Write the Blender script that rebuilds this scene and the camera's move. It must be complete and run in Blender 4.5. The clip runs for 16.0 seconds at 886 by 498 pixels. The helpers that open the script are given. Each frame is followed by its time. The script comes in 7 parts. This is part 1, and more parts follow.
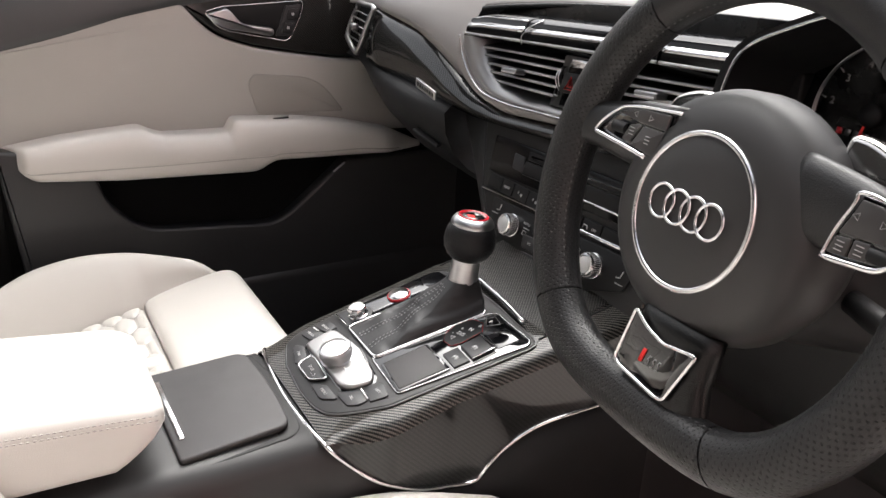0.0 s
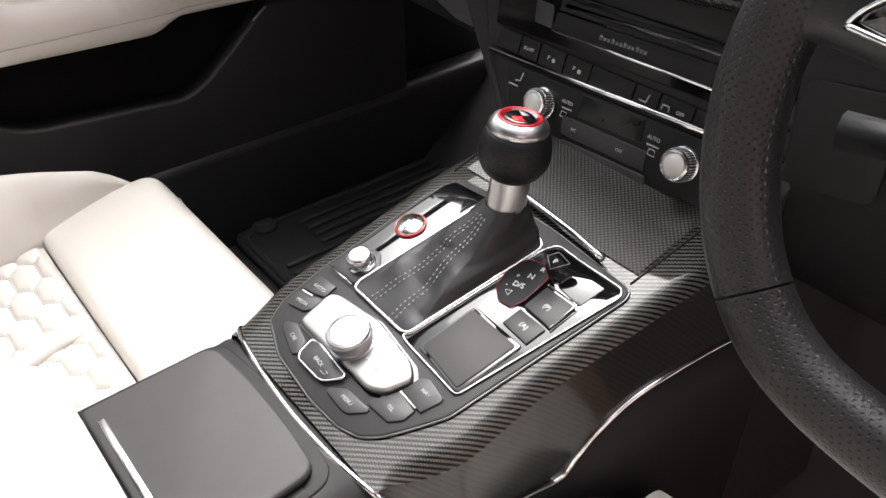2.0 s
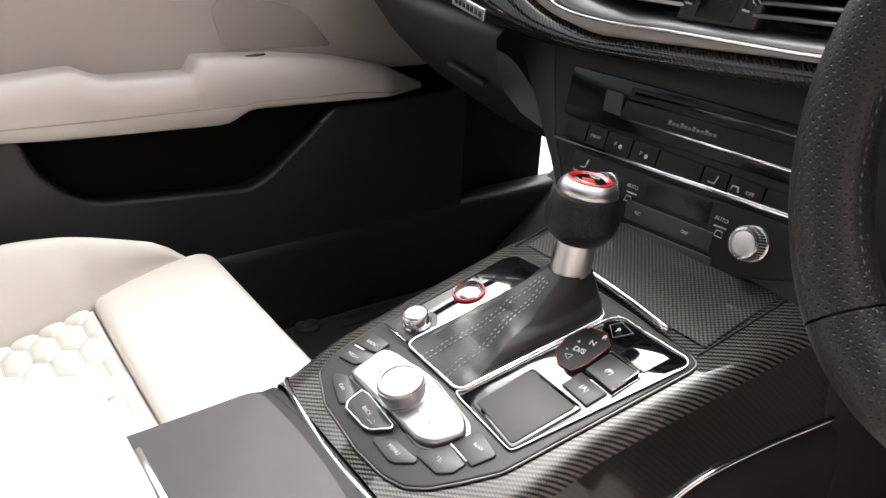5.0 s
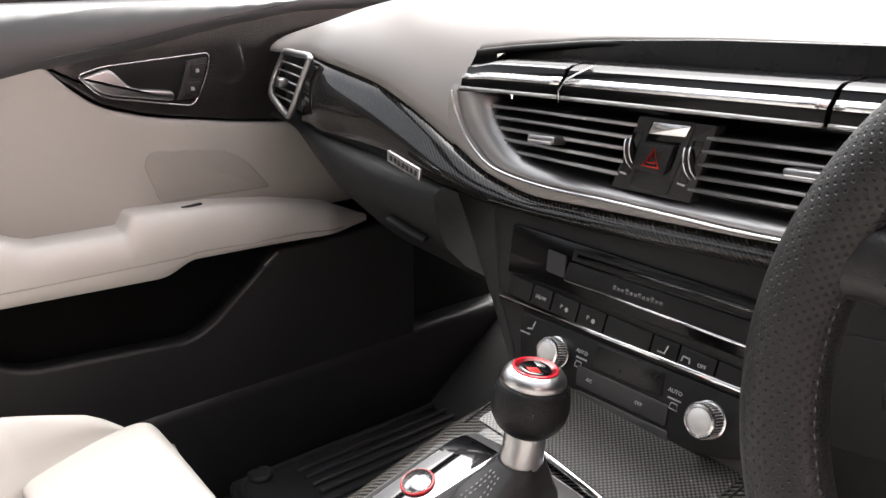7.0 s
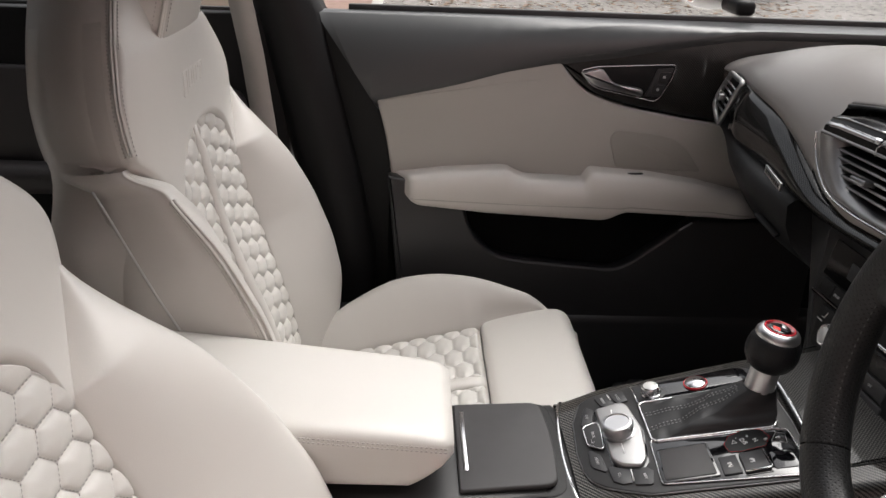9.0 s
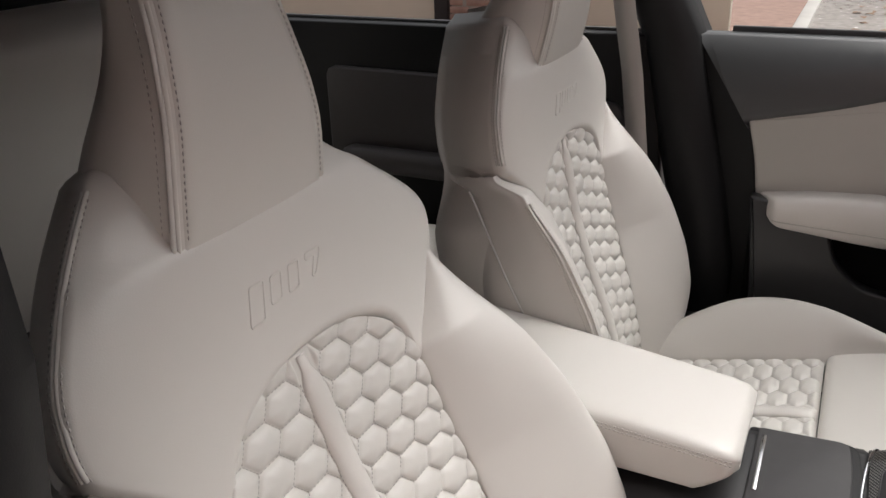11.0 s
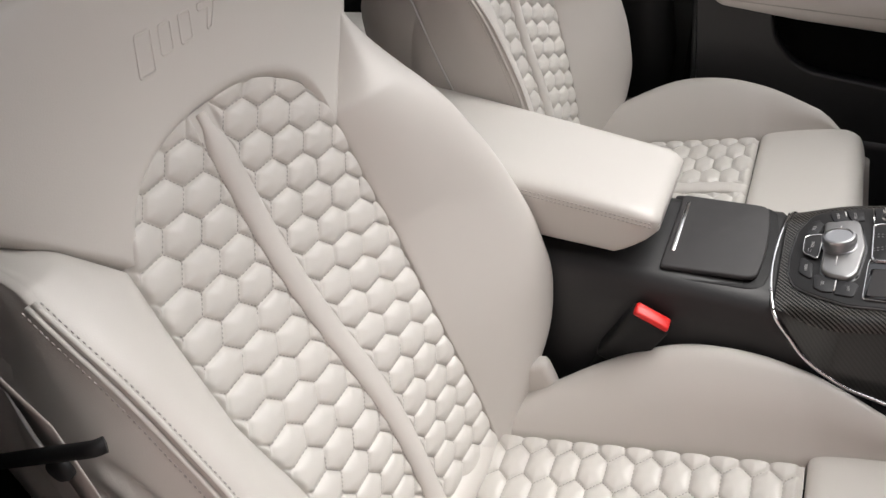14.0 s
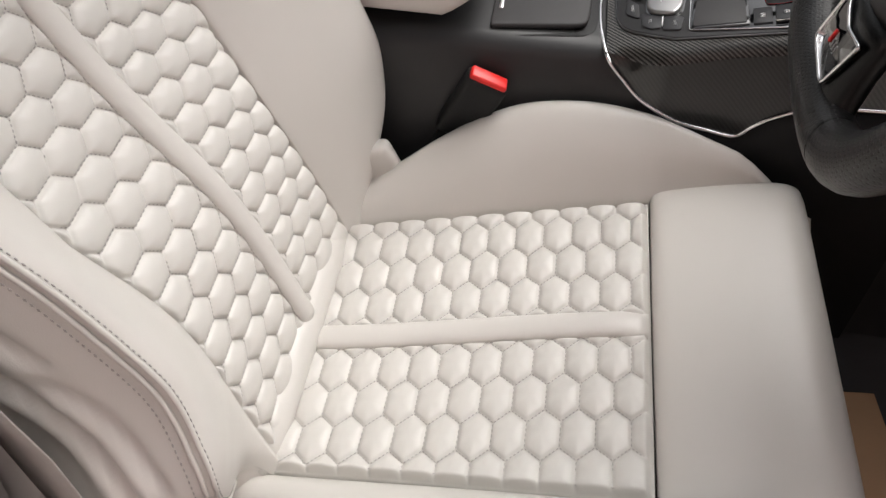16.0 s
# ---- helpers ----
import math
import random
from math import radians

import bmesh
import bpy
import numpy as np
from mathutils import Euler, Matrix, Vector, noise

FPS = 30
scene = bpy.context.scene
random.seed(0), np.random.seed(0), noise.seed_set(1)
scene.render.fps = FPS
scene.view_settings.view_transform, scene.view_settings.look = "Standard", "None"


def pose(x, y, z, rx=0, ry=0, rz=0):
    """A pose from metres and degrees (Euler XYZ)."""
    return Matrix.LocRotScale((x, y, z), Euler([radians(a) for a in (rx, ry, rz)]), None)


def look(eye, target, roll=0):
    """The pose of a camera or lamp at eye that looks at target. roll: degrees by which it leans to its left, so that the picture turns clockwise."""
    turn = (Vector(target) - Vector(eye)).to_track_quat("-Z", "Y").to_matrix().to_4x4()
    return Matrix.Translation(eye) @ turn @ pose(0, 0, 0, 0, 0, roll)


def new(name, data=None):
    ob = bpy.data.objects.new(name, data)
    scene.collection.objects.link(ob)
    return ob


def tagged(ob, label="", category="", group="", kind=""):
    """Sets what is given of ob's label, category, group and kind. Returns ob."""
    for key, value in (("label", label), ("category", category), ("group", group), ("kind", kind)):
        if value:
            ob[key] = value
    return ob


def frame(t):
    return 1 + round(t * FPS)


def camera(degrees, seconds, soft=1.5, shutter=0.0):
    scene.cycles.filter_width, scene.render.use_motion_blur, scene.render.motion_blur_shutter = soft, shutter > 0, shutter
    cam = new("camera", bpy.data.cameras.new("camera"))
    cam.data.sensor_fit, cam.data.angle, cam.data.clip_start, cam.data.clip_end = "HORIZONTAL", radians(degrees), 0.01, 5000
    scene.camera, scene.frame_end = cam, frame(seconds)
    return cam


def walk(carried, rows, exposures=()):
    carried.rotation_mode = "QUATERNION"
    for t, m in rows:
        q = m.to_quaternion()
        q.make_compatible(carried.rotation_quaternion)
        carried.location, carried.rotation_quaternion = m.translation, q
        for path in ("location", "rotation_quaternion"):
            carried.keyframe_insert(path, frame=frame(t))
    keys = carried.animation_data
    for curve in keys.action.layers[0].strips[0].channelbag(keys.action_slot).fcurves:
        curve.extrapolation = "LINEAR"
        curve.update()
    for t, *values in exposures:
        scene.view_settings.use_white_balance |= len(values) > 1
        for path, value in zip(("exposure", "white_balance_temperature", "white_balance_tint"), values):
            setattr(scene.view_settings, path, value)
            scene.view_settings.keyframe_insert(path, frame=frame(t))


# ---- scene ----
cam = camera(56.02, 16.0)
PATH = [
    (0, (0.7661, -0.5951, 0.8695), (-0.8335, 0.3383, 0.1145), 2.49),
    (0.5, (0.6582, -0.5764, 0.8692), (-0.8357, 0.4448, 0.0176), 2.96),
    (1, (0.5561, -0.5631, 0.8693), (-0.8415, 0.5198, -0.0656), 2.42),
    (1.5, (0.4804, -0.5363, 0.8597), (-0.8348, 0.5093, -0.2252), 1.26),
    (2, (0.4310, -0.5267, 0.8534), (-0.8331, 0.4677, -0.3354), -0.56),
    (2.5, (0.3913, -0.5140, 0.8483), (-0.8355, 0.4614, -0.3941), -1.68),
    (3, (0.3657, -0.5112, 0.8391), (-0.8252, 0.4526, -0.4466), -1.49),
    (3.5, (0.3795, -0.5155, 0.8379), (-0.8188, 0.4363, -0.4498), 0.08),
    (4, (0.4286, -0.5250, 0.8253), (-0.8557, 0.4198, -0.3821), 2.25),
    (4.5, (0.4576, -0.5408, 0.7878), (-0.9360, 0.4365, -0.2623), 3.45),
    (5, (0.4464, -0.5664, 0.7744), (-1.0267, 0.4790, -0.0841), 2.50),
    (5.2, (0.4292, -0.5696, 0.7886), (-1.0593, 0.5161, 0.0104), 1.25),
    (7.3, (0.4036, -0.5097, 0.8519), (-1.0854, 0.6411, 0.1746), -0.13),
    (7.5, (0.4444, -0.5102, 0.8598), (-1.0884, 0.5710, 0.1658), 0.62),
    (8, (0.5850, -0.5214, 0.8981), (-1.0821, 0.2998, 0.1588), 2.57),
    (8.5, (0.7413, -0.5289, 0.9338), (-1.0294, -0.0106, 0.1616), 3.17),
    (9, (0.8288, -0.5400, 0.9863), (-1.0087, -0.4505, 0.2017), 2.33),
    (9.5, (0.8942, -0.5361, 1.0049), (-0.9204, -0.8807, 0.2378), 2.19),
    (10, (0.9312, -0.5059, 1.0381), (-0.8145, -1.1103, 0.2718), 0.82),
    (10.2, (0.9411, -0.4818, 1.0598), (-0.7763, -1.1689, 0.2992), -0.19),
    (12.3, (0.9094, -0.4057, 1.0595), (-0.6803, -1.2839, 0.2219), -2.46),
    (12.5, (0.9161, -0.3987, 1.0485), (-0.6626, -1.2687, 0.1820), -2.46),
    (13, (0.9225, -0.3965, 1.0307), (-0.6217, -1.2075, 0.0521), -2.13),
    (13.5, (0.9210, -0.3899, 1.0116), (-0.5871, -1.1278, -0.0752), -2.13),
    (14, (0.9235, -0.3814, 0.9981), (-0.5483, -1.0487, -0.1803), -2.24),
    (14.5, (0.9228, -0.3770, 0.9880), (-0.5370, -0.9532, -0.2517), -2.15),
    (15, (0.9310, -0.3824, 0.9743), (-0.5131, -0.8436, -0.3302), -1.99),
    (15.5, (0.9401, -0.4033, 0.9456), (-0.4720, -0.7213, -0.4346), -0.57),
    (16, (0.9302, -0.4046, 0.9106), (-0.4090, -0.5978, -0.5622), 0.41),
]
walk(cam, [(t, look(eye, target, roll)) for t, eye, target, roll in PATH], exposures=((0, 1.2), (0.5, 1.28), (1, 1.34), (2, 1.28), (4, 1.20), (5, 1.40), (7.5, 1.60), (8.0, 1.40), (8.5, 0.9), (9.0, 0.35), (9.5, 0.15), (10.2, 0.16), (12.3, 0.24), (13.5, 0.22), (15, 0.14), (16, 0.18)))

# ---- light ----
world = bpy.data.worlds.new("sky")
scene.world = world
world.use_nodes = True
wn = world.node_tree.nodes
sky = wn.new("ShaderNodeTexSky")
sky.sky_type = 'NISHITA'
sky.sun_disc = False
sky.sun_elevation = radians(60)
sky.sun_rotation = radians(-50)
sky.air_density = 1.0
sky.dust_density = 8.0
sky.ozone_density = 1.0
grey = wn.new("ShaderNodeHueSaturation")
grey.inputs["Saturation"].default_value = 0.25
wn["Background"].inputs["Strength"].default_value = 0.15
world.node_tree.links.new(sky.outputs[0], grey.inputs["Color"])
world.node_tree.links.new(grey.outputs[0], wn["Background"].inputs["Color"])
sun_data = bpy.data.lights.new("sun", 'SUN')
sun_data.energy = 0.95
sun_data.angle = radians(55)
sun_data.color = (1.0, 0.98, 0.95)
sun = new("sun", sun_data)
sun.matrix_world = look((-0.98, 0.82, 2.18), (0, 0, 0))

# ---- materials ----


def mat(name, col, rough=0.5, metal=0.0, var=0.06, vscale=5.0, bump=0.0, bscale=500.0, coat=0.0, rvar=0.06, grain="noise", spec=0.5):
    """A node material: base colour with soft variation, uneven gloss and fine relief, in metres."""
    m = bpy.data.materials.new(name)
    m.use_nodes = True
    n, l = m.node_tree.nodes, m.node_tree.links
    b = n["Principled BSDF"]
    tc = n.new("ShaderNodeTexCoord")
    big = n.new("ShaderNodeTexNoise")
    big.inputs["Scale"].default_value = vscale
    big.inputs["Detail"].default_value = 4
    l.new(tc.outputs["Object"], big.inputs["Vector"])
    mix = n.new("ShaderNodeMix")
    mix.data_type = 'RGBA'
    mix.inputs[6].default_value = (*[c * (1 - var) for c in col], 1)
    mix.inputs[7].default_value = (*[min(1, c * (1 + var)) for c in col], 1)
    l.new(big.outputs["Fac"], mix.inputs[0])
    l.new(mix.outputs[2], b.inputs["Base Color"])
    fine = n.new("ShaderNodeTexNoise")
    fine.inputs["Scale"].default_value = vscale * 9
    fine.inputs["Detail"].default_value = 3
    l.new(tc.outputs["Object"], fine.inputs["Vector"])
    rr = n.new("ShaderNodeMapRange")
    rr.inputs[3].default_value = max(0.02, rough - rvar)
    rr.inputs[4].default_value = min(1, rough + rvar)
    l.new(fine.outputs["Fac"], rr.inputs[0])
    l.new(rr.outputs[0], b.inputs["Roughness"])
    b.inputs["Metallic"].default_value = metal
    b.inputs["Specular IOR Level"].default_value = spec
    b.inputs["Coat Weight"].default_value = coat
    b.inputs["Coat Roughness"].default_value = 0.04
    if bump:
        g = n.new("ShaderNodeTexVoronoi" if grain == "cells" else "ShaderNodeTexNoise")
        g.inputs["Scale"].default_value = bscale
        l.new(tc.outputs["Object"], g.inputs["Vector"])
        bp = n.new("ShaderNodeBump")
        bp.inputs["Strength"].default_value = bump
        bp.inputs["Distance"].default_value = 0.0006
        l.new(g.outputs["Distance" if grain == "cells" else "Fac"], bp.inputs["Height"])
        l.new(bp.outputs[0], b.inputs["Normal"])
    return m


def carbon(name, axes, cell=0.0012, base=0.010, tow=0.045, step=4):
    """Lacquered 2x2 twill; axes: two weights (x, y, z) that give the cloth's own directions."""
    m = mat(name, (base,) * 3, rough=0.4, coat=1.0, var=0.1)
    m.node_tree.nodes["Principled BSDF"].inputs["Specular IOR Level"].default_value = 0.2
    n, l = m.node_tree.nodes, m.node_tree.links
    b = n["Principled BSDF"]
    tc = n.new("ShaderNodeTexCoord")
    flo = []
    frac = []
    for ax in axes:
        d = n.new("ShaderNodeVectorMath")
        d.operation = 'DOT_PRODUCT'
        d.inputs[1].default_value = [a / cell for a in ax]
        l.new(tc.outputs["Object"], d.inputs[0])
        f = n.new("ShaderNodeMath")
        f.operation = 'FLOOR'
        l.new(d.outputs["Value"], f.inputs[0])
        flo.append(f)
        fr = n.new("ShaderNodeMath")
        fr.operation = 'FRACT'
        l.new(d.outputs["Value"], fr.inputs[0])
        frac.append(fr)
    s = n.new("ShaderNodeMath")
    s.operation = 'ADD'
    l.new(flo[0].outputs[0], s.inputs[0])
    l.new(flo[1].outputs[0], s.inputs[1])
    md = n.new("ShaderNodeMath")
    md.operation = 'FLOORED_MODULO'
    md.inputs[1].default_value = step
    l.new(s.outputs[0], md.inputs[0])
    lt = n.new("ShaderNodeMath")
    lt.operation = 'LESS_THAN'
    lt.inputs[1].default_value = step / 2 - 0.5
    l.new(md.outputs[0], lt.inputs[0])
    mix = n.new("ShaderNodeMix")
    mix.data_type = 'RGBA'
    mix.inputs[6].default_value = (base, base, base, 1)
    mix.inputs[7].default_value = (tow, tow * 0.95, tow * 0.88, 1)
    gap = n.new("ShaderNodeMath")
    gap.operation = 'GREATER_THAN'
    gap.inputs[1].default_value = 0.22
    l.new(frac[1].outputs[0], gap.inputs[0])
    both = n.new("ShaderNodeMath")
    both.operation = 'MULTIPLY'
    l.new(lt.outputs[0], both.inputs[0])
    l.new(gap.outputs[0], both.inputs[1])
    l.new(both.outputs[0], mix.inputs[0])
    l.new(mix.outputs[2], b.inputs["Base Color"])
    bp = n.new("ShaderNodeBump")
    bp.inputs["Strength"].default_value = 0.35
    bp.inputs["Distance"].default_value = 0.0005
    l.new(lt.outputs[0], bp.inputs["Height"])
    l.new(bp.outputs[0], b.inputs["Normal"])
    return m


def perforated(name, col, rough, axes, pitch=0.005):
    """Leather with rows of small punched holes."""
    m = mat(name, col, rough=rough, bump=0.25, bscale=900, grain="cells")
    n, l = m.node_tree.nodes, m.node_tree.links
    b = n["Principled BSDF"]
    uv = n.new("ShaderNodeUVMap")
    sc = n.new("ShaderNodeVectorMath")
    sc.operation = 'SCALE'
    sc.inputs[3].default_value = 1 / pitch
    l.new(uv.outputs[0], sc.inputs[0])
    vo = n.new("ShaderNodeTexVoronoi")
    vo.inputs["Scale"].default_value = 1.0
    vo.inputs["Randomness"].default_value = 0.0
    vo.voronoi_dimensions = '2D'
    turn = n.new("ShaderNodeVectorRotate")
    turn.rotation_type = 'Z_AXIS'
    turn.inputs["Angle"].default_value = radians(45)
    l.new(sc.outputs[0], turn.inputs["Vector"])
    l.new(turn.outputs[0], vo.inputs["Vector"])
    mr = n.new("ShaderNodeMapRange")
    mr.inputs[1].default_value = 0.15
    mr.inputs[2].default_value = 0.25
    l.new(vo.outputs["Distance"], mr.inputs[0])
    mx = n.new("ShaderNodeMix")
    mx.data_type = 'RGBA'
    mx.inputs[6].default_value = (*axes, 1)
    mx.inputs[7].default_value = (*col, 1)
    l.new(mr.outputs[0], mx.inputs[0])
    l.new(mx.outputs[2], b.inputs["Base Color"])
    bp = n.new("ShaderNodeBump")
    bp.inputs["Strength"].default_value = 0.55
    bp.inputs["Distance"].default_value = 0.0007
    l.new(mr.outputs[0], bp.inputs["Height"])
    l.new(b.inputs["Normal"].links[0].from_socket, bp.inputs["Normal"])
    l.new(bp.outputs[0], b.inputs["Normal"])
    return m


M = {}
M["cream"] = mat("cream_leather", (0.62, 0.595, 0.56), rough=0.34, var=0.03, bump=0.10, bscale=900, grain="cells")
M["cream_quilt"] = mat("cream_quilted_leather", (0.61, 0.59, 0.555), rough=0.36, var=0.03, bump=0.10, bscale=900, grain="cells")
M["cream_dark"] = mat("grey_beige_leather", (0.43, 0.415, 0.385), rough=0.5, var=0.04, bump=0.10, bscale=900, grain="cells")
M["stitch"] = mat("grey_thread", (0.40, 0.38, 0.36), rough=0.7)
M["stitch_light"] = mat("pale_thread", (0.55, 0.55, 0.53), rough=0.7)
M["belt"] = mat("beige_webbing", (0.40, 0.375, 0.35), rough=0.65, bump=0.4, bscale=350)
M["dash_top"] = mat("grey_dash_leather", (0.26, 0.245, 0.235), rough=0.33, var=0.04, bump=0.12, bscale=800, grain="cells")
M["black"] = mat("black_soft_plastic", (0.009, 0.009, 0.0095), rough=0.55, spec=0.28, bump=0.2, bscale=1200)
M["black_lid"] = mat("black_rubberised_plastic", (0.035, 0.033, 0.034), rough=0.6, bump=0.1, bscale=1500)
M["panel"] = mat("anthracite_panel", (0.026, 0.0257, 0.0265), rough=0.42, spec=0.35, bump=0.08, bscale=1500)
M["stack_key"] = mat("black_stack_key", (0.010, 0.010, 0.0105), rough=0.45, spec=0.22)
M["button"] = mat("anthracite_button", (0.028, 0.028, 0.030), rough=0.42, spec=0.4)
M["gloss"] = mat("piano_black", (0.004, 0.004, 0.005), rough=0.06, coat=1.0, rvar=0.02)
M["chrome"] = mat("chrome", (0.82, 0.82, 0.83), rough=0.10, metal=1.0, var=0.02, rvar=0.03)
M["satin"] = mat("satin_aluminium", (0.52, 0.52, 0.53), rough=0.30, metal=1.0, var=0.04)
M["satin_dark"] = mat("dark_satin_metal", (0.22, 0.22, 0.225), rough=0.35, metal=0.9, var=0.04)
M["arc"] = mat("brushed_silver_trim", (0.40, 0.395, 0.395), rough=0.42, metal=1.0, var=0.03)
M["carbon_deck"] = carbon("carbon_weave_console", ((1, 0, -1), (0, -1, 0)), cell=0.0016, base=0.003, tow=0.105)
M["carbon_deck"].node_tree.nodes["Principled BSDF"].inputs["Specular IOR Level"].default_value = 0.05
M["carbon_deck"].node_tree.nodes["Principled BSDF"].inputs["Coat Weight"].default_value = 0.5
# the deck's weave again, darkened in colour for the shaded side
M["carbon_side"] = carbon("carbon_weave_shaded", ((0, 1, 0), (0, 0, 1)), cell=0.0016, base=0.003, tow=0.012)
M["carbon_shelf"] = carbon("carbon_weave_shelf", ((1, 0, 0), (0, 1, 0)), cell=0.0022, base=0.003, tow=0.075, step=2)
M["carbon_shelf"].node_tree.nodes["Principled BSDF"].inputs["Coat Weight"].default_value = 0.4
M["carbon_dash"] = carbon("carbon_weave_dash", ((1, 0, 0), (0, 0.6, 1)), base=0.003, tow=0.020)
M["carbon_dash"].node_tree.nodes["Principled BSDF"].inputs["Coat Weight"].default_value = 0.9
M["carbon_dash"].node_tree.nodes["Principled BSDF"].inputs["Specular IOR Level"].default_value = 0.05
M["carbon_door"] = carbon("carbon_weave_door", ((0, 1, 0), (0.4, 0, 1)), base=0.006, tow=0.035)
M["boot"] = mat("black_nappa", (0.020, 0.020, 0.021), rough=0.46, bump=0.12, bscale=700, grain="cells")
M["rim"] = mat("black_wheel_leather", (0.013, 0.013, 0.0135), rough=0.38, bump=0.2, bscale=1000, grain="cells")
M["rim_perf"] = perforated("perforated_black_leather", (0.019, 0.019, 0.0195), 0.36, (0.002, 0.002, 0.002), 0.0037)
M["rim_perf"].node_tree.nodes["Principled BSDF"].inputs["Specular IOR Level"].default_value = 0.36
M["airbag"] = mat("grained_airbag_vinyl", (0.027, 0.0265, 0.0265), rough=0.48, bump=0.08, bscale=1600)
M["wheel_key"] = mat("grey_wheel_key", (0.045, 0.043, 0.043), rough=0.42)
M["paddle"] = mat("polished_paddle", (0.62, 0.61, 0.60), rough=0.20, metal=1.0, var=0.03)
M["boot_thread"] = mat("pale_grey_thread", (0.42, 0.42, 0.42), rough=0.7)
M["knob_leather"] = mat("pimpled_black_leather", (0.006, 0.006, 0.007), rough=0.42, spec=0.3, bump=0.5, bscale=700, grain="cells")
M["red"] = mat("red_plastic", (0.78, 0.022, 0.020), rough=0.35)
M["red_dull"] = mat("red_enamel", (0.45, 0.01, 0.02), rough=0.25, coat=0.6)
M["dark_panel"] = mat("dark_grey_leather", (0.055, 0.05, 0.052), rough=0.5, var=0.05, bump=0.1, bscale=900, grain="cells")
# near black for recess backs: their shade is in the colour
M["pocket"] = mat("black_shaded_recess", (0.004, 0.004, 0.004), rough=0.8, spec=0.1)
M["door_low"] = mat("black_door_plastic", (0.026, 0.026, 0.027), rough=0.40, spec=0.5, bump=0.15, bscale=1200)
M["speaker"] = mat("grey_beige_mesh", (0.36, 0.345, 0.315), rough=0.6, var=0.05, bump=0.6, bscale=1400, grain="cells")
M["screen"] = mat("dark_display_glass", (0.004, 0.004, 0.0045), rough=0.28, spec=0.35)
M["capping"] = mat("black_grained_trim", (0.060, 0.062, 0.064), rough=0.34, spec=0.5, bump=0.08, bscale=1200)
M["print"] = mat("grey_print", (0.42, 0.42, 0.42), rough=0.5)
M["white_print"] = mat("white_print", (0.80, 0.80, 0.80), rough=0.5)
M["bright"] = mat("polished_aluminium", (0.78, 0.78, 0.79), rough=0.20, metal=1.0, var=0.02)
M["lid_black"] = mat("dark_lacquer", (0.004, 0.004, 0.0045), rough=0.14, spec=0.22)
M["knob_face"] = mat("spun_aluminium_face", (0.62, 0.62, 0.61), rough=0.42, metal=0.2, var=0.03)
M["stack_panel"] = mat("soft_black_stack_panel", (0.018, 0.0178, 0.0182), rough=0.45, spec=0.30, bump=0.08, bscale=1500)
M["rim_thread"] = mat("dark_wheel_thread", (0.085, 0.085, 0.085), rough=0.55)
M["knee"] = mat("black_knee_leather", (0.011, 0.011, 0.0115), rough=0.62, spec=0.22, bump=0.1, bscale=900, grain="cells")
M["rubber"] = mat("black_rubber", (0.055, 0.055, 0.057), rough=0.45, bump=0.2, bscale=400)
M["carpet"] = mat("black_carpet", (0.065, 0.065, 0.067), rough=0.95, bump=0.9, bscale=900)
M["paper"] = mat("brown_paper", (0.52, 0.34, 0.20), rough=0.8, var=0.08, bump=0.3, bscale=200)
M["headliner"] = mat("headliner", (0.06, 0.058, 0.058), rough=0.9)
M["white_paint"] = mat("silver_car_paint", (0.6, 0.61, 0.62), rough=0.2, coat=1.0)

# ---- mesh helpers ----


def part(name, bm, material, parent=None, label="", smooth=True):
    """Links a bmesh as one mesh object, under a thing or a part if one is given."""
    bmesh.ops.recalc_face_normals(bm, faces=bm.faces)
    me = bpy.data.meshes.new(name)
    bm.to_mesh(me)
    bm.free()
    if smooth:
        me.shade_smooth()
    me.materials.append(material)
    ob = new(name, me)
    if parent:
        ob.parent = parent
    if label:
        ob["label"] = label
    return ob


def sharp(ob, angle=35):
    ob.data.set_sharp_from_angle(angle=radians(angle))
    return ob


def empty(name, label, category, group="", kind=""):
    return tagged(new(name), label, category, group, kind)


def grid(bm, rows, close_u=False, close_v=False):
    """Faces over rows of points."""
    vs = [[bm.verts.new(p) for p in r] for r in rows]
    nu, nv = len(vs[0]), len(vs)
    for i in range(nv if close_v else nv - 1):
        for j in range(nu if close_u else nu - 1):
            bm.faces.new((vs[i][j], vs[i][(j + 1) % nu], vs[(i + 1) % nv][(j + 1) % nu], vs[(i + 1) % nv][j]))
    return vs


def loft(rows, cap=True):
    """A closed body over rings of points."""
    bm = bmesh.new()
    vs = grid(bm, rows, close_u=True)
    if cap:
        bm.faces.new(list(reversed(vs[0])))
        bm.faces.new(vs[-1])
    return bm


def box(c, s, bevel=0.004, rot=(0, 0, 0), seg=2):
    """A bevelled box about c with sizes s, turned by rot degrees."""
    bm = bmesh.new()
    bmesh.ops.create_cube(bm, size=1)
    bmesh.ops.scale(bm, vec=s, verts=bm.verts)
    if bevel:
        bmesh.ops.bevel(bm, geom=bm.edges[:], offset=min(bevel, 0.45 * min(s)), segments=seg, affect='EDGES', profile=0.5)
    bm.transform(pose(*c, *rot))
    return bm


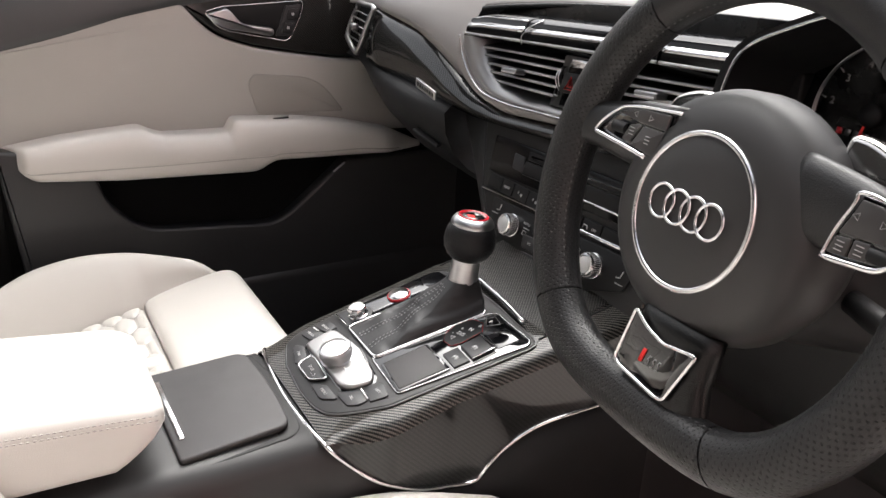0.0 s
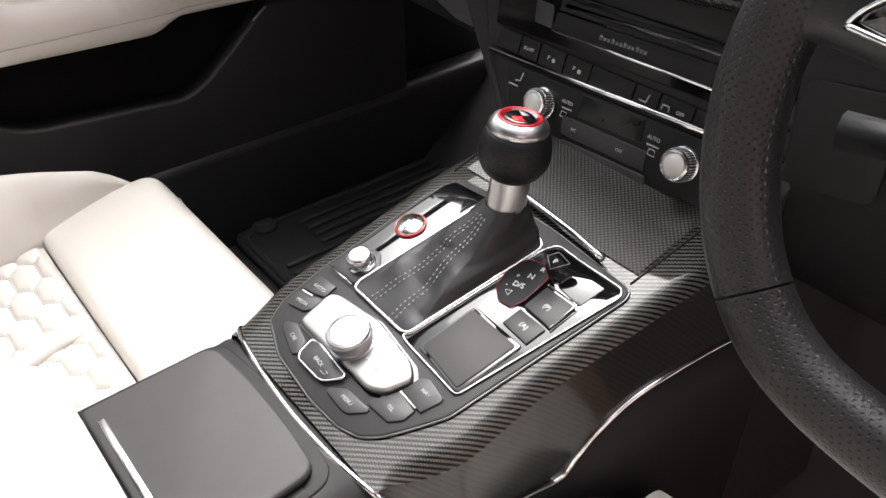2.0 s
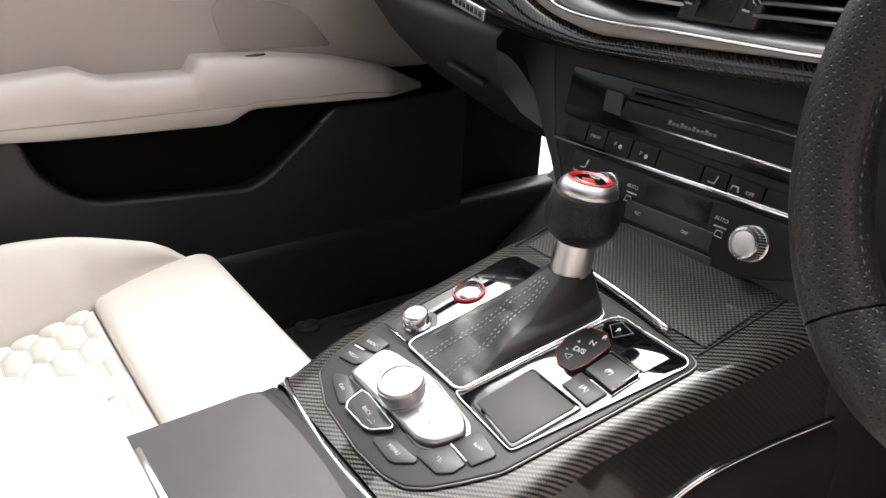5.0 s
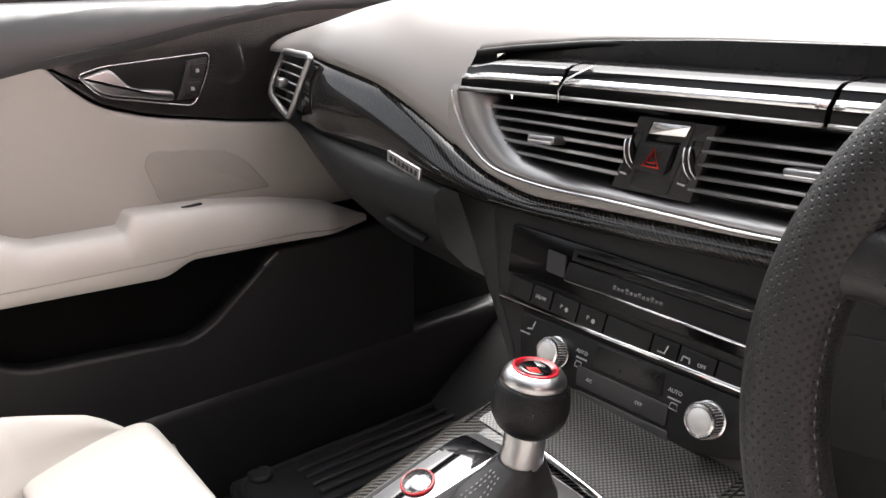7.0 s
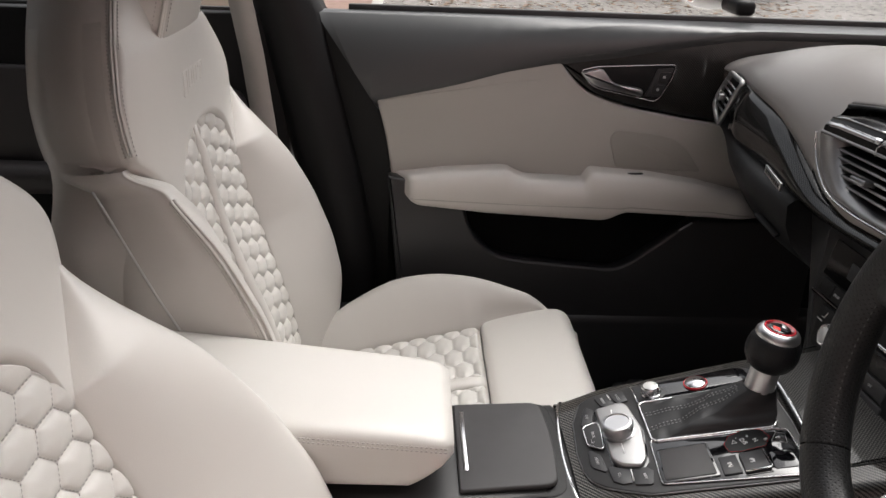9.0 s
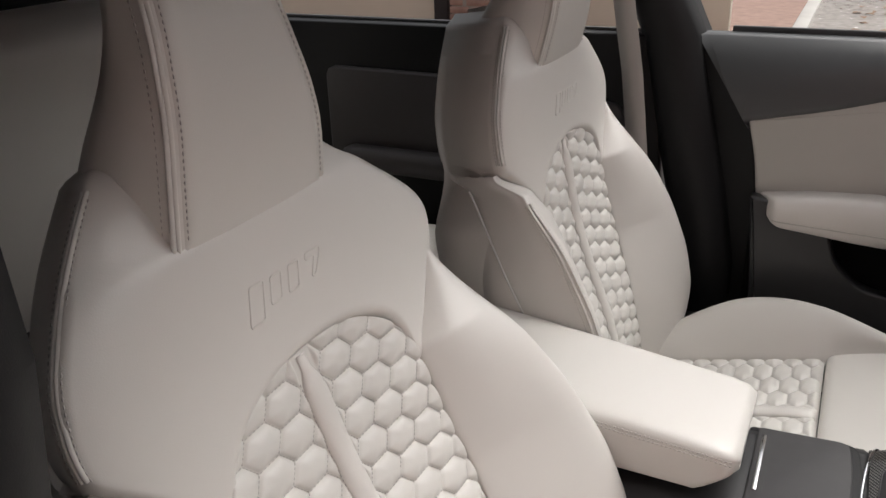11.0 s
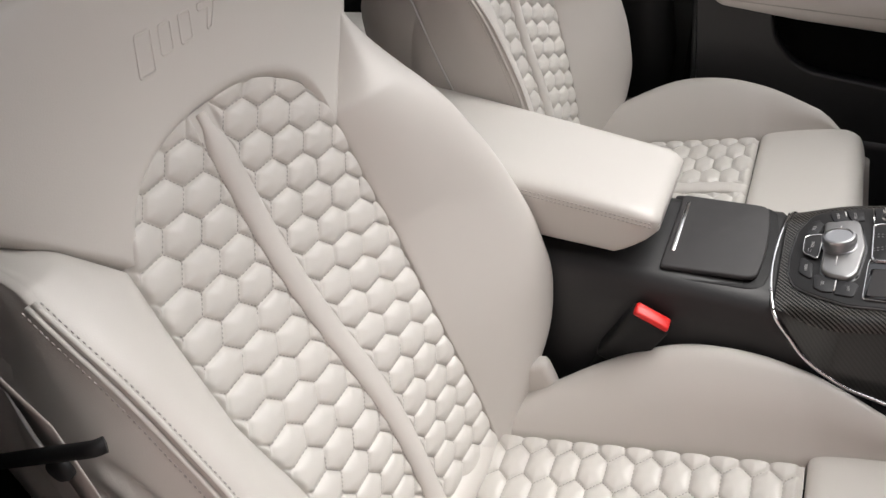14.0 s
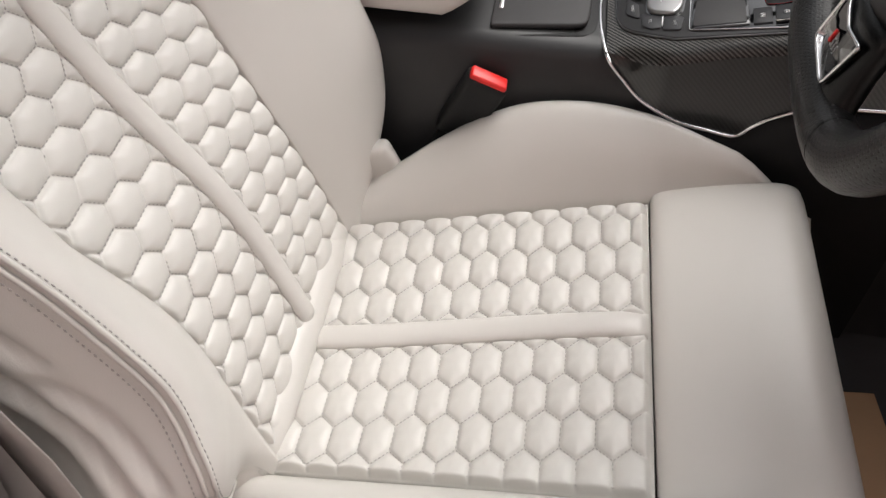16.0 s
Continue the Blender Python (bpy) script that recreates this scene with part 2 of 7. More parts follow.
def plate(outline, thick, m, bevel=0.0015, seg=2):
    """A flat plate with that outline (x, y), from z = 0 up to thick, laid by the pose m."""
    bm = bmesh.new()
    base = [bm.verts.new((x, y, 0)) for x, y in outline]
    f = bm.faces.new(base)
    r = bmesh.ops.extrude_face_region(bm, geom=[f])
    top = [v for v in r["geom"] if isinstance(v, bmesh.types.BMVert)]
    bmesh.ops.translate(bm, vec=(0, 0, thick), verts=top)
    bmesh.ops.recalc_face_normals(bm, faces=bm.faces)
    if bevel:
        es = [e for e in bm.edges if all(v in set(top) for v in e.verts)]
        bmesh.ops.bevel(bm, geom=es, offset=bevel, segments=seg, affect='EDGES', profile=0.5)
    bm.transform(m)
    return bm


def rounded(points, r, n=5):
    """The outline with its corners rounded by r (a number or one for each corner)."""
    out = []
    k = len(points)
    for i in range(k):
        p, a, b = Vector(points[i]), Vector(points[i - 1]), Vector(points[(i + 1) % k])
        ri = r[i] if isinstance(r, (list, tuple)) else r
        da, db = (a - p), (b - p)
        ri = min(ri, da.length * 0.48, db.length * 0.48)
        if ri < 1e-5:
            out.append(tuple(p))
            continue
        s, e = p + da.normalized() * ri, p + db.normalized() * ri
        for j in range(n + 1):
            t = j / n
            q = s * (1 - t) ** 2 + p * 2 * t * (1 - t) + e * t * t
            out.append(tuple(q))
    return out


def spline(points, n=8, closed=False):
    """A smooth line through points (Catmull-Rom)."""
    ps = [Vector(p) for p in points]
    k = len(ps)
    out = []
    for i in range(k if closed else k - 1):
        p1, p2 = ps[i], ps[(i + 1) % k]
        p0 = ps[i - 1] if closed or i > 0 else p1 * 2 - p2
        p3 = ps[(i + 2) % k] if closed or i + 2 < k else p2 * 2 - p1
        for j in range(n):
            t = j / n
            out.append(0.5 * (2 * p1 + (p2 - p0) * t + (2 * p0 - 5 * p1 + 4 * p2 - p3) * t * t + (3 * p1 - p0 - 3 * p2 + p3) * t ** 3))
    if not closed:
        out.append(ps[-1])
    return out


def tube(path, r, n=8, closed=False, flat=1.0, up=(0, 0, 1)):
    """A rod along a path; r: radius, or a function of 0..1; flat: how far it is pressed along up."""
    bm = bmesh.new()
    ps = [Vector(p) for p in path]
    k = len(ps)
    rows = []
    for i, p in enumerate(ps):
        a = ps[i - 1] if closed or i else p
        b = ps[(i + 1) % k] if closed or i < k - 1 else p
        d = (b - a).normalized()
        s = d.cross(Vector(up))
        s = s.normalized() if s.length > 1e-4 else d.orthogonal().normalized()
        w = s.cross(d)
        rad = r(i / max(1, k - 1)) if callable(r) else r
        rows.append([p + (s * math.cos(q) + w * math.sin(q) * flat) * rad for q in [2 * math.pi * j / n for j in range(n)]])
    vs = grid(bm, rows, close_u=True, close_v=closed)
    if not closed:
        bm.faces.new(list(reversed(vs[0])))
        bm.faces.new(vs[-1])
    return bm


def lathe(profile, m, n=28):
    """A turned body: profile of (radius, height) about z, laid by the pose m."""
    bm = bmesh.new()
    rows = [[(r * math.cos(a), r * math.sin(a), h) for a in [2 * math.pi * j / n for j in range(n)]] for r, h in profile]
    vs = grid(bm, rows, close_u=True)
    if profile[0][0] > 1e-5:
        bm.faces.new(list(reversed(vs[0])))
    if profile[-1][0] > 1e-5:
        bm.faces.new(vs[-1])
    bmesh.ops.remove_doubles(bm, verts=bm.verts, dist=1e-6)
    bm.transform(m)
    return bm


def stitches(bm, path, length=0.0035, gap=0.0018, r=0.0006):
    """Short raised threads along a path, into bm."""
    ps = [Vector(p) for p in path]
    dist = [0.0]
    for a, b in zip(ps, ps[1:]):
        dist.append(dist[-1] + (b - a).length)

    def at(s):
        for i in range(len(ps) - 1):
            if s <= dist[i + 1]:
                t = (s - dist[i]) / max(1e-9, dist[i + 1] - dist[i])
                return ps[i].lerp(ps[i + 1], t)
        return ps[-1]

    s = 0.0
    while s + length < dist[-1]:
        a, b = at(s), at(s + length)
        d = (b - a).normalized()
        x = d.orthogonal().normalized()
        y = d.cross(x)
        ring = [[p + (x * math.cos(q) + y * math.sin(q)) * rr for q in (0, 1.57, 3.14, 4.71)] for p, rr in ((a, r * 0.5), (a.lerp(b, 0.5), r * 1.2), (b, r * 0.5))]
        grid(bm, ring, close_u=True)
        s += length + gap


def text_mesh(name, body, size, m, material, parent, depth=0.0003, label=""):
    cu = bpy.data.curves.new(name, 'FONT')
    cu.body = body
    cu.size = size
    cu.align_x = 'CENTER'
    cu.align_y = 'CENTER'
    cu.extrude = depth
    cu.resolution_u = 3
    tmp = bpy.data.objects.new(name, cu)
    scene.collection.objects.link(tmp)
    bpy.context.view_layer.update()
    me = bpy.data.meshes.new_from_object(tmp)
    bpy.data.objects.remove(tmp)
    me.transform(m)
    me.materials.clear()
    me.materials.append(material)
    ob = new(name, me)
    ob.parent = parent
    if label:
        ob["label"] = label
    return ob


def smooth01(t):
    t = max(0.0, min(1.0, t))
    return t * t * (3 - 2 * t)


def lerp_table(t, table):
    """Piecewise smooth value from (t, value) rows."""
    if t <= table[0][0]:
        return table[0][1]
    for (a, va), (b, vb) in zip(table, table[1:]):
        if t <= b:
            return va + (vb - va) * (t - a) / (b - a)
    return table[-1][1]


def smooth_table(t, table, w=0.03):
    return sum(lerp_table(t + d * w, table) for d in (-1, -0.5, 0, 0.5, 1)) / 5

# ---- seats ----


def quilt(u, v, cu=0.042, cv=0.0322, high=0.0060):
    """Relief of pillowed hexagon cells with points to the sides; zero on the seams."""
    best = 9.0
    i0 = math.floor(u / cu)
    for i in (i0, i0 + 1):
        off = 0.5 * cv * (i % 2)
        j = round((v - off) / cv)
        a = abs(u - i * cu) / (0.66 * cu)
        for jj in (j - 1, j, j + 1):
            b = abs(v - (jj * cv + off)) / cv
            if max(2 * b, a + 0.970 * b) < 1.25:
                best = min(best, ((2 * b) ** 14 + (a + 0.970 * b) ** 14 + abs(a - 0.970 * b) ** 14) ** (1 / 14))
    n = min(1.0, best)
    return high * (1 - n ** 2.6) ** 0.9 - 0.0012 * smooth01((n - 0.86) / 0.14)


def hex_threads(bm, place, inside, u0, u1, v0, v1, cu=0.042, cv=0.0322):
    """Short threads along the seams of the hexagon cells."""
    for i in range(int(u0 / cu) - 1, int(u1 / cu) + 2):
        for j in range(int(v0 / cv) - 1, int(v1 / cv) + 2):
            c = Vector((i * cu, j * cv + 0.5 * cv * (i % 2)))
            corner = [c + Vector(q) for q in ((0.66 * cu, 0), (0.34 * cu, cv / 2), (-0.34 * cu, cv / 2), (-0.66 * cu, 0))]
            for a, b in zip(corner, corner[1:]):
                for k in range(5):
                    p, q = a.lerp(b, (k + 0.2) / 5), a.lerp(b, (k + 0.8) / 5)
                    if inside(*p) and inside(*q):
                        stitches(bm, [place(*p), place(*q)], length=(q - p).length * 0.98, r=0.00060)


def build_seat(cx, cush_dy, back_dy, back_dz, recline, slim, wide, creased, label):
    """A sports seat; recline in degrees; slim: the side (+1 or -1 along x) with the narrow bolster; creased: how far its side is wrinkled."""
    seat = empty("car_seat", label, "car seat", "front seats")
    zc = lambda y: 0.149 + 0.22 * (y + 0.648)
    lean = radians(recline)
    nb = Vector((0, math.cos(lean), math.sin(lean)))
    vb = Vector((0, -math.sin(lean), math.cos(lean)))
    ob_ = Vector((cx, -0.658 + back_dy, 0.2 + back_dz))
    # lumbar swell, and the run of the middle roll over the height
    dp = lambda v: smooth_table(v, [(-0.06, 0.012), (0.04, 0.017), (0.12, 0.020), (0.18, 0.016), (0.24, 0.006), (0.30, -0.003), (0.38, -0.010), (0.52, -0.010)])
    mid = lambda v: smooth_table(v, [(-0.06, -0.008), (0.05, -0.008), (0.17, -0.006), (0.25, 0.001), (0.33, 0.006), (0.42, 0.008), (0.52, 0.007)])
    edge_u = lambda v: (0.166 - 0.01 * smooth01(v / 0.2)) - 0.96 * max(0.0, dp(v))

    def B(u, v, w):
        return ob_ + Vector((u, 0, 0)) + vb * v + nb * w

    def Cn(u, y, w):
        return Vector((cx + u, y + cush_dy - 0.2150 * w, zc(y) + 0.977 * w))

    # backrest insert with quilting
    hw = lambda v: edge_u(v) + 0.002 if v < 0.42 else (edge_u(0.42) + 0.002) * math.sqrt(max(0.0, 1 - ((v - 0.42) / 0.098) ** 2))
    bm = bmesh.new()
    rows = []
    nv_, nu_ = (460, 280) if creased else (300, 180)
    vs_ = [-0.06 + (0.517 + 0.06) * i / nv_ for i in range(nv_ + 1)]
    hollow = lambda u: 0.006 * (u / 0.16) ** 2
    for v in vs_:
        row = []
        h, d, m_ = hw(v), dp(v), mid(v)
        row.append(B(-h * 1.01, v, -0.03))
        for j in range(nu_ + 1):
            s = -1 + 2 * j / nu_
            u = s * h
            edge = min(h - abs(u), (0.520 - v) * 0.7 if v > 0.42 else 1)
            r_ = u - m_
            q = quilt(r_, v - 0.0136) if abs(r_) > 0.012 else 0.0
            near = smooth01((abs(r_) - 0.013) / 0.005) * smooth01(edge / 0.008)
            row.append(B(u, v, 0.001 + d + q * near + hollow(u) - 0.006 * (1 - smooth01(edge / 0.006))))
        row.append(B(h * 1.01, v, -0.03))
        rows.append(row)
    grid(bm, rows)
    ins = part("backrest_insert", bm, M["cream_quilt"], seat, "cream hexagon-quilted leather insert")
    bm = bmesh.new()
    hex_threads(bm, lambda u, v: B(u + mid(v), v + 0.0136, 0.0008 + dp(v + 0.0136) + hollow(u)),
                lambda u, v: 0.017 < abs(u) and abs(u + mid(v)) < hw(v + 0.0136) - 0.009 and -0.04 < v < 0.485, -0.19, 0.19, -0.05, 0.5)
    tagged(part("quilt_stitching", bm, M["stitch"], ins), kind="stuff")
    # middle roll of the backrest
    part("backrest_strip", tube([B(mid(v), v, 0.002 + dp(v)) for v in [-0.03 + 0.537 * i / 40 for i in range(41)]],
         lambda t: 0.0150 * (1 if t < 0.94 else max(0.4, (1 - t) / 0.06)), n=16, flat=0.55, up=nb), M["cream"], seat)
    bm = bmesh.new()
    for sgn in (-1, 1):
        stitches(bm, [B(mid(v) + sgn * 0.0150, v, 0.0025 + dp(v)) for v in [-0.03 + 0.52 * i / 30 for i in range(31)]], r=0.0005)
        stitches(bm, [B(sgn * (hw(v) - 0.010), v, 0.003 + dp(v)) for v in vs_[::5] if v > 0], r=0.0005)
    tagged(part("insert_stitching", bm, M["stitch"], seat), kind="stuff")

    # bolsters of the backrest
    uo = lambda v: wide * smooth_table(v, [(-0.1, 0.19), (-0.05, 0.205), (0.0, 0.255), (0.05, 0.298), (0.1, 0.322), (0.2, 0.327), (0.3, 0.312), (0.4, 0.288), (0.5, 0.264), (0.56, 0.255)])
    bw = lambda v: smooth_table(v, [(-0.1, 0.005), (-0.05, 0.02), (0.0, 0.052), (0.05, 0.08), (0.12, 0.097), (0.2, 0.095), (0.3, 0.078), (0.4, 0.048), (0.45, 0.030), (0.50, 0.012), (0.53, 0.004), (0.56, 0.0)], 0.02)
    ui = lambda v: edge_u(v) if v < 0.425 else edge_u(0.425) + 0.098 * ((v - 0.425) / 0.095)
    us = lambda v: smooth_table(v, [(-0.1, 0.172), (-0.03, 0.178), (0.01, 0.200), (0.04, 0.238), (0.065, 0.268), (0.09, 0.284), (0.12, 0.282), (0.145, 0.268), (0.17, 0.254), (0.2, 0.248), (0.28, 0.246), (0.35, 0.247), (0.42, 0.248), (0.47, 0.248), (0.52, 0.244), (0.56, 0.240)])
    bn = lambda v: smooth_table(v, [(-0.1, 0.0), (-0.02, 0.005), (0.01, 0.017), (0.04, 0.042), (0.07, 0.070), (0.12, 0.096), (0.2, 0.095), (0.3, 0.078), (0.4, 0.048), (0.45, 0.030), (0.50, 0.012), (0.53, 0.004), (0.56, 0.0)], 0.015)
    up = lambda v: edge_u(v) if v < 0.44 else edge_u(0.44) + 0.82 * (v - 0.44)
    curl = lambda s: 0.020 * min(1, s) ** 3.5 + 0.010 * max(0, (min(1, s) - 0.86) / 0.14) ** 2
    # folds of the worn side: from height, to height, depth under the crest at both, strength
    folds = ((0.36, 0.25, 0.042, 0.034, 0.005), (0.25, 0.12, 0.044, 0.022, 0.006), (0.38, 0.07, 0.084, 0.036, 0.008), (0.13, 0.05, 0.052, 0.034, 0.004), (0.10, 0.04, 0.064, 0.048, 0.003))

    def crease(v, d):
        sum_ = 0.0
        for v0, v1, d0, d1, amp in folds:
            t = (v0 - v) / (v0 - v1)
            off = d - (d0 + (d1 - d0) * t)
            ends = smooth01(t / 0.25) * smooth01((1 - t) / 0.12)
            sum_ += amp * ends * (0.75 * math.exp(-((off - 0.012) / 0.009) ** 2) - math.exp(-(off / 0.0042) ** 2))
        return sum_

    for sgn in (-1, 1):
        bm = bmesh.new()
        rows = []
        narrow = sgn == slim
        for i in range(145):
            v = -0.09 + (0.608 if sgn < 0 else 0.606) * i / 144
            a = ui(v) if sgn < 0 else up(v)
            o, w = max(uo(v), a + 0.006), bw(v)
            k = 1 - 0.6 * smooth01((v - 0.40) / 0.11)
            d_ = dp(v)
            prof = spline([(a, -0.04, 0), (a + 0.001, 0.001 + d_, 0), (a + 0.005 * k, 0.010 * k + 0.05 * w + 0.9 * d_, 0), (a + 0.3 * (o - a), 0.014 * k + 0.42 * w + 0.5 * max(0, d_), 0), (a + 0.65 * (o - a), 0.014 * k + 0.86 * w, 0),
                           (a + 0.86 * (o - a), 0.010 * k + 0.98 * w, 0), (o - 0.003, 0.75 * w - 0.004, 0), (o, 0.45 * w - 0.014, 0), (o - 0.002, 0.2 * w - 0.03, 0), (o - 0.004, -0.05, 0), (o - 0.008, -0.075, 0), (o - 0.02, -0.10, 0)], 4)
            if narrow:
                s, w = max(us(v) - 0.010 * smooth01((v - 0.47) / 0.06), a + 0.004), 0.92 * bn(v)
                e_ = (1 - 0.92 * smooth01((v - 0.34) / 0.15)) * (0.45 + 0.55 * creased)
                o = s + 0.03 * e_
                back = smooth01((v - 0.34) / 0.17)
                prof = spline([(a, -0.04, 0), (a + 0.001, 0.001 + d_, 0), (a + 0.005 * k, 0.010 * k + 0.05 * w + 0.9 * d_, 0), (a + 0.35 * (s - a), 0.014 * k + 0.5 * w + 0.5 * max(0, d_), 0), (a + 0.75 * (s - a), 0.013 * k + 0.93 * w, 0), (s - 0.005, 0.010 * k + 1.0 * w, 0),
                               (s, 0.006 * k + 0.98 * w, 0), (s + 0.010 * e_, 0.80 * w, 0), (s + 0.022 * e_, 0.48 * w - 0.01, 0), (s + 0.028 * e_ - 0.006 * back, 0.15 * w - 0.03, 0), (s + 0.027 * e_ - 0.018 * back, -0.06, 0), (s + 0.012 * e_ - 0.01 * (1 - e_) - 0.034 * back, -0.09, 0)], 9)
            row = []
            for p in prof:
                cb = smooth01((v - 0.36) / 0.15) * (curl(p.x / 0.262) if sgn < 0 else 0.010 * min(1, p.x / 0.232) ** 3.5)
                fold = creased * crease(v, w - p.y) if narrow and p.x > s - 0.002 else 0.0
                row.append(B(sgn * (p.x + fold), v, p.y - cb - (0.035 * smooth01((v - 0.482) / 0.030) if sgn > 0 else 0.0)))
            rows.append(row)
        grid(bm, rows)
        bol = part("backrest_bolster", bm, M["cream"], seat)
        bm = bmesh.new()
        if narrow:
            edge_ = lambda v, d: B(sgn * (us(v) + d), v, 0.92 * bn(v) * (1.0 - max(0, d) * 20) + (0.0108 if d < 0 else 0.0075) * (1 - 0.6 * smooth01((v - 0.40) / 0.11)) - smooth01((v - 0.36) / 0.15) * 0.010 * min(1, us(v) / 0.232) ** 3.5)
        else:
            edge_ = lambda v, d: B(sgn * (uo(v) - 0.0005 + min(0, d) * 0.25), v, 0.55 * bw(v) - 0.010 - d - smooth01((v - 0.36) / 0.15) * curl(uo(v) / 0.262))
        vv_ = [(0.03 if narrow else -0.04) + (0.445 if narrow else 0.52) * i / 60 for i in range(61)]
        for d in (-0.0065, 0.0062):
            stitches(bm, [edge_(v, d) for v in vv_], r=0.0006, length=0.0032, gap=0.0022)
        tagged(part("bolster_stitching", bm, M["stitch"], bol), kind="stuff")
        for d in (-0.0022, 0.0020):
            part("bolster_seam", tube([edge_(v, d) for v in vv_], 0.0021, n=8), M["cream"], bol)

    # sides of the backrest
    yo = lambda v: smooth_table(v, [(0.3, 0.25), (0.45, 0.250), (0.5, 0.258), (0.53, 0.263), (0.56, 0.258), (0.6, 0.234), (0.64, 0.196), (0.67, 0.158), (0.69, 0.135), (0.72, 0.118), (0.74, 0.106), (0.8, 0.10)], 0.015)
    yb = lambda v: yo(v) + 0.040 * math.exp(-((v - 0.550) / 0.065) ** 2)
    yp = lambda v: smooth_table(v, [(0.3, 0.20), (0.45, 0.215), (0.5, 0.227), (0.543, 0.234), (0.593, 0.224), (0.651, 0.186), (0.687, 0.154), (0.731, 0.110), (0.8, 0.10)], 0.015)
    for sgn in (-1, 1):
        bm = bmesh.new()
        rows = []
        for i in range(46):
            v = -0.02 + 0.70 * i / 45
            f = smooth01((v - 0.42) / 0.1)
            low_o = (us(v) + 0.020 * (1 - 0.92 * smooth01((v - 0.34) / 0.15)) * (0.35 + 0.65 * creased) - 0.004 * (1 - creased)) if sgn == slim else uo(v) - 0.006
            o = low_o * (1 - f) + (yb(v) - 0.002 if sgn < 0 else yp(v) + 0.001) * f
            w0 = -0.02 * (1 - f) - (0.040 if sgn < 0 else 0.036) * f
            g = f if sgn > 0 else 0
            rows.append([B(sgn * (o - 0.002), v, w0), B(sgn * (o - 0.004 * g), v, w0 - 0.012), B(sgn * (o + 0.002 - 0.034 * g), v, -0.10), B(sgn * (o - 0.004 - 0.052 * g), v, -0.135), B(sgn * (o - 0.02 - 0.056 * g), v, -0.158), B(sgn * (o - 0.06 - 0.05 * g), v, -0.17)])
        grid(bm, rows)
        sd = part("backrest_side", bm, M["cream"], seat)
        if sgn == slim:
            part("side_piping", tube([B(us(v) + 0.030 * (1 - 0.92 * smooth01((v - 0.34) / 0.15)) * (0.45 + 0.55 * creased) + 0.0005, v, -0.018 - 0.29 * (v - 0.31)) for v in [0.28 + 0.22 * i / 20 for i in range(21)]], 0.0016, n=6), M["stitch_light"], sd, "pale piping")

    # shoulder yoke
    bm = bmesh.new()
    rows = []
    cols = [-1 + 2 * j / 56 for j in range(57)]
    low = []
    for s in cols:
        u = abs(s) * (0.262 if s < 0 else 0.234)
        low.append(0.44 + (u - 0.156) / 0.82 - 0.014 if s > 0 and u > 0.1565 else 0.42 + 0.0925 * math.sqrt(max(0, 1 - (u / 0.1565) ** 2)) if u < 0.1565 else 0.425 + 0.095 * max(0, (u - 0.1565) / 0.098) - 0.016)
    for i in range(-1, 41):
        t = max(0, i) / 40
        row = []
        for s, vl in zip(cols, low):
            v = vl + (0.735 - vl) * t
            o = (yb(v) if s < 0 else yp(v)) * (1 - 0.28 * smooth01((t - 0.93) / 0.07))
            roll = math.sqrt(max(0, 1 - (1 - min(1, (v - vl) / 0.010)) ** 2))
            ww = -0.006 + 0.010 * roll - (0.020 if s < 0 else 0.022) * abs(s) ** 3.5 - (0.010 if s < 0 else 0.004) * max(0, (abs(s) - 0.86) / 0.14) ** 2 + 0.008 * smooth01((v - 0.5) / 0.15) - 0.006 * smooth01((v - 0.64) / 0.02) - 0.010 * smooth01((v - 0.68) / 0.05)
            if i < 0:
                ww -= 0.03
            ww -= 0.012 * smooth01((t - 0.93) / 0.07)
            row.append(B(s * o, v, ww))
        e0, e1 = yb(low[0] + (0.735 - low[0]) * t), yp(low[-1] + (0.735 - low[-1]) * t)
        e0, e1 = e0 * (1 - 0.28 * smooth01((t - 0.93) / 0.07)), e1 * (1 - 0.28 * smooth01((t - 0.93) / 0.07))
        v0, v1 = low[0] + (0.735 - low[0]) * t, low[-1] + (0.735 - low[-1]) * t
        row = [B(-e0 + 0.03, v0, -0.165), B(-e0 - 0.001, v0, -0.125), B(-e0 - 0.012, v0, -0.09)] + row + [B(e1 - 0.014, v1, -0.075), B(e1 - 0.048, v1, -0.125), B(e1 - 0.085, v1, -0.165)]
        rows.append(row)
    grid(bm, rows)
    yoke = part("backrest_yoke", bm, M["cream"], seat)
    bm = bmesh.new()
    for sgn in (-1, 1):
        for d in (-0.003, 0.012):
            stitches(bm, [B(-yb(v) + 0.004, v, -0.040 - d) if sgn < 0 else B(yp(v) * (1 - 0.6 * d) + 0.0004, v, -0.026 + 0.9 * d) for v in [0.53 + 0.178 * i / 40 for i in range(41)]], r=0.0007, length=0.0032, gap=0.0022)
    tagged(part("yoke_stitching", bm, M["stitch"], yoke), kind="stuff")
    for d in (0.0022, 0.0068):
        part("yoke_seam", tube([B(yp(v) * (1 - 0.6 * d) + 0.0002, v, -0.026 + 0.9 * d) for v in [0.53 + 0.182 * i / 40 for i in range(41)]], 0.0021, n=8), M["cream"], yoke)
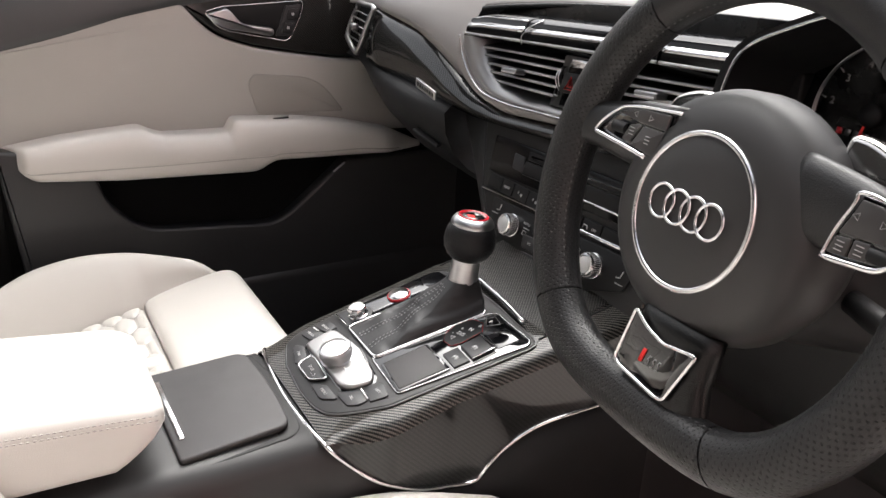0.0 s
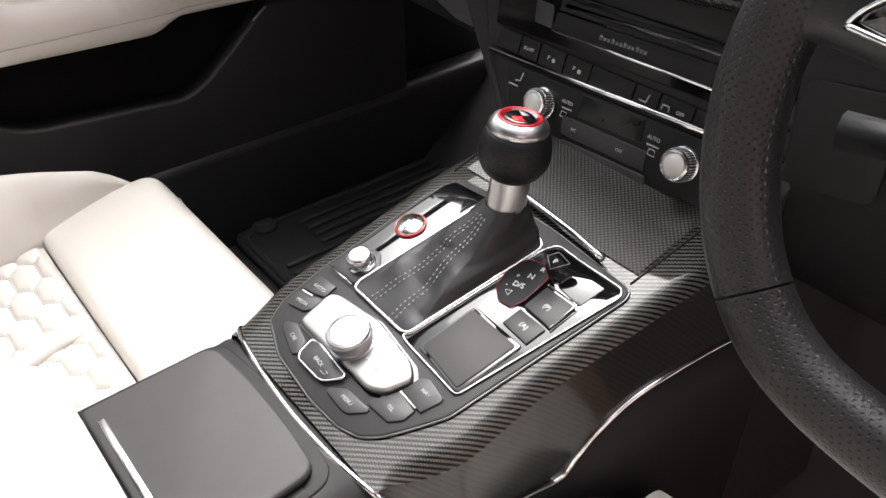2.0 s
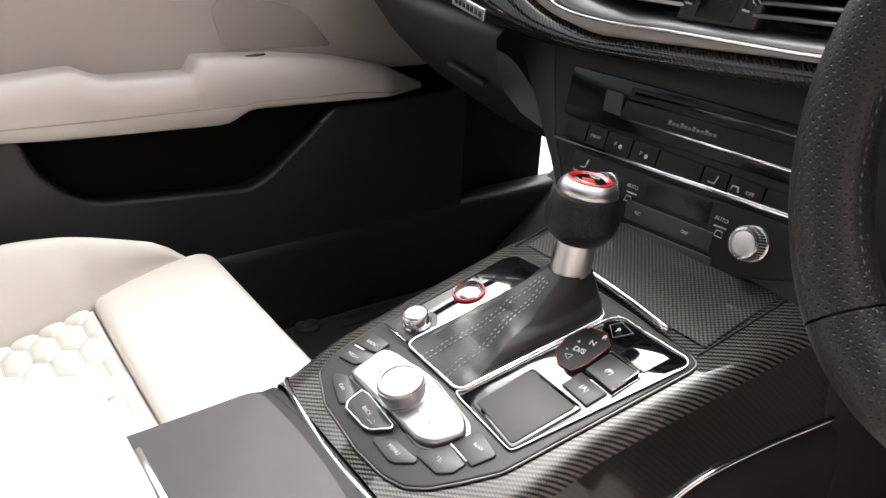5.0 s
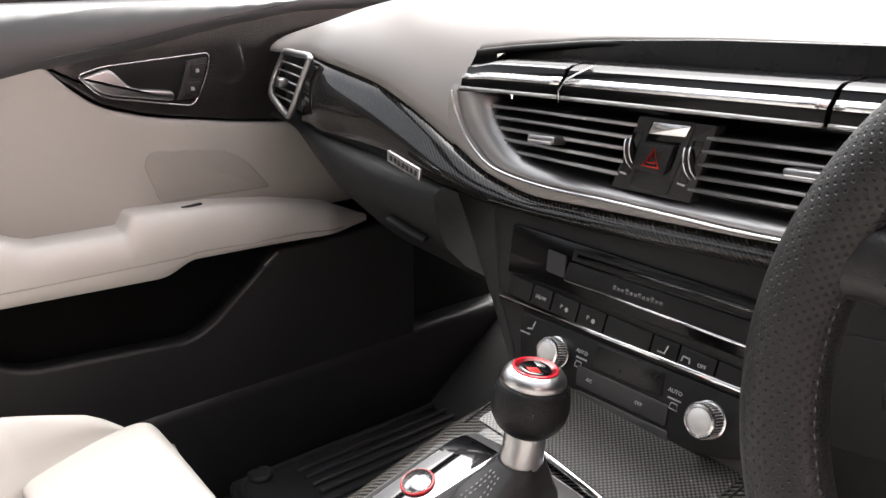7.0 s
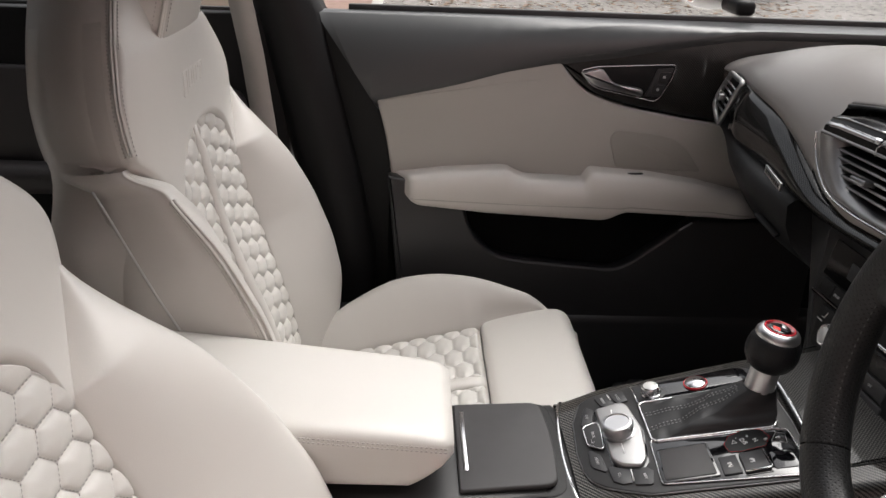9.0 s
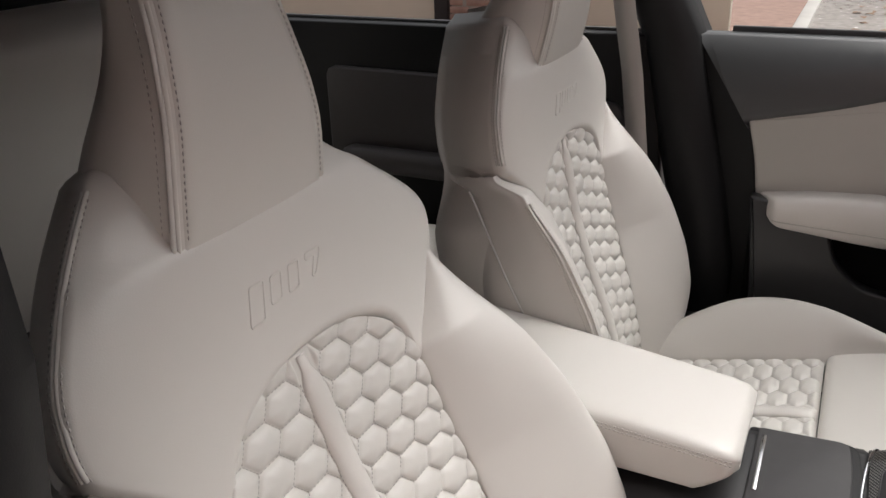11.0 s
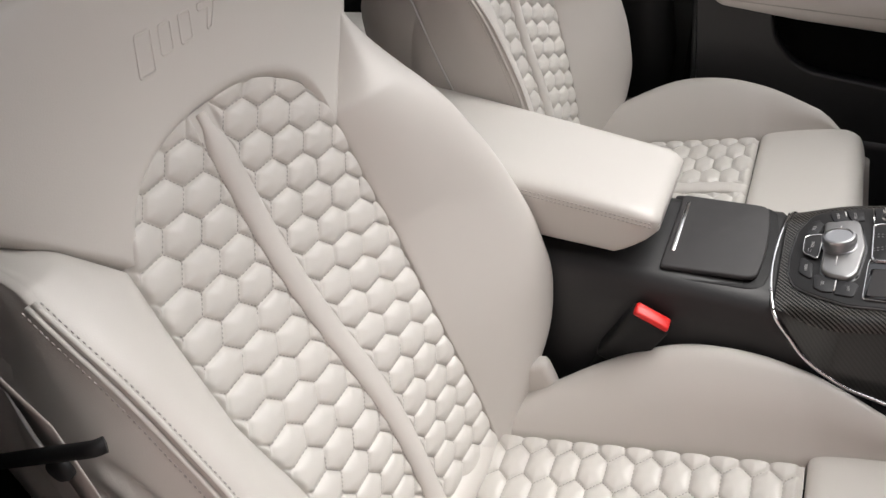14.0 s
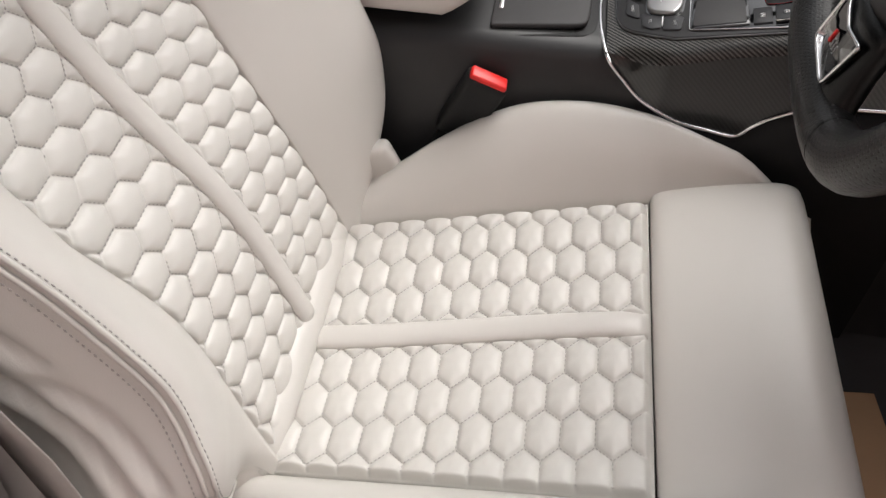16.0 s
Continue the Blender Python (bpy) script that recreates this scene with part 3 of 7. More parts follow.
    # pressed emblem on the yoke: four slanted outlines
    for k, (u0, wd, ht) in enumerate(((0.050, 0.019, 0.031), (0.022, 0.015, 0.022), (-0.004, 0.015, 0.022), (-0.034, 0.023, 0.022))):
        v0 = 0.574 + (0.003 if k else 0)
        out = rounded([(-wd / 2, -ht / 2), (wd / 2, -ht / 2), (wd / 2, ht / 2), (-wd / 2, ht / 2)] if k < 3 else [(-0.002, -ht / 2), (0.004, -ht / 2), (wd / 2, ht / 2 - 0.005), (wd / 2, ht / 2), (-wd / 2, ht / 2), (-wd / 2, ht / 2 - 0.005), (0.003, ht / 2 - 0.005)], 0.0025)
        ring = [B(u0 - 0.005 + (x if k == 0 else -x) - 0.42 * y, v0 + y, 0.0041 + 0.008 * smooth01((v0 + y - 0.5) / 0.15)) for x, y in out]
        part("embossed_mark", tube(ring, 0.0011, n=8, closed=True, up=nb, flat=0.7), M["cream"], yoke)

    # headrest, one shell leaning forward, its sides running down behind the yoke
    hf = lambda v: smooth_table(v, [(0.54, -0.045), (0.60, -0.014), (0.643, 0.008), (0.695, 0.033), (0.735, 0.046), (0.80, 0.056), (0.86, 0.058), (0.90, 0.050)], 0.015)
    hh = lambda v: smooth_table(v, [(0.54, 0.100), (0.643, 0.100), (0.695, 0.098), (0.735, 0.090), (0.80, 0.077), (0.87, 0.066), (0.90, 0.062)], 0.015)
    hb = lambda v: smooth_table(v, [(0.54, -0.130), (0.70, -0.105), (0.74, -0.075), (0.775, -0.038), (0.80, -0.018), (0.83, 0.0), (0.90, 0.006)], 0.015)
    flare = lambda v: 0.014 * (1 - smooth01((v - 0.72) / 0.09))
    rows = []
    for i in range(45):
        v = 0.56 + 0.325 * i / 44
        top = math.sqrt(max(0.02, 1 - max(0, (v - 0.835) / 0.05) ** 2 * 0.95))
        h, f, b0, fl = hh(v) * (0.6 + 0.4 * top), hf(v), hb(v), flare(v)
        f, b0 = f - 0.5 * (f - b0) * (1 - top), b0 + 0.5 * (f - b0) * (1 - top)
        deep = f - b0
        pts = [(h * 0.5, f + 0.0035), (h * 0.93, f + 0.001), (h, f - 0.005), (h + 0.75 * fl, f - 0.28 * deep), (h + fl, f - 0.55 * deep), (h + 0.7 * fl - 0.004, f - 0.80 * deep), (h * 0.78, b0), (0, b0 - 0.004)]
        ring = pts + [(-a, b) for a, b in reversed(pts[:-1])]
        rows.append([B(p.x, v, p.y) for p in spline([(a, b, 0) for a, b in ring] + [(0, f + 0.004, 0)], 4, closed=True)])
    part("headrest_shell", loft(rows), M["cream"], seat)
    bm = bmesh.new()
    rows = []
    for i in range(41):
        t = i / 40
        row = []
        for j in range(41):
            s = -1 + 2 * j / 40
            vlow = 0.624 + 0.014 * abs(s) ** 2
            v = vlow + (0.866 - vlow) * t
            half = hh(v) - 0.004
            e = min(1, (1 - abs(s)) * half / 0.016, t * 0.24 / 0.022, (1 - t) * 0.24 / 0.03)
            row.append(B(s * half, v, hf(v) - 0.004 + 0.0095 * math.sqrt(max(0, 1 - (1 - e) ** 2)) - 0.03 * max(0, t - 0.85) / 0.15 * 0.5))
        rows.append(row)
    grid(bm, rows)
    hpad = part("headrest_pad", bm, M["cream"], seat)
    bm = bmesh.new()
    for sgn in (-1, 1):
        for d in (-0.0085, 0.0045):
            stitches(bm, [B(sgn * (hh(v) + (d if d < 0 else 0.0028)), v, hf(v) + (0.0048 if d < 0 else -0.0125)) for v in [0.650 + 0.19 * i / 24 for i in range(25)]], r=0.0007, length=0.0034, gap=0.0022)
        for d in (-0.0024, 0.0018):
            part("headrest_seam", tube([B(sgn * (hh(v) + d), v, hf(v) - 0.0005 - (0.9 if d > 0 else 0.1) * abs(d)) for v in [0.640 + 0.215 * i / 30 for i in range(31)]], 0.0022, n=10), M["cream"], hpad)
    tagged(part("headrest_stitching", bm, M["stitch"], hpad), kind="stuff")

    # back shell
    rows = []
    for i in range(20):
        v = -0.12 + 0.80 * i / 19
        o = (max(us(v), 0.2) if v < 0.5 else yp(v)) - 0.012 - 0.055 * smooth01((v - 0.40) / 0.12)
        rows.append([B(o * math.copysign(abs(math.cos(a)) ** 0.5, math.cos(a)), v, -0.085 + 0.06 * math.copysign(abs(math.sin(a)) ** 0.6, math.sin(a))) for a in [2 * math.pi * j / 28 for j in range(28)]])
    part("back_shell", loft(rows), M["cream_dark"], seat)

    # cushion insert
    mc = lambda y: 0.004 - 0.014 * smooth01((y + 0.62) / 0.34)
    bm = bmesh.new()
    rows = []
    ny_ = 320 if creased else 180
    for i in range(ny_ + 1):
        y = -0.645 + (0.645 - 0.268) * i / ny_
        h = 0.168 + 0.018 * i / ny_
        row = [Cn(-h, y, -0.03)]
        for j in range(nu_ + 1):
            u = -h + 2 * h * j / nu_
            edge = min(h - abs(u), -0.268 - y)
            r_ = u - mc(y)
            q = quilt(r_, y + 0.0009, 0.0435, 0.0318, 0.0052) if abs(r_) > 0.012 else 0.0
            near = smooth01((abs(r_) - 0.014) / 0.005) * smooth01(edge / 0.008)
            row.append(Cn(u, y, 0.003 + q * near - 0.008 * (1 - smooth01(edge / 0.008)) + 0.008 * (u / h) ** 2))
        row.append(Cn(h, y, -0.03))
        rows.append(row)
    grid(bm, rows)
    ins = part("cushion_insert", bm, M["cream_quilt"], seat, "cream hexagon-quilted leather insert")
    bm = bmesh.new()
    hex_threads(bm, lambda u, v: Cn(u + mc(v), v - 0.0009, 0.0026 + 0.008 * ((u + mc(v)) / 0.17) ** 2),
                lambda u, v: 0.018 < abs(u) and abs(u + mc(v)) < 0.164 and -0.62 < v < -0.276, -0.19, 0.19, -0.63, -0.26, 0.0435, 0.0318)
    tagged(part("quilt_stitching", bm, M["stitch"], ins), kind="stuff")
    part("cushion_strip", tube([Cn(mc(y), y, 0.004 - 0.006 * smooth01((y + 0.30) / 0.03)) for y in [-0.63 + 0.359 * i / 30 for i in range(31)]], 0.0160, n=16, flat=0.46), M["cream"], seat)
    part("cushion_roll", tube([Cn(-0.178 + 0.356 * i / 12, -0.642, 0.014) for i in range(13)], lambda t: 0.027 * min(1, 0.55 + 4 * min(t, 1 - t)), n=16), M["cream"], seat)
    bm = bmesh.new()
    for sgn in (-1, 1):
        stitches(bm, [Cn(mc(y) + sgn * 0.0165, y, 0.0035) for y in [-0.62 + 0.34 * i / 20 for i in range(21)]], r=0.0005)
        stitches(bm, [Cn(sgn * (0.160 + 0.018 * i / 20), -0.63 + 0.355 * i / 20, 0.0105) for i in range(21)], r=0.0005)
    tagged(part("cushion_stitching", bm, M["stitch"], seat), kind="stuff")
    # thigh pad
    bm = bmesh.new()
    rows = []
    for i in range(31):
        u = -0.205 + 0.41 * i / 30
        e = 1 - max(0, (abs(u) - 0.185) / 0.02) ** 2 * 0.25
        prof = spline([(-0.2668, -0.05, 0), (-0.2668, -0.005, 0), (-0.259, 0.012, 0), (-0.235, 0.018, 0), (-0.18, 0.021, 0), (-0.138, 0.0195, 0), (-0.117, 0.013, 0), (-0.104, -0.004, 0), (-0.098, -0.035, 0), (-0.100, -0.08, 0), (-0.112, -0.12, 0)], 4)
        rows.append([Cn(u, p.x, p.y * (e if p.y > 0 else 1) - (1 - e) * 0.02) for p in prof])
    grid(bm, rows)
    part("thigh_pad", bm, M["cream"], seat)
    # cushion bolsters
    cw = lambda y: smooth_table(y, [(-0.72, 0.0), (-0.66, 0.006), (-0.6, 0.024), (-0.5, 0.066), (-0.42, 0.090), (-0.33, 0.090), (-0.25, 0.070), (-0.2, 0.048), (-0.15, 0.024), (-0.12, 0.004), (-0.1, -0.01)])
    co = lambda y: smooth_table(y, [(-0.72, 0.20), (-0.6, 0.235), (-0.5, 0.275), (-0.4, 0.297), (-0.3, 0.284), (-0.25, 0.266), (-0.2, 0.242), (-0.15, 0.222), (-0.12, 0.216), (-0.1, 0.208)])
    for sgn in (-1, 1):
        bm = bmesh.new()
        rows = []
        for i in range(41):
            y = -0.72 + 0.630 * i / 40
            a = 0.170 + 0.018 * max(0, (y + 0.645) / 0.377) if y < -0.268 else 0.195
            o, w = max(co(y), a + 0.012), max(0, cw(y))
            prof = spline([(a, -0.04, 0), (a + 0.001, 0.0, 0), (a + 0.008, 0.012 + 0.1 * w, 0), (a + 0.35 * (o - a), 0.014 + 0.6 * w, 0), (a + 0.7 * (o - a), 0.012 + 0.97 * w, 0),
                           (a + 0.9 * (o - a), 0.004 + 0.9 * w, 0), (o, 0.5 * w - 0.01, 0), (o + 0.004, -0.04, 0), (o - 0.005, -0.11, 0)], 4)
            sink = 0.07 * smooth01((y + 0.17) / 0.10)
            rows.append([Cn(sgn * (p.x - 0.3 * sink * (p.x > a + 0.02)), y, p.y - sink) for p in prof])
        grid(bm, rows)
        part("cushion_bolster", bm, M["cream"], seat)
        bm = bmesh.new()
        for d in (0.0, 0.006):
            stitches(bm, [Cn(sgn * (co(y) - 0.004 + d * 0.3), y, 0.62 * cw(y) - 0.004 - d) for y in [-0.66 + 0.45 * i / 40 for i in range(41)]], r=0.0006)
        tagged(part("cushion_bolster_stitching", bm, M["stitch"], seat), kind="stuff")
    # base and rails
    bm = box((cx, -0.40 + cush_dy, 0.085), (0.46, 0.52, 0.13), 0.03)
    part("seat_base", bm, M["black"], seat)
    for sgn in (-1, 1):
        part("seat_rail", box((cx + sgn * 0.2, -0.4 + cush_dy, 0.018), (0.045, 0.56, 0.036), 0.005), M["satin_dark"], seat)
    return seat


driver_seat = build_seat(0.397, 0.0, 0.0, 0.0, 20.73, 1, 1.0, 1.0, "cream leather sports seat with hexagon-quilted inserts behind the steering wheel")
passenger_seat = build_seat(-0.360, -0.13, -0.085, -0.030, 11.0, 1, 0.955, 0.0, "cream leather sports seat with hexagon-quilted inserts on the passenger side")
part("side_flap", box((0.164, -0.598, 0.214), (0.026, 0.052, 0.060), 0.011, (22, 0, 12), 3), M["cream"], driver_seat)

# ---- centre console ----
zd = lambda y: 0.394 + 0.26 * (y + 0.242)
DECK = Matrix.Translation((0, 0, zd(0))) @ Matrix(((1, 0, 0, 0), (0, 0.9678, -0.2516, 0), (0, 0.2516, 0.9678, 0), (0, 0, 0, 1)))


def on_deck(pts):
    """Outline points (x, y of the world) in the deck's own plane."""
    return [(x, y / 0.9678) for x, y in pts]


def deck_m(lift=0.0):
    return DECK @ Matrix.Translation((0, 0, lift))


def deck_at(x, y, lift=0.0, turn=0):
    return DECK @ Matrix.Translation((x, y / 0.9678, lift)) @ pose(0, 0, 0, 0, 0, turn)


console = empty("centre_console", "black centre console with carbon-weave cover and chrome edging", "car console")

# body under everything
rows = []
for y, zt, hw_ in ((-1.02, 0.30, 0.098), (-0.9, 0.345, 0.100), (-0.52, 0.366, 0.103), (-0.345, 0.372, 0.112), (-0.33, 0.356, 0.122), (-0.2, 0.385, 0.126), (-0.08, 0.416, 0.130), (0.03, 0.44, 0.150), (0.25, 0.46, 0.16)):
    low = 0.0
    ring = [(hw_ + 0.02, y, low), (hw_ + 0.014, y, 0.2), (hw_ + 0.004, y, zt - 0.06), (hw_ - 0.002, y, zt - 0.02), (hw_ - 0.012, y, zt - 0.004), (hw_ - 0.03, y, zt)]
    rows.append(ring + [(-a, b, c) for a, b, c in reversed(ring)])
body = sharp(part("console_body", loft(rows), M["panel"], console), 50)

# carbon cover: deck, rolled shoulder and side panel down to the chrome edge
trim_low = [(-0.345, 0.372), (-0.334, 0.362), (-0.315, 0.342), (-0.29, 0.323), (-0.25, 0.306), (-0.215, 0.298), (-0.181, 0.295), (-0.165, 0.312), (-0.145, 0.330), (-0.107, 0.349), (-0.05, 0.359), (0.0, 0.363), (0.03, 0.365)]
bm = bmesh.new()
rows = []
sides = []
for i in range(61):
    y = -0.338 + 0.358 * i / 60
    f = smooth01((y + 0.338) / 0.075)
    xr = 0.104 + 0.022 * f + 0.03 * max(0, (y + 0.2) / 0.22)
    xl = -0.104 - 0.014 * f + 0.02 * max(0, (y + 0.09) / 0.11)
    z = zd(y) - 0.001
    zl = min(lerp_table(y, trim_low), z - 0.004)
    row = [(xl - 0.010, y, z - 0.06), (xl - 0.008, y, z - 0.014), (xl - 0.003, y, z - 0.004), (xl + 0.006, y, z)]
    row += [(xl + 0.006 + (xr - xl - 0.014) * k / 8, y, z) for k in range(1, 9)]
    dx = (z - zl)
    row += [(xr - 0.001, y, z - 0.0012 * smooth01(dx / 0.055)), (xr + 0.004, y, z - 0.005 * smooth01(dx / 0.055)), (xr + 0.007, y, z - 0.013 * smooth01(dx / 0.055)), (xr + 0.009 + 0.02 * dx, y, z - 0.62 * dx), (xr + 0.010 + 0.05 * dx, y, zl)]
    rows.append(row[:-2])
    sides.append([row[-3], row[-2], row[-1]])
grid(bm, rows)
part("carbon_cover", bm, M["carbon_deck"], console, "lacquered carbon-weave cover")
# side of the same cover, its shade set by the darker weave
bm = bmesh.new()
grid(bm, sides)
part("carbon_side", bm, M["carbon_side"], console, "lacquered carbon side panel, shade put into its colour")
bm = bmesh.new()
grid(bm, [[(-0.100 + 0.214 * k / 8 + (0.02 * (y + 0.09) if k > 4 else 0), y, zd(y) + 0.0006) for k in range(9)] for y in (-0.078, -0.045, -0.01, 0.02)])
part("carbon_shelf", bm, M["carbon_shelf"], console, "carbon-weave shelf under the stack")
# joint in the cover
for sgn, xs in ((1, 0.116), (-1, -0.108)):
    part("cover_joint", tube([(xs + (0.006 * k / 8 * sgn), -0.088 + 0.10 * k / 8, zd(-0.088 + 0.10 * k / 8) - 0.0008) for k in range(9)], 0.0011, n=6), M["black"], console)

edge = []
for y, z in trim_low:
    f = smooth01((y + 0.338) / 0.075)
    xr = 0.104 + 0.022 * f + 0.03 * max(0, (y + 0.2) / 0.22)
    dx = zd(y) - z
    edge.append((xr + 0.011 + 0.05 * max(0, dx), y, z))
arc = [(-0.116, -0.318, 0.352), (-0.106, -0.331, 0.366), (-0.06, -0.341, 0.372), (0.0, -0.346, 0.371), (0.05, -0.346, 0.371), (0.088, -0.342, 0.369)]
part("chrome_edging", tube(spline(arc + edge[1:6] + edge[6:7] + edge[7:], 5), 0.0026, n=8), M["chrome"], console)
# leather-covered knee pad below the edging
bm = bmesh.new()
rows = []
for y, z in trim_low[5:]:
    xr = 0.126 + 0.03 * max(0, (y + 0.2) / 0.22) + 0.014
    rows.append([(xr, y, z - 0.004), (xr + 0.010, y, z - 0.012), (xr + 0.016, y, z - 0.04), (xr + 0.014, y, 0.15), (xr + 0.012, y, 0.0)])
grid(bm, rows)
part("knee_pad", bm, M["knee"], console)

# storage lid with its chrome pull
lz = 0.373
LID = Matrix.Translation((-0.006, -0.418, lz)) @ pose(0, 0, 0, 4, 0, 0)
part("lid_frame", plate(rounded([(-0.098, -0.068), (0.098, -0.068), (0.092, 0.066), (0.03, 0.073), (-0.03, 0.073), (-0.092, 0.066)], [0.008, 0.008, 0.02, 0.02, 0.02, 0.02]), 0.004, LID @ Matrix.Translation((0, 0, -0.009)), 0.002), M["black"], console)
lid = part("storage_lid", plate(rounded([(-0.086, -0.056), (0.086, -0.056), (0.082, 0.056), (0.03, 0.061), (-0.03, 0.061), (-0.082, 0.056)], [0.006, 0.006, 0.015, 0.02, 0.02, 0.015]), 0.006, LID @ Matrix.Translation((0, 0, -0.002)), 0.003, 3), M["black_lid"], console)
part("lid_pull", box((0, 0, 0), (0.118, 0.006, 0.003), 0.0013), M["bright"], lid).matrix_local = LID @ Matrix.Translation((-0.006, -0.046, 0.0045))

# control panel
pan_out = [(-0.049, -0.3227), (0.0106, -0.328), (0.046, -0.3265), (0.0663, -0.3205), (0.0785, -0.309), (0.0900, -0.290), (0.1034, -0.264), (0.1250, -0.104), (0.1230, -0.0965), (0.1160, -0.0935), (0.03, -0.0855), (-0.03, -0.0850), (-0.0875, -0.0915), (-0.0955, -0.0995), (-0.1020, -0.16), (-0.1030, -0.243), (-0.0980, -0.290), (-0.0880, -0.308)]
part("control_panel", plate(on_deck(rounded(pan_out, 0.004, 3)), 0.0035, deck_m(-0.001), 0.0015), M["panel"], console)
part("panel_rim", tube([DECK @ Vector((x, y, 0.0004)) for x, y in on_deck(rounded(pan_out, 0.006, 3))], 0.0012, n=6, closed=True), M["satin_dark"], console)
gl_l = [(-0.0583, -0.2385), (-0.0932, -0.2400), (-0.0975, -0.2370), (-0.0965, -0.110), (-0.0905, -0.099), (-0.0500, -0.0955), (-0.0470, -0.108)]
part("gloss_panel", plate(on_deck(rounded(gl_l, 0.004, 3)), 0.0034, deck_m(0.0005), 0.001), M["gloss"], console)
gl_r = [(0.0165, -0.2430), (0.0248, -0.2448), (0.0945, -0.2500), (0.1160, -0.1377), (0.1222, -0.1050), (0.1168, -0.0990), (0.0756, -0.0985), (0.045, -0.0968), (0.0385, -0.107), (0.0215, -0.238)]
part("gloss_panel", plate(on_deck(rounded(gl_r, 0.005, 3)), 0.0034, deck_m(0.0005), 0.001), M["gloss"], console)
part("gloss_panel_rim", tube([DECK @ Vector((x, y, 0.0042)) for x, y in on_deck(rounded(gl_r, 0.005, 3))], 0.0008, n=6, closed=True), M["chrome"], console)
# touch pad
pad = [(0.0435, -0.1895), (0.0965, -0.1915), (0.0915, -0.2462), (0.0400, -0.2395)]
pad_big = [(0.0412, -0.1860), (0.1000, -0.1880), (0.0945, -0.2495), (0.0370, -0.2425)]
part("touch_pad_rim", plate(on_deck(rounded(pad_big, 0.004, 3)), 0.0022, deck_m(0.0036), 0.001), M["gloss"], console)
part("touch_pad", plate(on_deck(rounded(pad, 0.003, 3)), 0.0016, deck_m(0.0052), 0.0006), M["black_lid"], console)

# rotary controller on its silver plate
silver = [(-0.0610, -0.2935), (-0.0660, -0.2590), (-0.0567, -0.2535), (-0.0065, -0.2475), (0.0480, -0.2550), (0.0615, -0.2640), (0.0540, -0.2855), (0.0405, -0.2935), (0.0085, -0.2925), (-0.0306, -0.2930)]
part("controller_well", plate(on_deck(rounded([(x * 1.05 + 0.001, -0.274 + (y + 0.274) * 1.08) for x, y in silver], 0.004, 3)), 0.0008, deck_m(0.002), 0.0003), M["gloss"], console)
sp = part("controller_plate", plate(on_deck(rounded(silver, 0.006, 3)), 0.007, deck_m(0.002), 0.003, 3), M["arc"], console)
knob = part("rotary_knob", lathe([(0, 0), (0.0195, 0), (0.0195, 0.002), (0.0178, 0.0025), (0.0178, 0.0075), (0.0188, 0.008), (0.0188, 0.0145), (0.0176, 0.0162), (0.015, 0.0168), (0.0145, 0.0158), (0, 0.0158)], deck_at(-0.005, -0.275, 0.008), 36), M["satin"], console)
sharp(knob, 40)
bm = bmesh.new()
for k in range(60):
    a = 2 * math.pi * k / 60
    b2 = box((0, 0, 0), (0.0008, 0.0010, 0.006), 0)
    b2.transform(deck_at(-0.005, -0.275, 0.008) @ pose(0.0188 * math.cos(a), 0.0188 * math.sin(a), 0.0112, 0, 0, math.degrees(a)))
    me_ = bpy.data.meshes.new("t")
    b2.to_mesh(me_)
    b2.free()
    bm.from_mesh(me_)
    bpy.data.meshes.remove(me_)
tagged(part("knob_knurling", bm, M["satin"], knob, smooth=False), kind="stuff")


def console_button(pts, word="", at=None, turn=0, size=0.0048, height=0.004, mat_="button"):
    mx, my = sum(p[0] for p in pts) / len(pts), sum(p[1] for p in pts) / len(pts)
    big = [(mx + (x - mx) * 0.985, my + (y - my) * 0.985) for x, y in pts]
    b = part("button", plate(on_deck(rounded(big, 0.0012, 3)), height, deck_m(0.0005), 0.0007), M[mat_], console)
    if word:
        c = at or (sum(p[0] for p in pts) / len(pts), sum(p[1] for p in pts) / len(pts))
        text_mesh("lettering", word, size, deck_at(c[0], c[1], 0.0006 + height, turn), M["print"], b)
    return b


console_button([(-0.0945, -0.2704), (-0.0930, -0.2515), (-0.0705, -0.2494), (-0.0686, -0.2633), (-0.0791, -0.2672)], "RADIO", turn=6)
console_button([(-0.0950, -0.2745), (-0.0671, -0.2650), (-0.0659, -0.2787), (-0.0707, -0.2846), (-0.0891, -0.2889), (-0.0930, -0.285)], "MEDIA", turn=8)
console_button([(-0.0735, -0.3005), (-0.0625, -0.2945), (-0.0385, -0.3006), (-0.0350, -0.3127), (-0.0390, -0.3154), (-0.0693, -0.3065)], "CAR", turn=-10)
back_o = [(-0.0350, -0.2962), (-0.0265, -0.2945), (0.0141, -0.2975), (0.0160, -0.3003), (0.0061, -0.3116), (0.0004, -0.3136), (-0.0275, -0.3136), (-0.0325, -0.3094)]
bk = console_button(back_o, "BACK", at=(-0.0125, -0.3045), turn=-4, height=0.0058)
part("button_rim", tube([DECK @ Vector((x, y, 0.0062)) for x, y in on_deck(rounded([(-0.0085 + (x + 0.0085) * 1.03, -0.304 + (y + 0.304) * 1.06) for x, y in back_o], 0.002, 3))], 0.0009, n=8, closed=True), M["chrome"], bk)
part("back_arrow", tube([deck_at(x, y, 0.0068) @ Vector((0, 0, 0)) for x, y in ((-0.004, -0.3085), (0.0025, -0.3085), (0.0035, -0.306), (0.0005, -0.3055))], 0.0003, n=4), M["print"], bk)
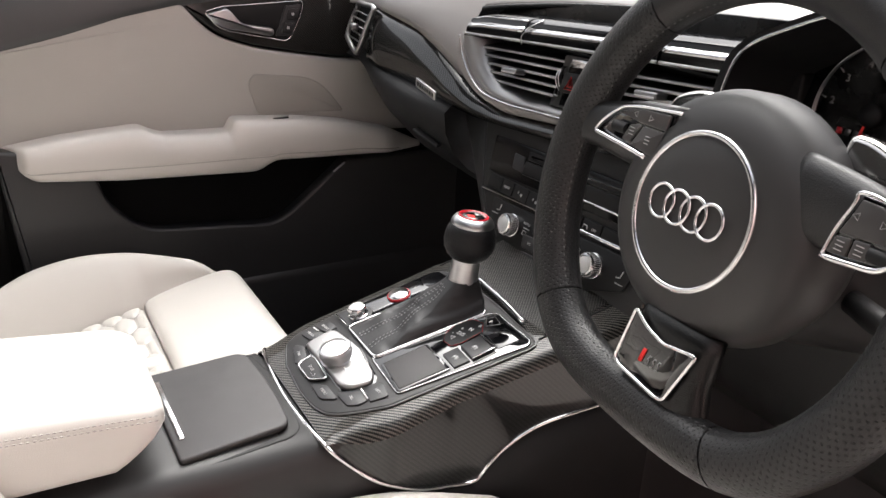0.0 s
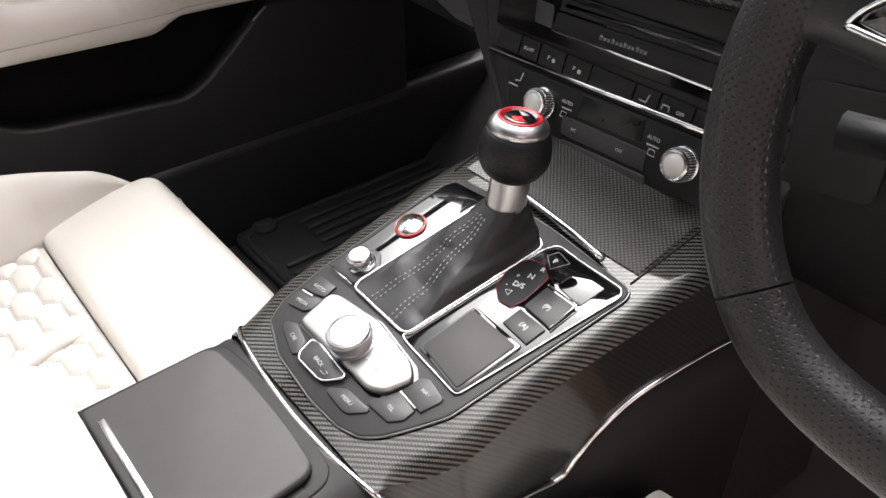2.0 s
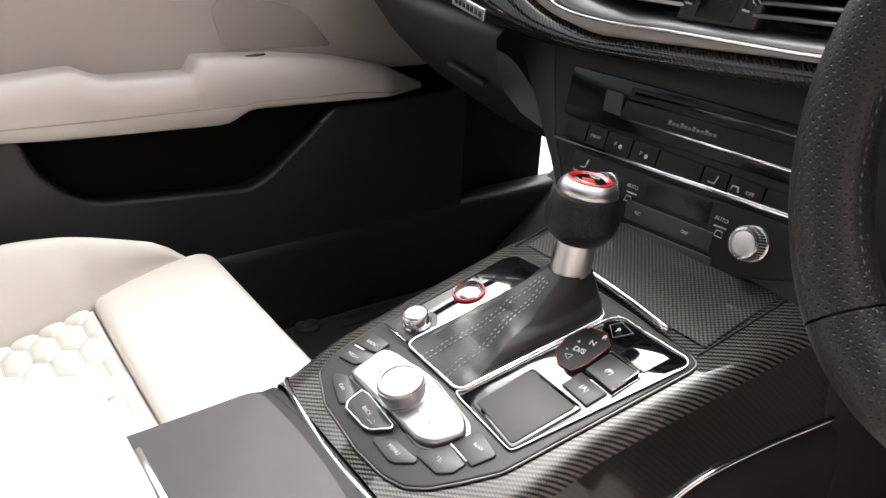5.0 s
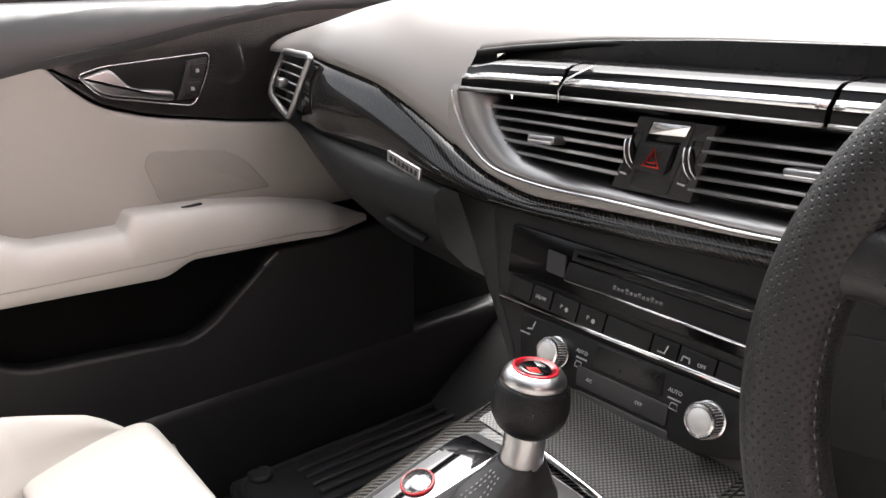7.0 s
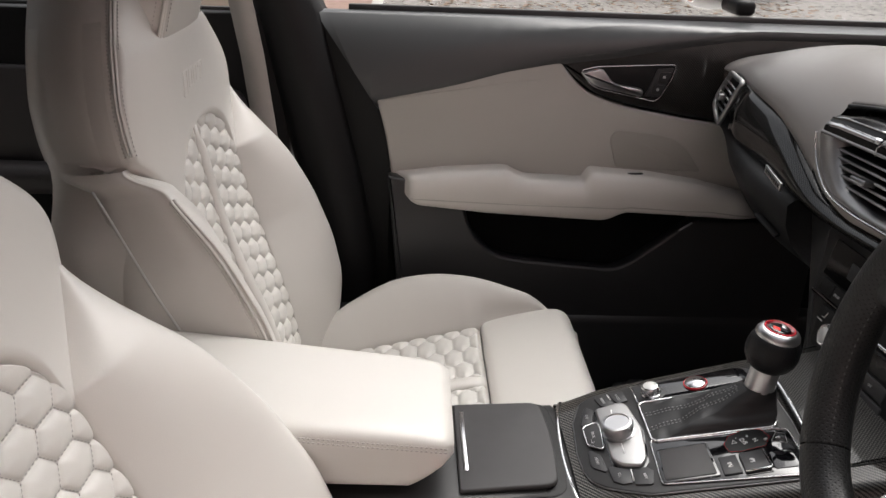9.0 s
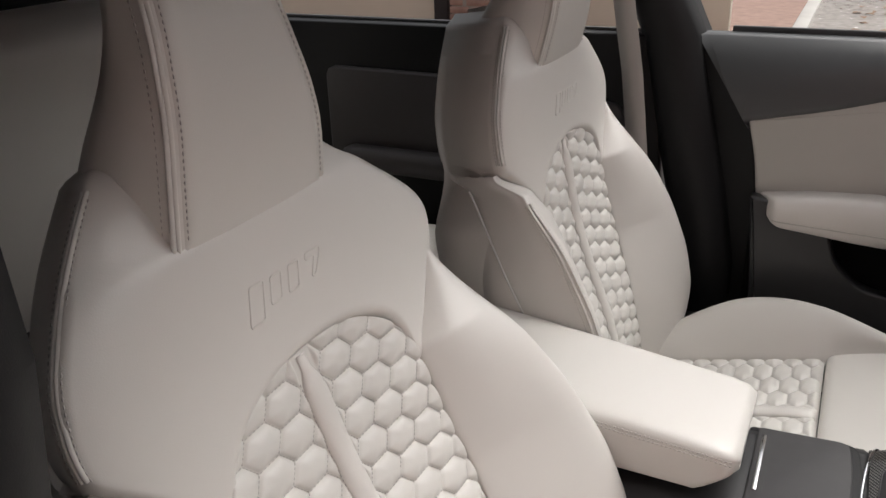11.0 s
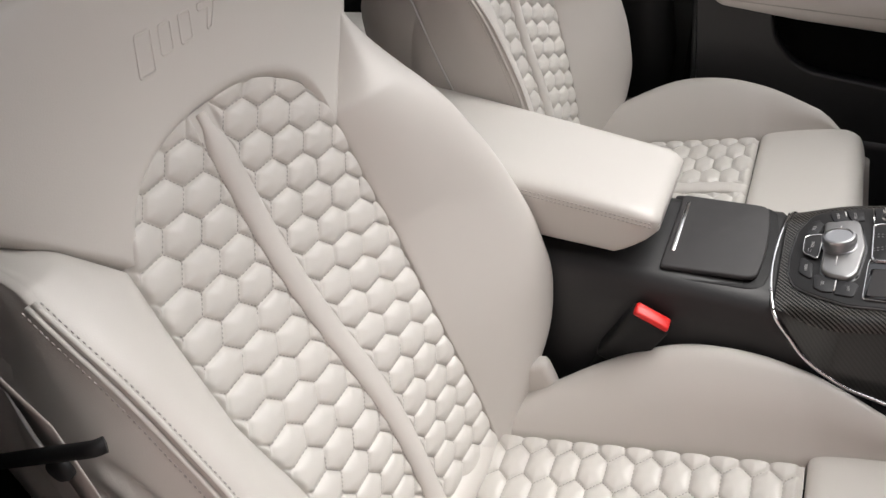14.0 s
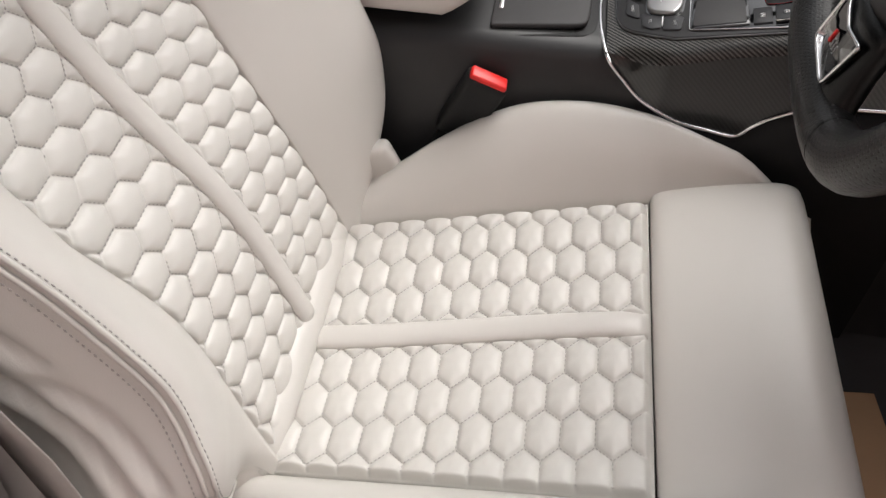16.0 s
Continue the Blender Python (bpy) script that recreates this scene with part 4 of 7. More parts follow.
console_button([(0.0131, -0.3120), (0.0265, -0.3022), (0.0545, -0.3011), (0.0558, -0.3046), (0.0450, -0.3155), (0.0391, -0.3172), (0.0148, -0.3160)], "MENU", at=(0.0345, -0.3092), turn=2)
console_button([(0.0475, -0.2976), (0.0592, -0.2765), (0.0824, -0.2792), (0.0822, -0.2899), (0.0742, -0.2990), (0.0507, -0.3003)], "TEL", turn=2)
console_button([(0.0592, -0.2750), (0.0611, -0.2588), (0.0688, -0.2535), (0.0893, -0.2579), (0.0910, -0.2610), (0.0862, -0.2778)], "NAV", turn=2)
for (x, y, w, tn, up_) in ((-0.0845, -0.2708, 0.013, 10, 0.0048), (0.0704, -0.2770, 0.021, -4, 0.0048), (0.0272, -0.2772, 0.018, -3, 0.0092), (-0.0446, -0.2750, 0.011, -6, 0.0092)):
    part("light_bar", plate([(-w / 2, -0.0007), (w / 2, -0.0007), (w / 2, 0.0007), (-w / 2, 0.0007)], 0.0005, deck_at(x, y, up_, tn), 0), M["white_print"], console)

# volume knob and its keys, start button
part("volume_surround", plate(on_deck(rounded([(-0.0960, -0.2385), (-0.0600, -0.2380), (-0.0570, -0.212), (-0.072, -0.200), (-0.0960, -0.208)], 0.004, 3)), 0.0016, deck_m(0.0036), 0.0006), M["button"], console)
part("volume_key_bar", tube([DECK @ Vector((x, y / 0.9678, 0.0064)) for x, y in ((-0.0955, -0.2405), (-0.060, -0.2395))], 0.0007, n=6), M["chrome"], console)
vk = sharp(part("volume_knob", lathe([(0, 0), (0.0128, 0), (0.0128, 0.002), (0.0114, 0.003), (0.0114, 0.0115), (0.0104, 0.013), (0.009, 0.0135), (0.0085, 0.0128), (0, 0.0128)], deck_at(-0.0735, -0.2195, 0.005), 32), M["bright"], console), 40)
part("knob_face", lathe([(0.0086, 0.0), (0.008, 0.0008), (0, 0.0011)], deck_at(-0.0735, -0.2195, 0.0179), 28), M["knob_face"], vk)
sb = part("start_button", lathe([(0, 0), (0.0135, 0), (0.0135, 0.003), (0.0128, 0.004), (0, 0.0045)], deck_at(-0.0775, -0.1628, 0.0036), 32), M["bright"], console)
part("start_ring", lathe([(0.0136, 0.0), (0.0152, 0.0), (0.0152, 0.0020), (0.0145, 0.0029), (0.0136, 0.0027), (0.0136, 0.0)], deck_at(-0.0775, -0.1628, 0.0036), 32), M["red_dull"], sb, "red ring")

# gear selector: chrome frame, leather boot, collar and knob
frame_in = [(-0.0560, -0.2400), (0.0137, -0.2415), (0.0202, -0.2384), (0.0361, -0.1078), (0.0287, -0.1020), (-0.0415, -0.1026), (-0.0470, -0.1095), (-0.0592, -0.2326)]
gear = empty("gear_selector", "gear selector with black leather boot, silver collar and round knob", "gear lever")
part("boot_frame", tube([DECK @ Vector((x, y, 0.005)) for x, y in on_deck(rounded(frame_in, 0.006, 5))], 0.0015, n=8, closed=True), M["chrome"], gear)
top_c = Vector((0.000, -0.118, 0.470))
ax = Vector((0.04, 0.10, 1)).normalized()
outl = [DECK @ Vector((x, y, 0.004)) for x, y in on_deck(rounded(frame_in, 0.006, 5))]
cen = sum(outl, Vector()) / len(outl)
bm = bmesh.new()
rows = []
nn = len(outl)
sx, sy = ax.orthogonal().normalized(), ax.cross(ax.orthogonal().normalized())
outl = [outl[k].lerp(outl[(k + 1) % len(outl)], h) for k in range(len(outl)) for h in (0.0, 0.34, 0.67)]
nn = len(outl)
for i in range(29):
    t = i / 28
    row = []
    for j, p in enumerate(outl):
        a = math.atan2(p.y - cen.y, p.x - cen.x)
        ringp = top_c - ax * 0.004 + Vector((math.cos(a), math.sin(a), 0)) * (0.0186 + 0.004 * (1 - t))
        k = t
        q = p.lerp(ringp, k)
        q.z = p.z + (ringp.z - p.z) * k ** 1.45
        sag = math.sin(math.pi * t)
        fold = 0.0030 * math.sin(9 * a + 5 * t + 2 * math.sin(6 * t)) * sag * (0.5 + 0.5 * math.sin(3 * a + 1))
        back = smooth01((cen.y + 0.02 - p.y) / 0.05)
        q = q + (q - Vector((cen.x, cen.y, q.z))).normalized() * (fold * (1.3 - 0.8 * back) + 0.001 * sag) + Vector((0, 0, (0.004 * math.sin(math.pi * t ** 0.6) + 0.0028 * math.sin(13 * t + 4 * a) * sag) * (0.35 + 0.65 * back)))
        out = (q - Vector((cen.x, cen.y, q.z))).normalized() + Vector((0, 0, 0.8))
        crease = 0.0022 * noise.noise(Vector((q.x * 55, q.y * 22, q.z * 40))) - 0.003 * abs(noise.noise(Vector((q.x * 30 + 7, q.y * 70, q.z * 30))))
        row.append(q + out * crease * min(1, sag * 1.6))
    rows.append(row)
grid(bm, rows, close_u=True)
boot = part("boot", bm, M["boot"], gear, "black leather boot with grey stitching")
bm = bmesh.new()
for x0 in (-0.034, -0.003):
    j = min(range(nn), key=lambda k: (outl[k].x - x0) ** 2 + 4 * (outl[k].y + 0.236) ** 2)
    for off in (-0.0028, 0.0028):
        path = [rows[i][j] + Vector((x0 - outl[j].x, 0, 0)) * (1 - i / 28) + Vector((off * (1 - 0.4 * i / 28), -0.0002, 0.0006)) for i in range(0, 28)]
        stitches(bm, path, r=0.0004, length=0.0026, gap=0.0022)
tagged(part("boot_stitching", bm, M["boot_thread"], boot), kind="stuff")
GK = Matrix.Translation(top_c) @ ax.to_track_quat('Z', 'Y').to_matrix().to_4x4()
sharp(part("collar", lathe([(0.0165, -0.012), (0.0178, -0.012), (0.0170, 0.004), (0.0164, 0.024), (0.0, 0.024)], GK, 32), M["satin"], gear, "silver collar"), 40)
bm = lathe([(0.0155, 0.021), (0.0195, 0.0225), (0.0250, 0.0275), (0.0290, 0.0350), (0.0305, 0.0430), (0.0302, 0.0500), (0.0288, 0.0565), (0.0268, 0.0615), (0.0244, 0.0645)], GK, 64)
kb = part("knob", bm, M["knob_leather"], gear, "black perforated leather knob")
sharp(part("knob_cap", lathe([(0.0246, 0.0636), (0.0253, 0.0652), (0.0246, 0.0688), (0.0222, 0.0724), (0.0186, 0.0744), (0.0165, 0.0745)], GK, 40), M["satin"], kb, "silver cap"), 50)
part("cap_ring", lathe([(0.0182, 0.0743), (0.0178, 0.0757), (0.0160, 0.0759), (0.0158, 0.0749)], GK, 40), M["red_dull"], kb, "red ring")
part("cap_disc", lathe([(0, 0.0757), (0.010, 0.0755), (0.0160, 0.0749)], GK, 32), M["gloss"], kb)
part("cap_mark", plate(rounded([(-0.010, 0.000), (-0.002, 0.0), (0.0, 0.008), (-0.008, 0.008)], 0.001), 0.0006, GK @ Matrix.Translation((0, 0, 0.0755)), 0.0002), M["red"], kb)
part("cap_mark", plate(rounded([(-0.001, -0.008), (0.008, -0.006), (0.009, -0.002), (0.001, -0.002)], 0.001), 0.0006, GK @ Matrix.Translation((0, 0, 0.0755)), 0.0002), M["satin"], kb)

# gate display and parking-brake keys
sel = [(0.0385, -0.1613), (0.0310, -0.1414), (0.0365, -0.1240), (0.0519, -0.1197), (0.0655, -0.1286), (0.0674, -0.1559), (0.0644, -0.1682), (0.0503, -0.1696)]
part("gate_display", plate(on_deck(rounded(sel, 0.003, 3)), 0.0012, deck_m(0.0038), 0.0004), M["black"], console)
for word, x, y, s in (("P", 0.0564, -0.1120, 0.0082), ("R", 0.0552, -0.1249, 0.0075), ("N", 0.0531, -0.1359, 0.0088), ("D/S", 0.0516, -0.1484, 0.0086), ("+", 0.0439, -0.1420, 0.0070), ("-", 0.0435, -0.1537, 0.0070)):
    text_mesh("gate_letter", word, s * 0.85, deck_at(x, y, 0.0052, 14), M["white_print"], console)
part("gate_arrow", tube([DECK @ Vector((x, y / 0.9678, 0.0052)) for x, y in ((0.0465, -0.1585), (0.0521, -0.1556), (0.0523, -0.1615))], 0.0004, n=4, closed=True), M["white_print"], console)
part("gate_line", tube([DECK @ Vector((x, y / 0.9678, 0.0052)) for x, y in sel + sel[:1]], 0.0003, n=4), M["red_dull"], console)
part("gate_line", tube([DECK @ Vector((x, y / 0.9678, 0.0042)) for x, y in ((0.0459, -0.111), (0.0506, -0.1021), (0.0668, -0.1056), (0.0585, -0.1197), (0.0459, -0.111))], 0.0003, n=4), M["print"], console)
k1 = console_button([(0.0705, -0.1830), (0.0712, -0.1640), (0.1020, -0.1660), (0.1008, -0.1855)], height=0.0055)
text_mesh("symbol", "(A)", 0.0062, deck_at(0.0865, -0.1745, 0.0061, -2), M["white_print"], k1)
k2 = console_button([(0.0722, -0.1612), (0.0725, -0.1360), (0.1045, -0.1365), (0.1035, -0.1640)], height=0.0070)
text_mesh("symbol", "(P)", 0.0062, deck_at(0.0880, -0.1510, 0.0077, -2), M["white_print"], k2)
part("key_rim", tube([DECK @ Vector((x, y / 0.9678, 0.0085)) for x, y in ((0.0725, -0.1350), (0.1050, -0.1355), (0.1042, -0.1640))], 0.0010, n=6), M["chrome"], k2)
part("key_recess", plate(on_deck(rounded([(0.0757, -0.1290), (0.0777, -0.1050), (0.1075, -0.1065), (0.1045, -0.1330)], 0.003)), 0.0008, deck_m(0.0040), 0.0003), M["gloss"], console)
part("rear_strip", tube(spline([DECK @ Vector((x, y / 0.9678, 0.006)) for x, y in ((-0.045, -0.074), (-0.02, -0.0745), (0.04, -0.080), (0.085, -0.0865))], 6), 0.0032, n=10), M["chrome"], console)

# armrest
arm = empty("armrest", "cream leather centre armrest with double stitched seam", "armrest")
rows = []
for i in range(33):
    t = i / 32
    y = -0.482 - 0.39 * t
    e = math.sqrt(max(0.0, 1 - max(0, (0.045 - (-0.482 - y)) / 0.045) ** 2.5)) if t < 0.12 else 1
    zt = 0.436 + 0.040 * t ** 0.9
    zb = 0.372 + 0.012 * t + (0.035 * (1 - min(1, t / 0.12)))
    xl, xr = -0.100 - 0.012 * t, 0.082 + 0.010 * t
    xc, h2 = (xl + xr) / 2, (xr - xl) / 2
    zc_, v2 = (zt + zb) / 2, (zt - zb) / 2
    ring = []
    for j in range(64):
        a = 2 * math.pi * (j + 0.5) / 64
        c, s = math.cos(a), math.sin(a)
        ring.append((xc + h2 * (0.86 + 0.14 * e) * math.copysign(abs(c) ** 0.24, c), y, zc_ + v2 * (0.6 + 0.4 * e) * math.copysign(abs(s) ** 0.30, s) + 0.004 * (1 - (c) ** 2) * (s > 0)))
    rows.append(ring)
part("armrest_pad", loft(rows), M["cream"], arm)
bm = bmesh.new()
for d in (0, 0.005):
    for xx in (0.0835, ):
        stitches(bm, [(xx + 0.010 * t - d * 0.05, -0.490 - 0.375 * t, 0.426 + 0.038 * t + d) for t in [k / 30 for k in range(31)]], r=0.0007)
    stitches(bm, [(-0.095 + 0.172 * k / 20, -0.4825, 0.421 + d) for k in range(21)], r=0.0007)
tagged(part("armrest_stitching", bm, M["stitch"], arm), kind="stuff")
part("armrest_hinge", box((0, -0.80, 0.355), (0.12, 0.10, 0.05), 0.01), M["black"], arm)

# belt buckle beside the console
buckle = empty("belt_buckle", "black seat-belt buckle with a red release button beside the console", "belt buckle")
BU = Matrix.Translation((0.128, -0.480, 0.305)) @ pose(0, 0, 0, -24, 8, 0)
b = box((0, 0, -0.02), (0.026, 0.052, 0.10), 0.006)
b.transform(BU)
part("buckle_body", b, M["black"], buckle)
b = box((0, 0, 0.029), (0.019, 0.046, 0.012), 0.003)
b.transform(BU)
part("release_button", b, M["red"], buckle, "red release button")
b = box((0, 0, -0.17), (0.012, 0.035, 0.22), 0.003)
b.transform(BU)
part("buckle_stalk", b, M["black"], buckle)

# ---- dashboard ----
dash = empty("dashboard", "grey leather dashboard with carbon-weave trim, chrome arc and black vents", "dashboard")
carb_bot = [(-0.72, 0.612), (-0.652, 0.616), (-0.526, 0.610), (-0.385, 0.606), (-0.291, 0.600), (-0.209, 0.598), (-0.106, 0.604), (0.0, 0.612), (0.07, 0.619), (0.16, 0.627), (0.22, 0.632)]
carb_top = [(-0.72, 0.700), (-0.60, 0.710), (-0.512, 0.707), (-0.41, 0.696), (-0.337, 0.675), (-0.26, 0.645), (-0.22, 0.630), (-0.147, 0.620), (-0.035, 0.630), (0.082, 0.641), (0.16, 0.649), (0.22, 0.654)]
arc_out = [(-0.2570, 0.7085), (-0.2550, 0.699), (-0.2474, 0.683), (-0.2286, 0.6608), (-0.1932, 0.6415), (-0.1299, 0.6375), (-0.0524, 0.6420), (0.018, 0.6455), (0.082, 0.6485), (0.16, 0.655), (0.235, 0.661)]
vent_in = [(-0.2165, 0.7078), (-0.2102, 0.6948), (-0.1954, 0.6780), (-0.1619, 0.6566), (-0.1068, 0.6502), (-0.0492, 0.6520), (0.0274, 0.6555), (0.0834, 0.6590), (0.16, 0.665), (0.225, 0.670)]
lip = [(-0.30, 0.738), (-0.268, 0.742), (-0.239, 0.748), (-0.13, 0.762), (0.0, 0.772), (0.165, 0.780), (0.3, 0.785), (0.72, 0.74)]
FACE = Matrix(((1, 0, 0, 0), (0, 0, -1, 0), (0, 1, 0, 0), (0, 0, 0, 1)))


def face(y):
    """Lays an outline of (x, z) on the facade, facing the cabin, at depth y."""
    return Matrix.Translation((0, y, 0)) @ FACE


def yf(x, z, bulge=0.0):
    return 0.034 + 0.22 * (z - 0.68) * 0.4 - bulge


# carbon trim, bulging towards the cabin
bm = bmesh.new()
rows = []
for i in range(91):
    x = -0.60 + 0.80 * i / 90
    zb, zt = smooth_table(x, carb_bot, 0.02), smooth_table(x, carb_top, 0.02)
    thick = 0.021 * smooth01((x + 0.62) / 0.1) * (1 - 0.45 * smooth01((x + 0.3) / 0.2))
    row = []
    for j in range(13):
        t = j / 12
        b = math.sin(math.pi * (0.10 + 0.80 * t)) * (0.8 + 0.4 * (1 - t))
        row.append((x, yf(x, zb + (zt - zb) * t) - thick * b + (0.012 if j in (0, 12) else 0), zb + (zt - zb) * t))
    rows.append(row)
grid(bm, rows)
part("carbon_trim", bm, M["carbon_dash"], dash, "lacquered carbon-weave trim strip")
# leather face and top: one rounded body, cut away over the screen
ztop = lambda x: 0.812 - 0.075 * (abs(x) / 0.74) ** 3


def dash_skin(x, a):
    zb = smooth_table(x, carb_top, 0.02) if x < 0.2 else 0.654
    y0 = 0.026 + 0.03 * smooth01((-0.5 - x) / 0.2)
    return Vector((x, y0 + 0.17 * (1 - math.cos(a)), zb + (ztop(x) - zb) * math.sin(a)))


def dash_cut(x):
    zb = smooth_table(x, carb_top, 0.02) if x < 0.2 else 0.654
    return math.asin(min(0.98, max(0.0, (smooth_table(x, lip, 0.02) - zb) / (ztop(x) - zb))))


for x0, x1, cut, nm in ((-0.74, -0.270, False, "dash_leather"), (-0.270, 0.74, True, "dash_leather")):
    bm = bmesh.new()
    rows = []
    for i in range(61):
        x = x0 + (x1 - x0) * i / 60
        a0 = dash_cut(x) if cut else 0.0
        row = [dash_skin(x, a0) + Vector((0, 0.03, 0))]
        row += [dash_skin(x, a0 + (math.pi / 2 - a0) * j / 16) for j in range(17)]
        e = row[-1]
        row += [e + Vector((0, 0.12 * k, -0.006 * k * k)) for k in range(1, 5)]
        rows.append(row)
    grid(bm, rows)
    part(nm, bm, M["dash_top"], dash)
part("screen_lip", tube([dash_skin(x, dash_cut(x)) + Vector((0, -0.001, -0.001)) for x in [-0.268 + 0.50 * k / 40 for k in range(41)]], 0.0035, n=8), M["black"], dash)
# thin leather band between the carbon and the chrome arc
bm = bmesh.new()
rows = []
for i in range(61):
    x = -0.272 + 0.49 * i / 60
    zb = smooth_table(x, carb_top, 0.015)
    zt = max(zb + 0.003, smooth_table(x, arc_out, 0.004)) if x > -0.262 else 0.712
    row = [(x, yf(x, zb) - 0.010 + 0.008 * (2 * j / 8 - 1) ** 4, zb + (zt - zb) * j / 8) for j in range(9)]
    rows.append(row)
grid(bm, rows)
part("leather_band", bm, M["dash_top"], dash)
# chrome arc round the vents
bm = bmesh.new()
outer = spline([(x, 0.020, z) for x, z in arc_out], 6)
inner = spline([(x, 0.026, z) for x, z in [(-0.2200, 0.7105)] + vent_in], 6)
k = min(len(outer), len(inner))
rows = []
for i in range(k):
    a, b = outer[int(i * (len(outer) - 1) / (k - 1))], inner[int(i * (len(inner) - 1) / (k - 1))]
    tuck = Vector((0, 0.022 * smooth01((a.z - 0.716) / 0.012), 0))
    a, b = a + tuck, b + tuck
    rows.append([a + Vector((0, 0.02, 0)), a, a.lerp(b, 0.2) + Vector((0, -0.005, 0)), a.lerp(b, 0.6) + Vector((0, -0.004, 0)), b + Vector((0, 0.002, 0)), b + Vector((0, 0.03, 0))])
grid(bm, rows)
part("chrome_arc", bm, M["arc"], dash, "satin chrome arc")
part("arc_line", tube([p + Vector((0, -0.006, 0)) for p in outer if p.z < 0.716], 0.0016, n=6), M["chrome"], dash)
# recess for the vents and the black screen band
part("vent_recess", box((0.0, 0.100, 0.68), (0.50, 0.02, 0.12), 0.003), M["black"], dash)
sb_out = [(-0.262, 0.700), (-0.264, 0.735), (-0.239, 0.748), (-0.13, 0.764), (0.0, 0.775), (0.165, 0.784), (0.235, 0.786), (0.235, 0.700), (0.0, 0.700), (-0.12, 0.700)]
part("screen_band", plate(sb_out, 0.006, face(0.085), 0.001), M["screen"], dash, "gloss black display band")


def bar(path, sec, scale=None):
    """A bar along a path with a section of (dy, dz) points; scale: the section's height at each point."""
    bm = bmesh.new()
    rows = [[(p[0], p[1] + dy, p[2] + dz * e) for dy, dz in sec] for p, e in zip(path, scale or [1.0] * len(path))]
    vs = grid(bm, rows, close_u=True)
    bm.faces.new(list(reversed(vs[0])))
    bm.faces.new(vs[-1])
    return bm


# screen lid: sloping black bar with chrome lines, in two leaves
for xa, za, xb, zb in ((-0.2470, 0.7110, -0.1130, 0.7195), (-0.1085, 0.7195, 0.1300, 0.7335), (0.134, 0.7337, 0.232, 0.7395)):
    path = [(xa + (xb - xa) * k / 10, 0.018, za + (zb - za) * k / 10) for k in range(11)]
    ends = [0.82 + 0.18 * smooth01(k / 3) if xa < -0.2 else 1.0 for k in range(11)]
    leaf = part("lid_leaf", bar(path, [(0.0, 0.0), (0.0, 0.007), (0.0008, 0.0115), (0.0062, 0.0180), (0.0085, 0.0240), (0.016, 0.0275), (0.05, 0.0285), (0.05, 0.0)], ends), M["lid_black"], dash)
    part("lid_line", tube([(p[0], p[1] - 0.0008, p[2] + 0.0010) for p in path], 0.0019, n=10), M["arc"], leaf, "satin chrome edge")
    part("lid_band", bar(path, [(-0.0004, 0.0118), (0.0046, 0.0178), (0.0058, 0.0172), (0.0010, 0.0112)], ends), M["bright"], leaf, "broad chrome band")
    if xa < -0.2:
        part("lid_line", tube([(p[0], p[1] + 0.0095, p[2] + 0.0250 * e) for p, e in zip(path, ends)], 0.0011, n=8), M["chrome"], leaf)
    sharp(leaf, 25)
part("lid_edge", tube([(-0.1108, 0.0168, 0.7165), (-0.1112, 0.0172, 0.7265), (-0.1060, 0.0222, 0.7370), (-0.0850, 0.0300, 0.7485)], 0.0010, n=8), M["chrome"], dash)


def vent(rows, y, parent, tab):
    """Vent slats with bright front edges; rows of (x0, z0, x1, z1); tab: middle of the slider."""
    for x0, z0, x1, z1 in rows:
        sl = part("slat", bar([(x0, y, z0), (x1, y, z1)], [(0.0, -0.0016), (-0.0015, 0.0), (0.0, 0.0016), (0.022, 0.0045), (0.022, 0.001)]), M["black"], parent)
        part("slat_edge", tube([(x0, y - 0.0006, z0), (x1, y - 0.0006, z1)], 0.0018, n=10), M["arc"], sl)
    x, z = tab
    tb = part("vent_tab", box((x, y - 0.007, z), (0.034, 0.018, 0.0075), 0.0025, (-8, -4, 0), 3), M["satin_dark"], parent)
    part("tab_edge", box((x, y - 0.0162, z - 0.0012), (0.030, 0.0016, 0.0028), 0.0007, (-8, -4, 0)), M["arc"], tb)


vl = part("vent_back", box((-0.130, 0.072, 0.679), (0.19, 0.01, 0.064), 0.002), M["pocket"], dash)
vent([(-0.2060, 0.6992, -0.026, 0.7088), (-0.2020, 0.6892, -0.030, 0.6978), (-0.1940, 0.6793, -0.034, 0.6874), (-0.1850, 0.6695, -0.038, 0.6762), (-0.1670, 0.6600, -0.042, 0.6648)], 0.024, vl, (-0.123, 0.6812))
vr = part("vent_back", box((0.133, 0.072, 0.690), (0.19, 0.01, 0.064), 0.002), M["pocket"], dash)
vent([(0.040 - 0.003 * k, 0.7100 - 0.0106 * k, 0.224, 0.7222 - 0.0102 * k) for k in range(5)], 0.024, vr, (0.128, 0.7005))
# hazard key and the two thumb wheels
cp = [(-0.0493, 0.6526), (-0.0248, 0.7171), (0.0478, 0.7206), (0.0308, 0.6564)]
hz = part("switch_plate", plate(rounded(cp, 0.002), 0.012, face(0.034), 0.0012), M["stack_panel"], dash)
sharp(hz, 30)
part("switch_well", plate(rounded([(-0.0290, 0.6570), (-0.0112, 0.7145), (0.0300, 0.7182), (0.0095, 0.6586)], 0.002), 0.0012, face(0.0222), 0.0004), M["lid_black"], hz)
part("status_window", plate(rounded([(-0.0119, 0.7049), (-0.0078, 0.7150), (0.0274, 0.7172), (0.0229, 0.7079)], 0.001), 0.002, face(0.0208), 0.0006), M["bright"], hz)
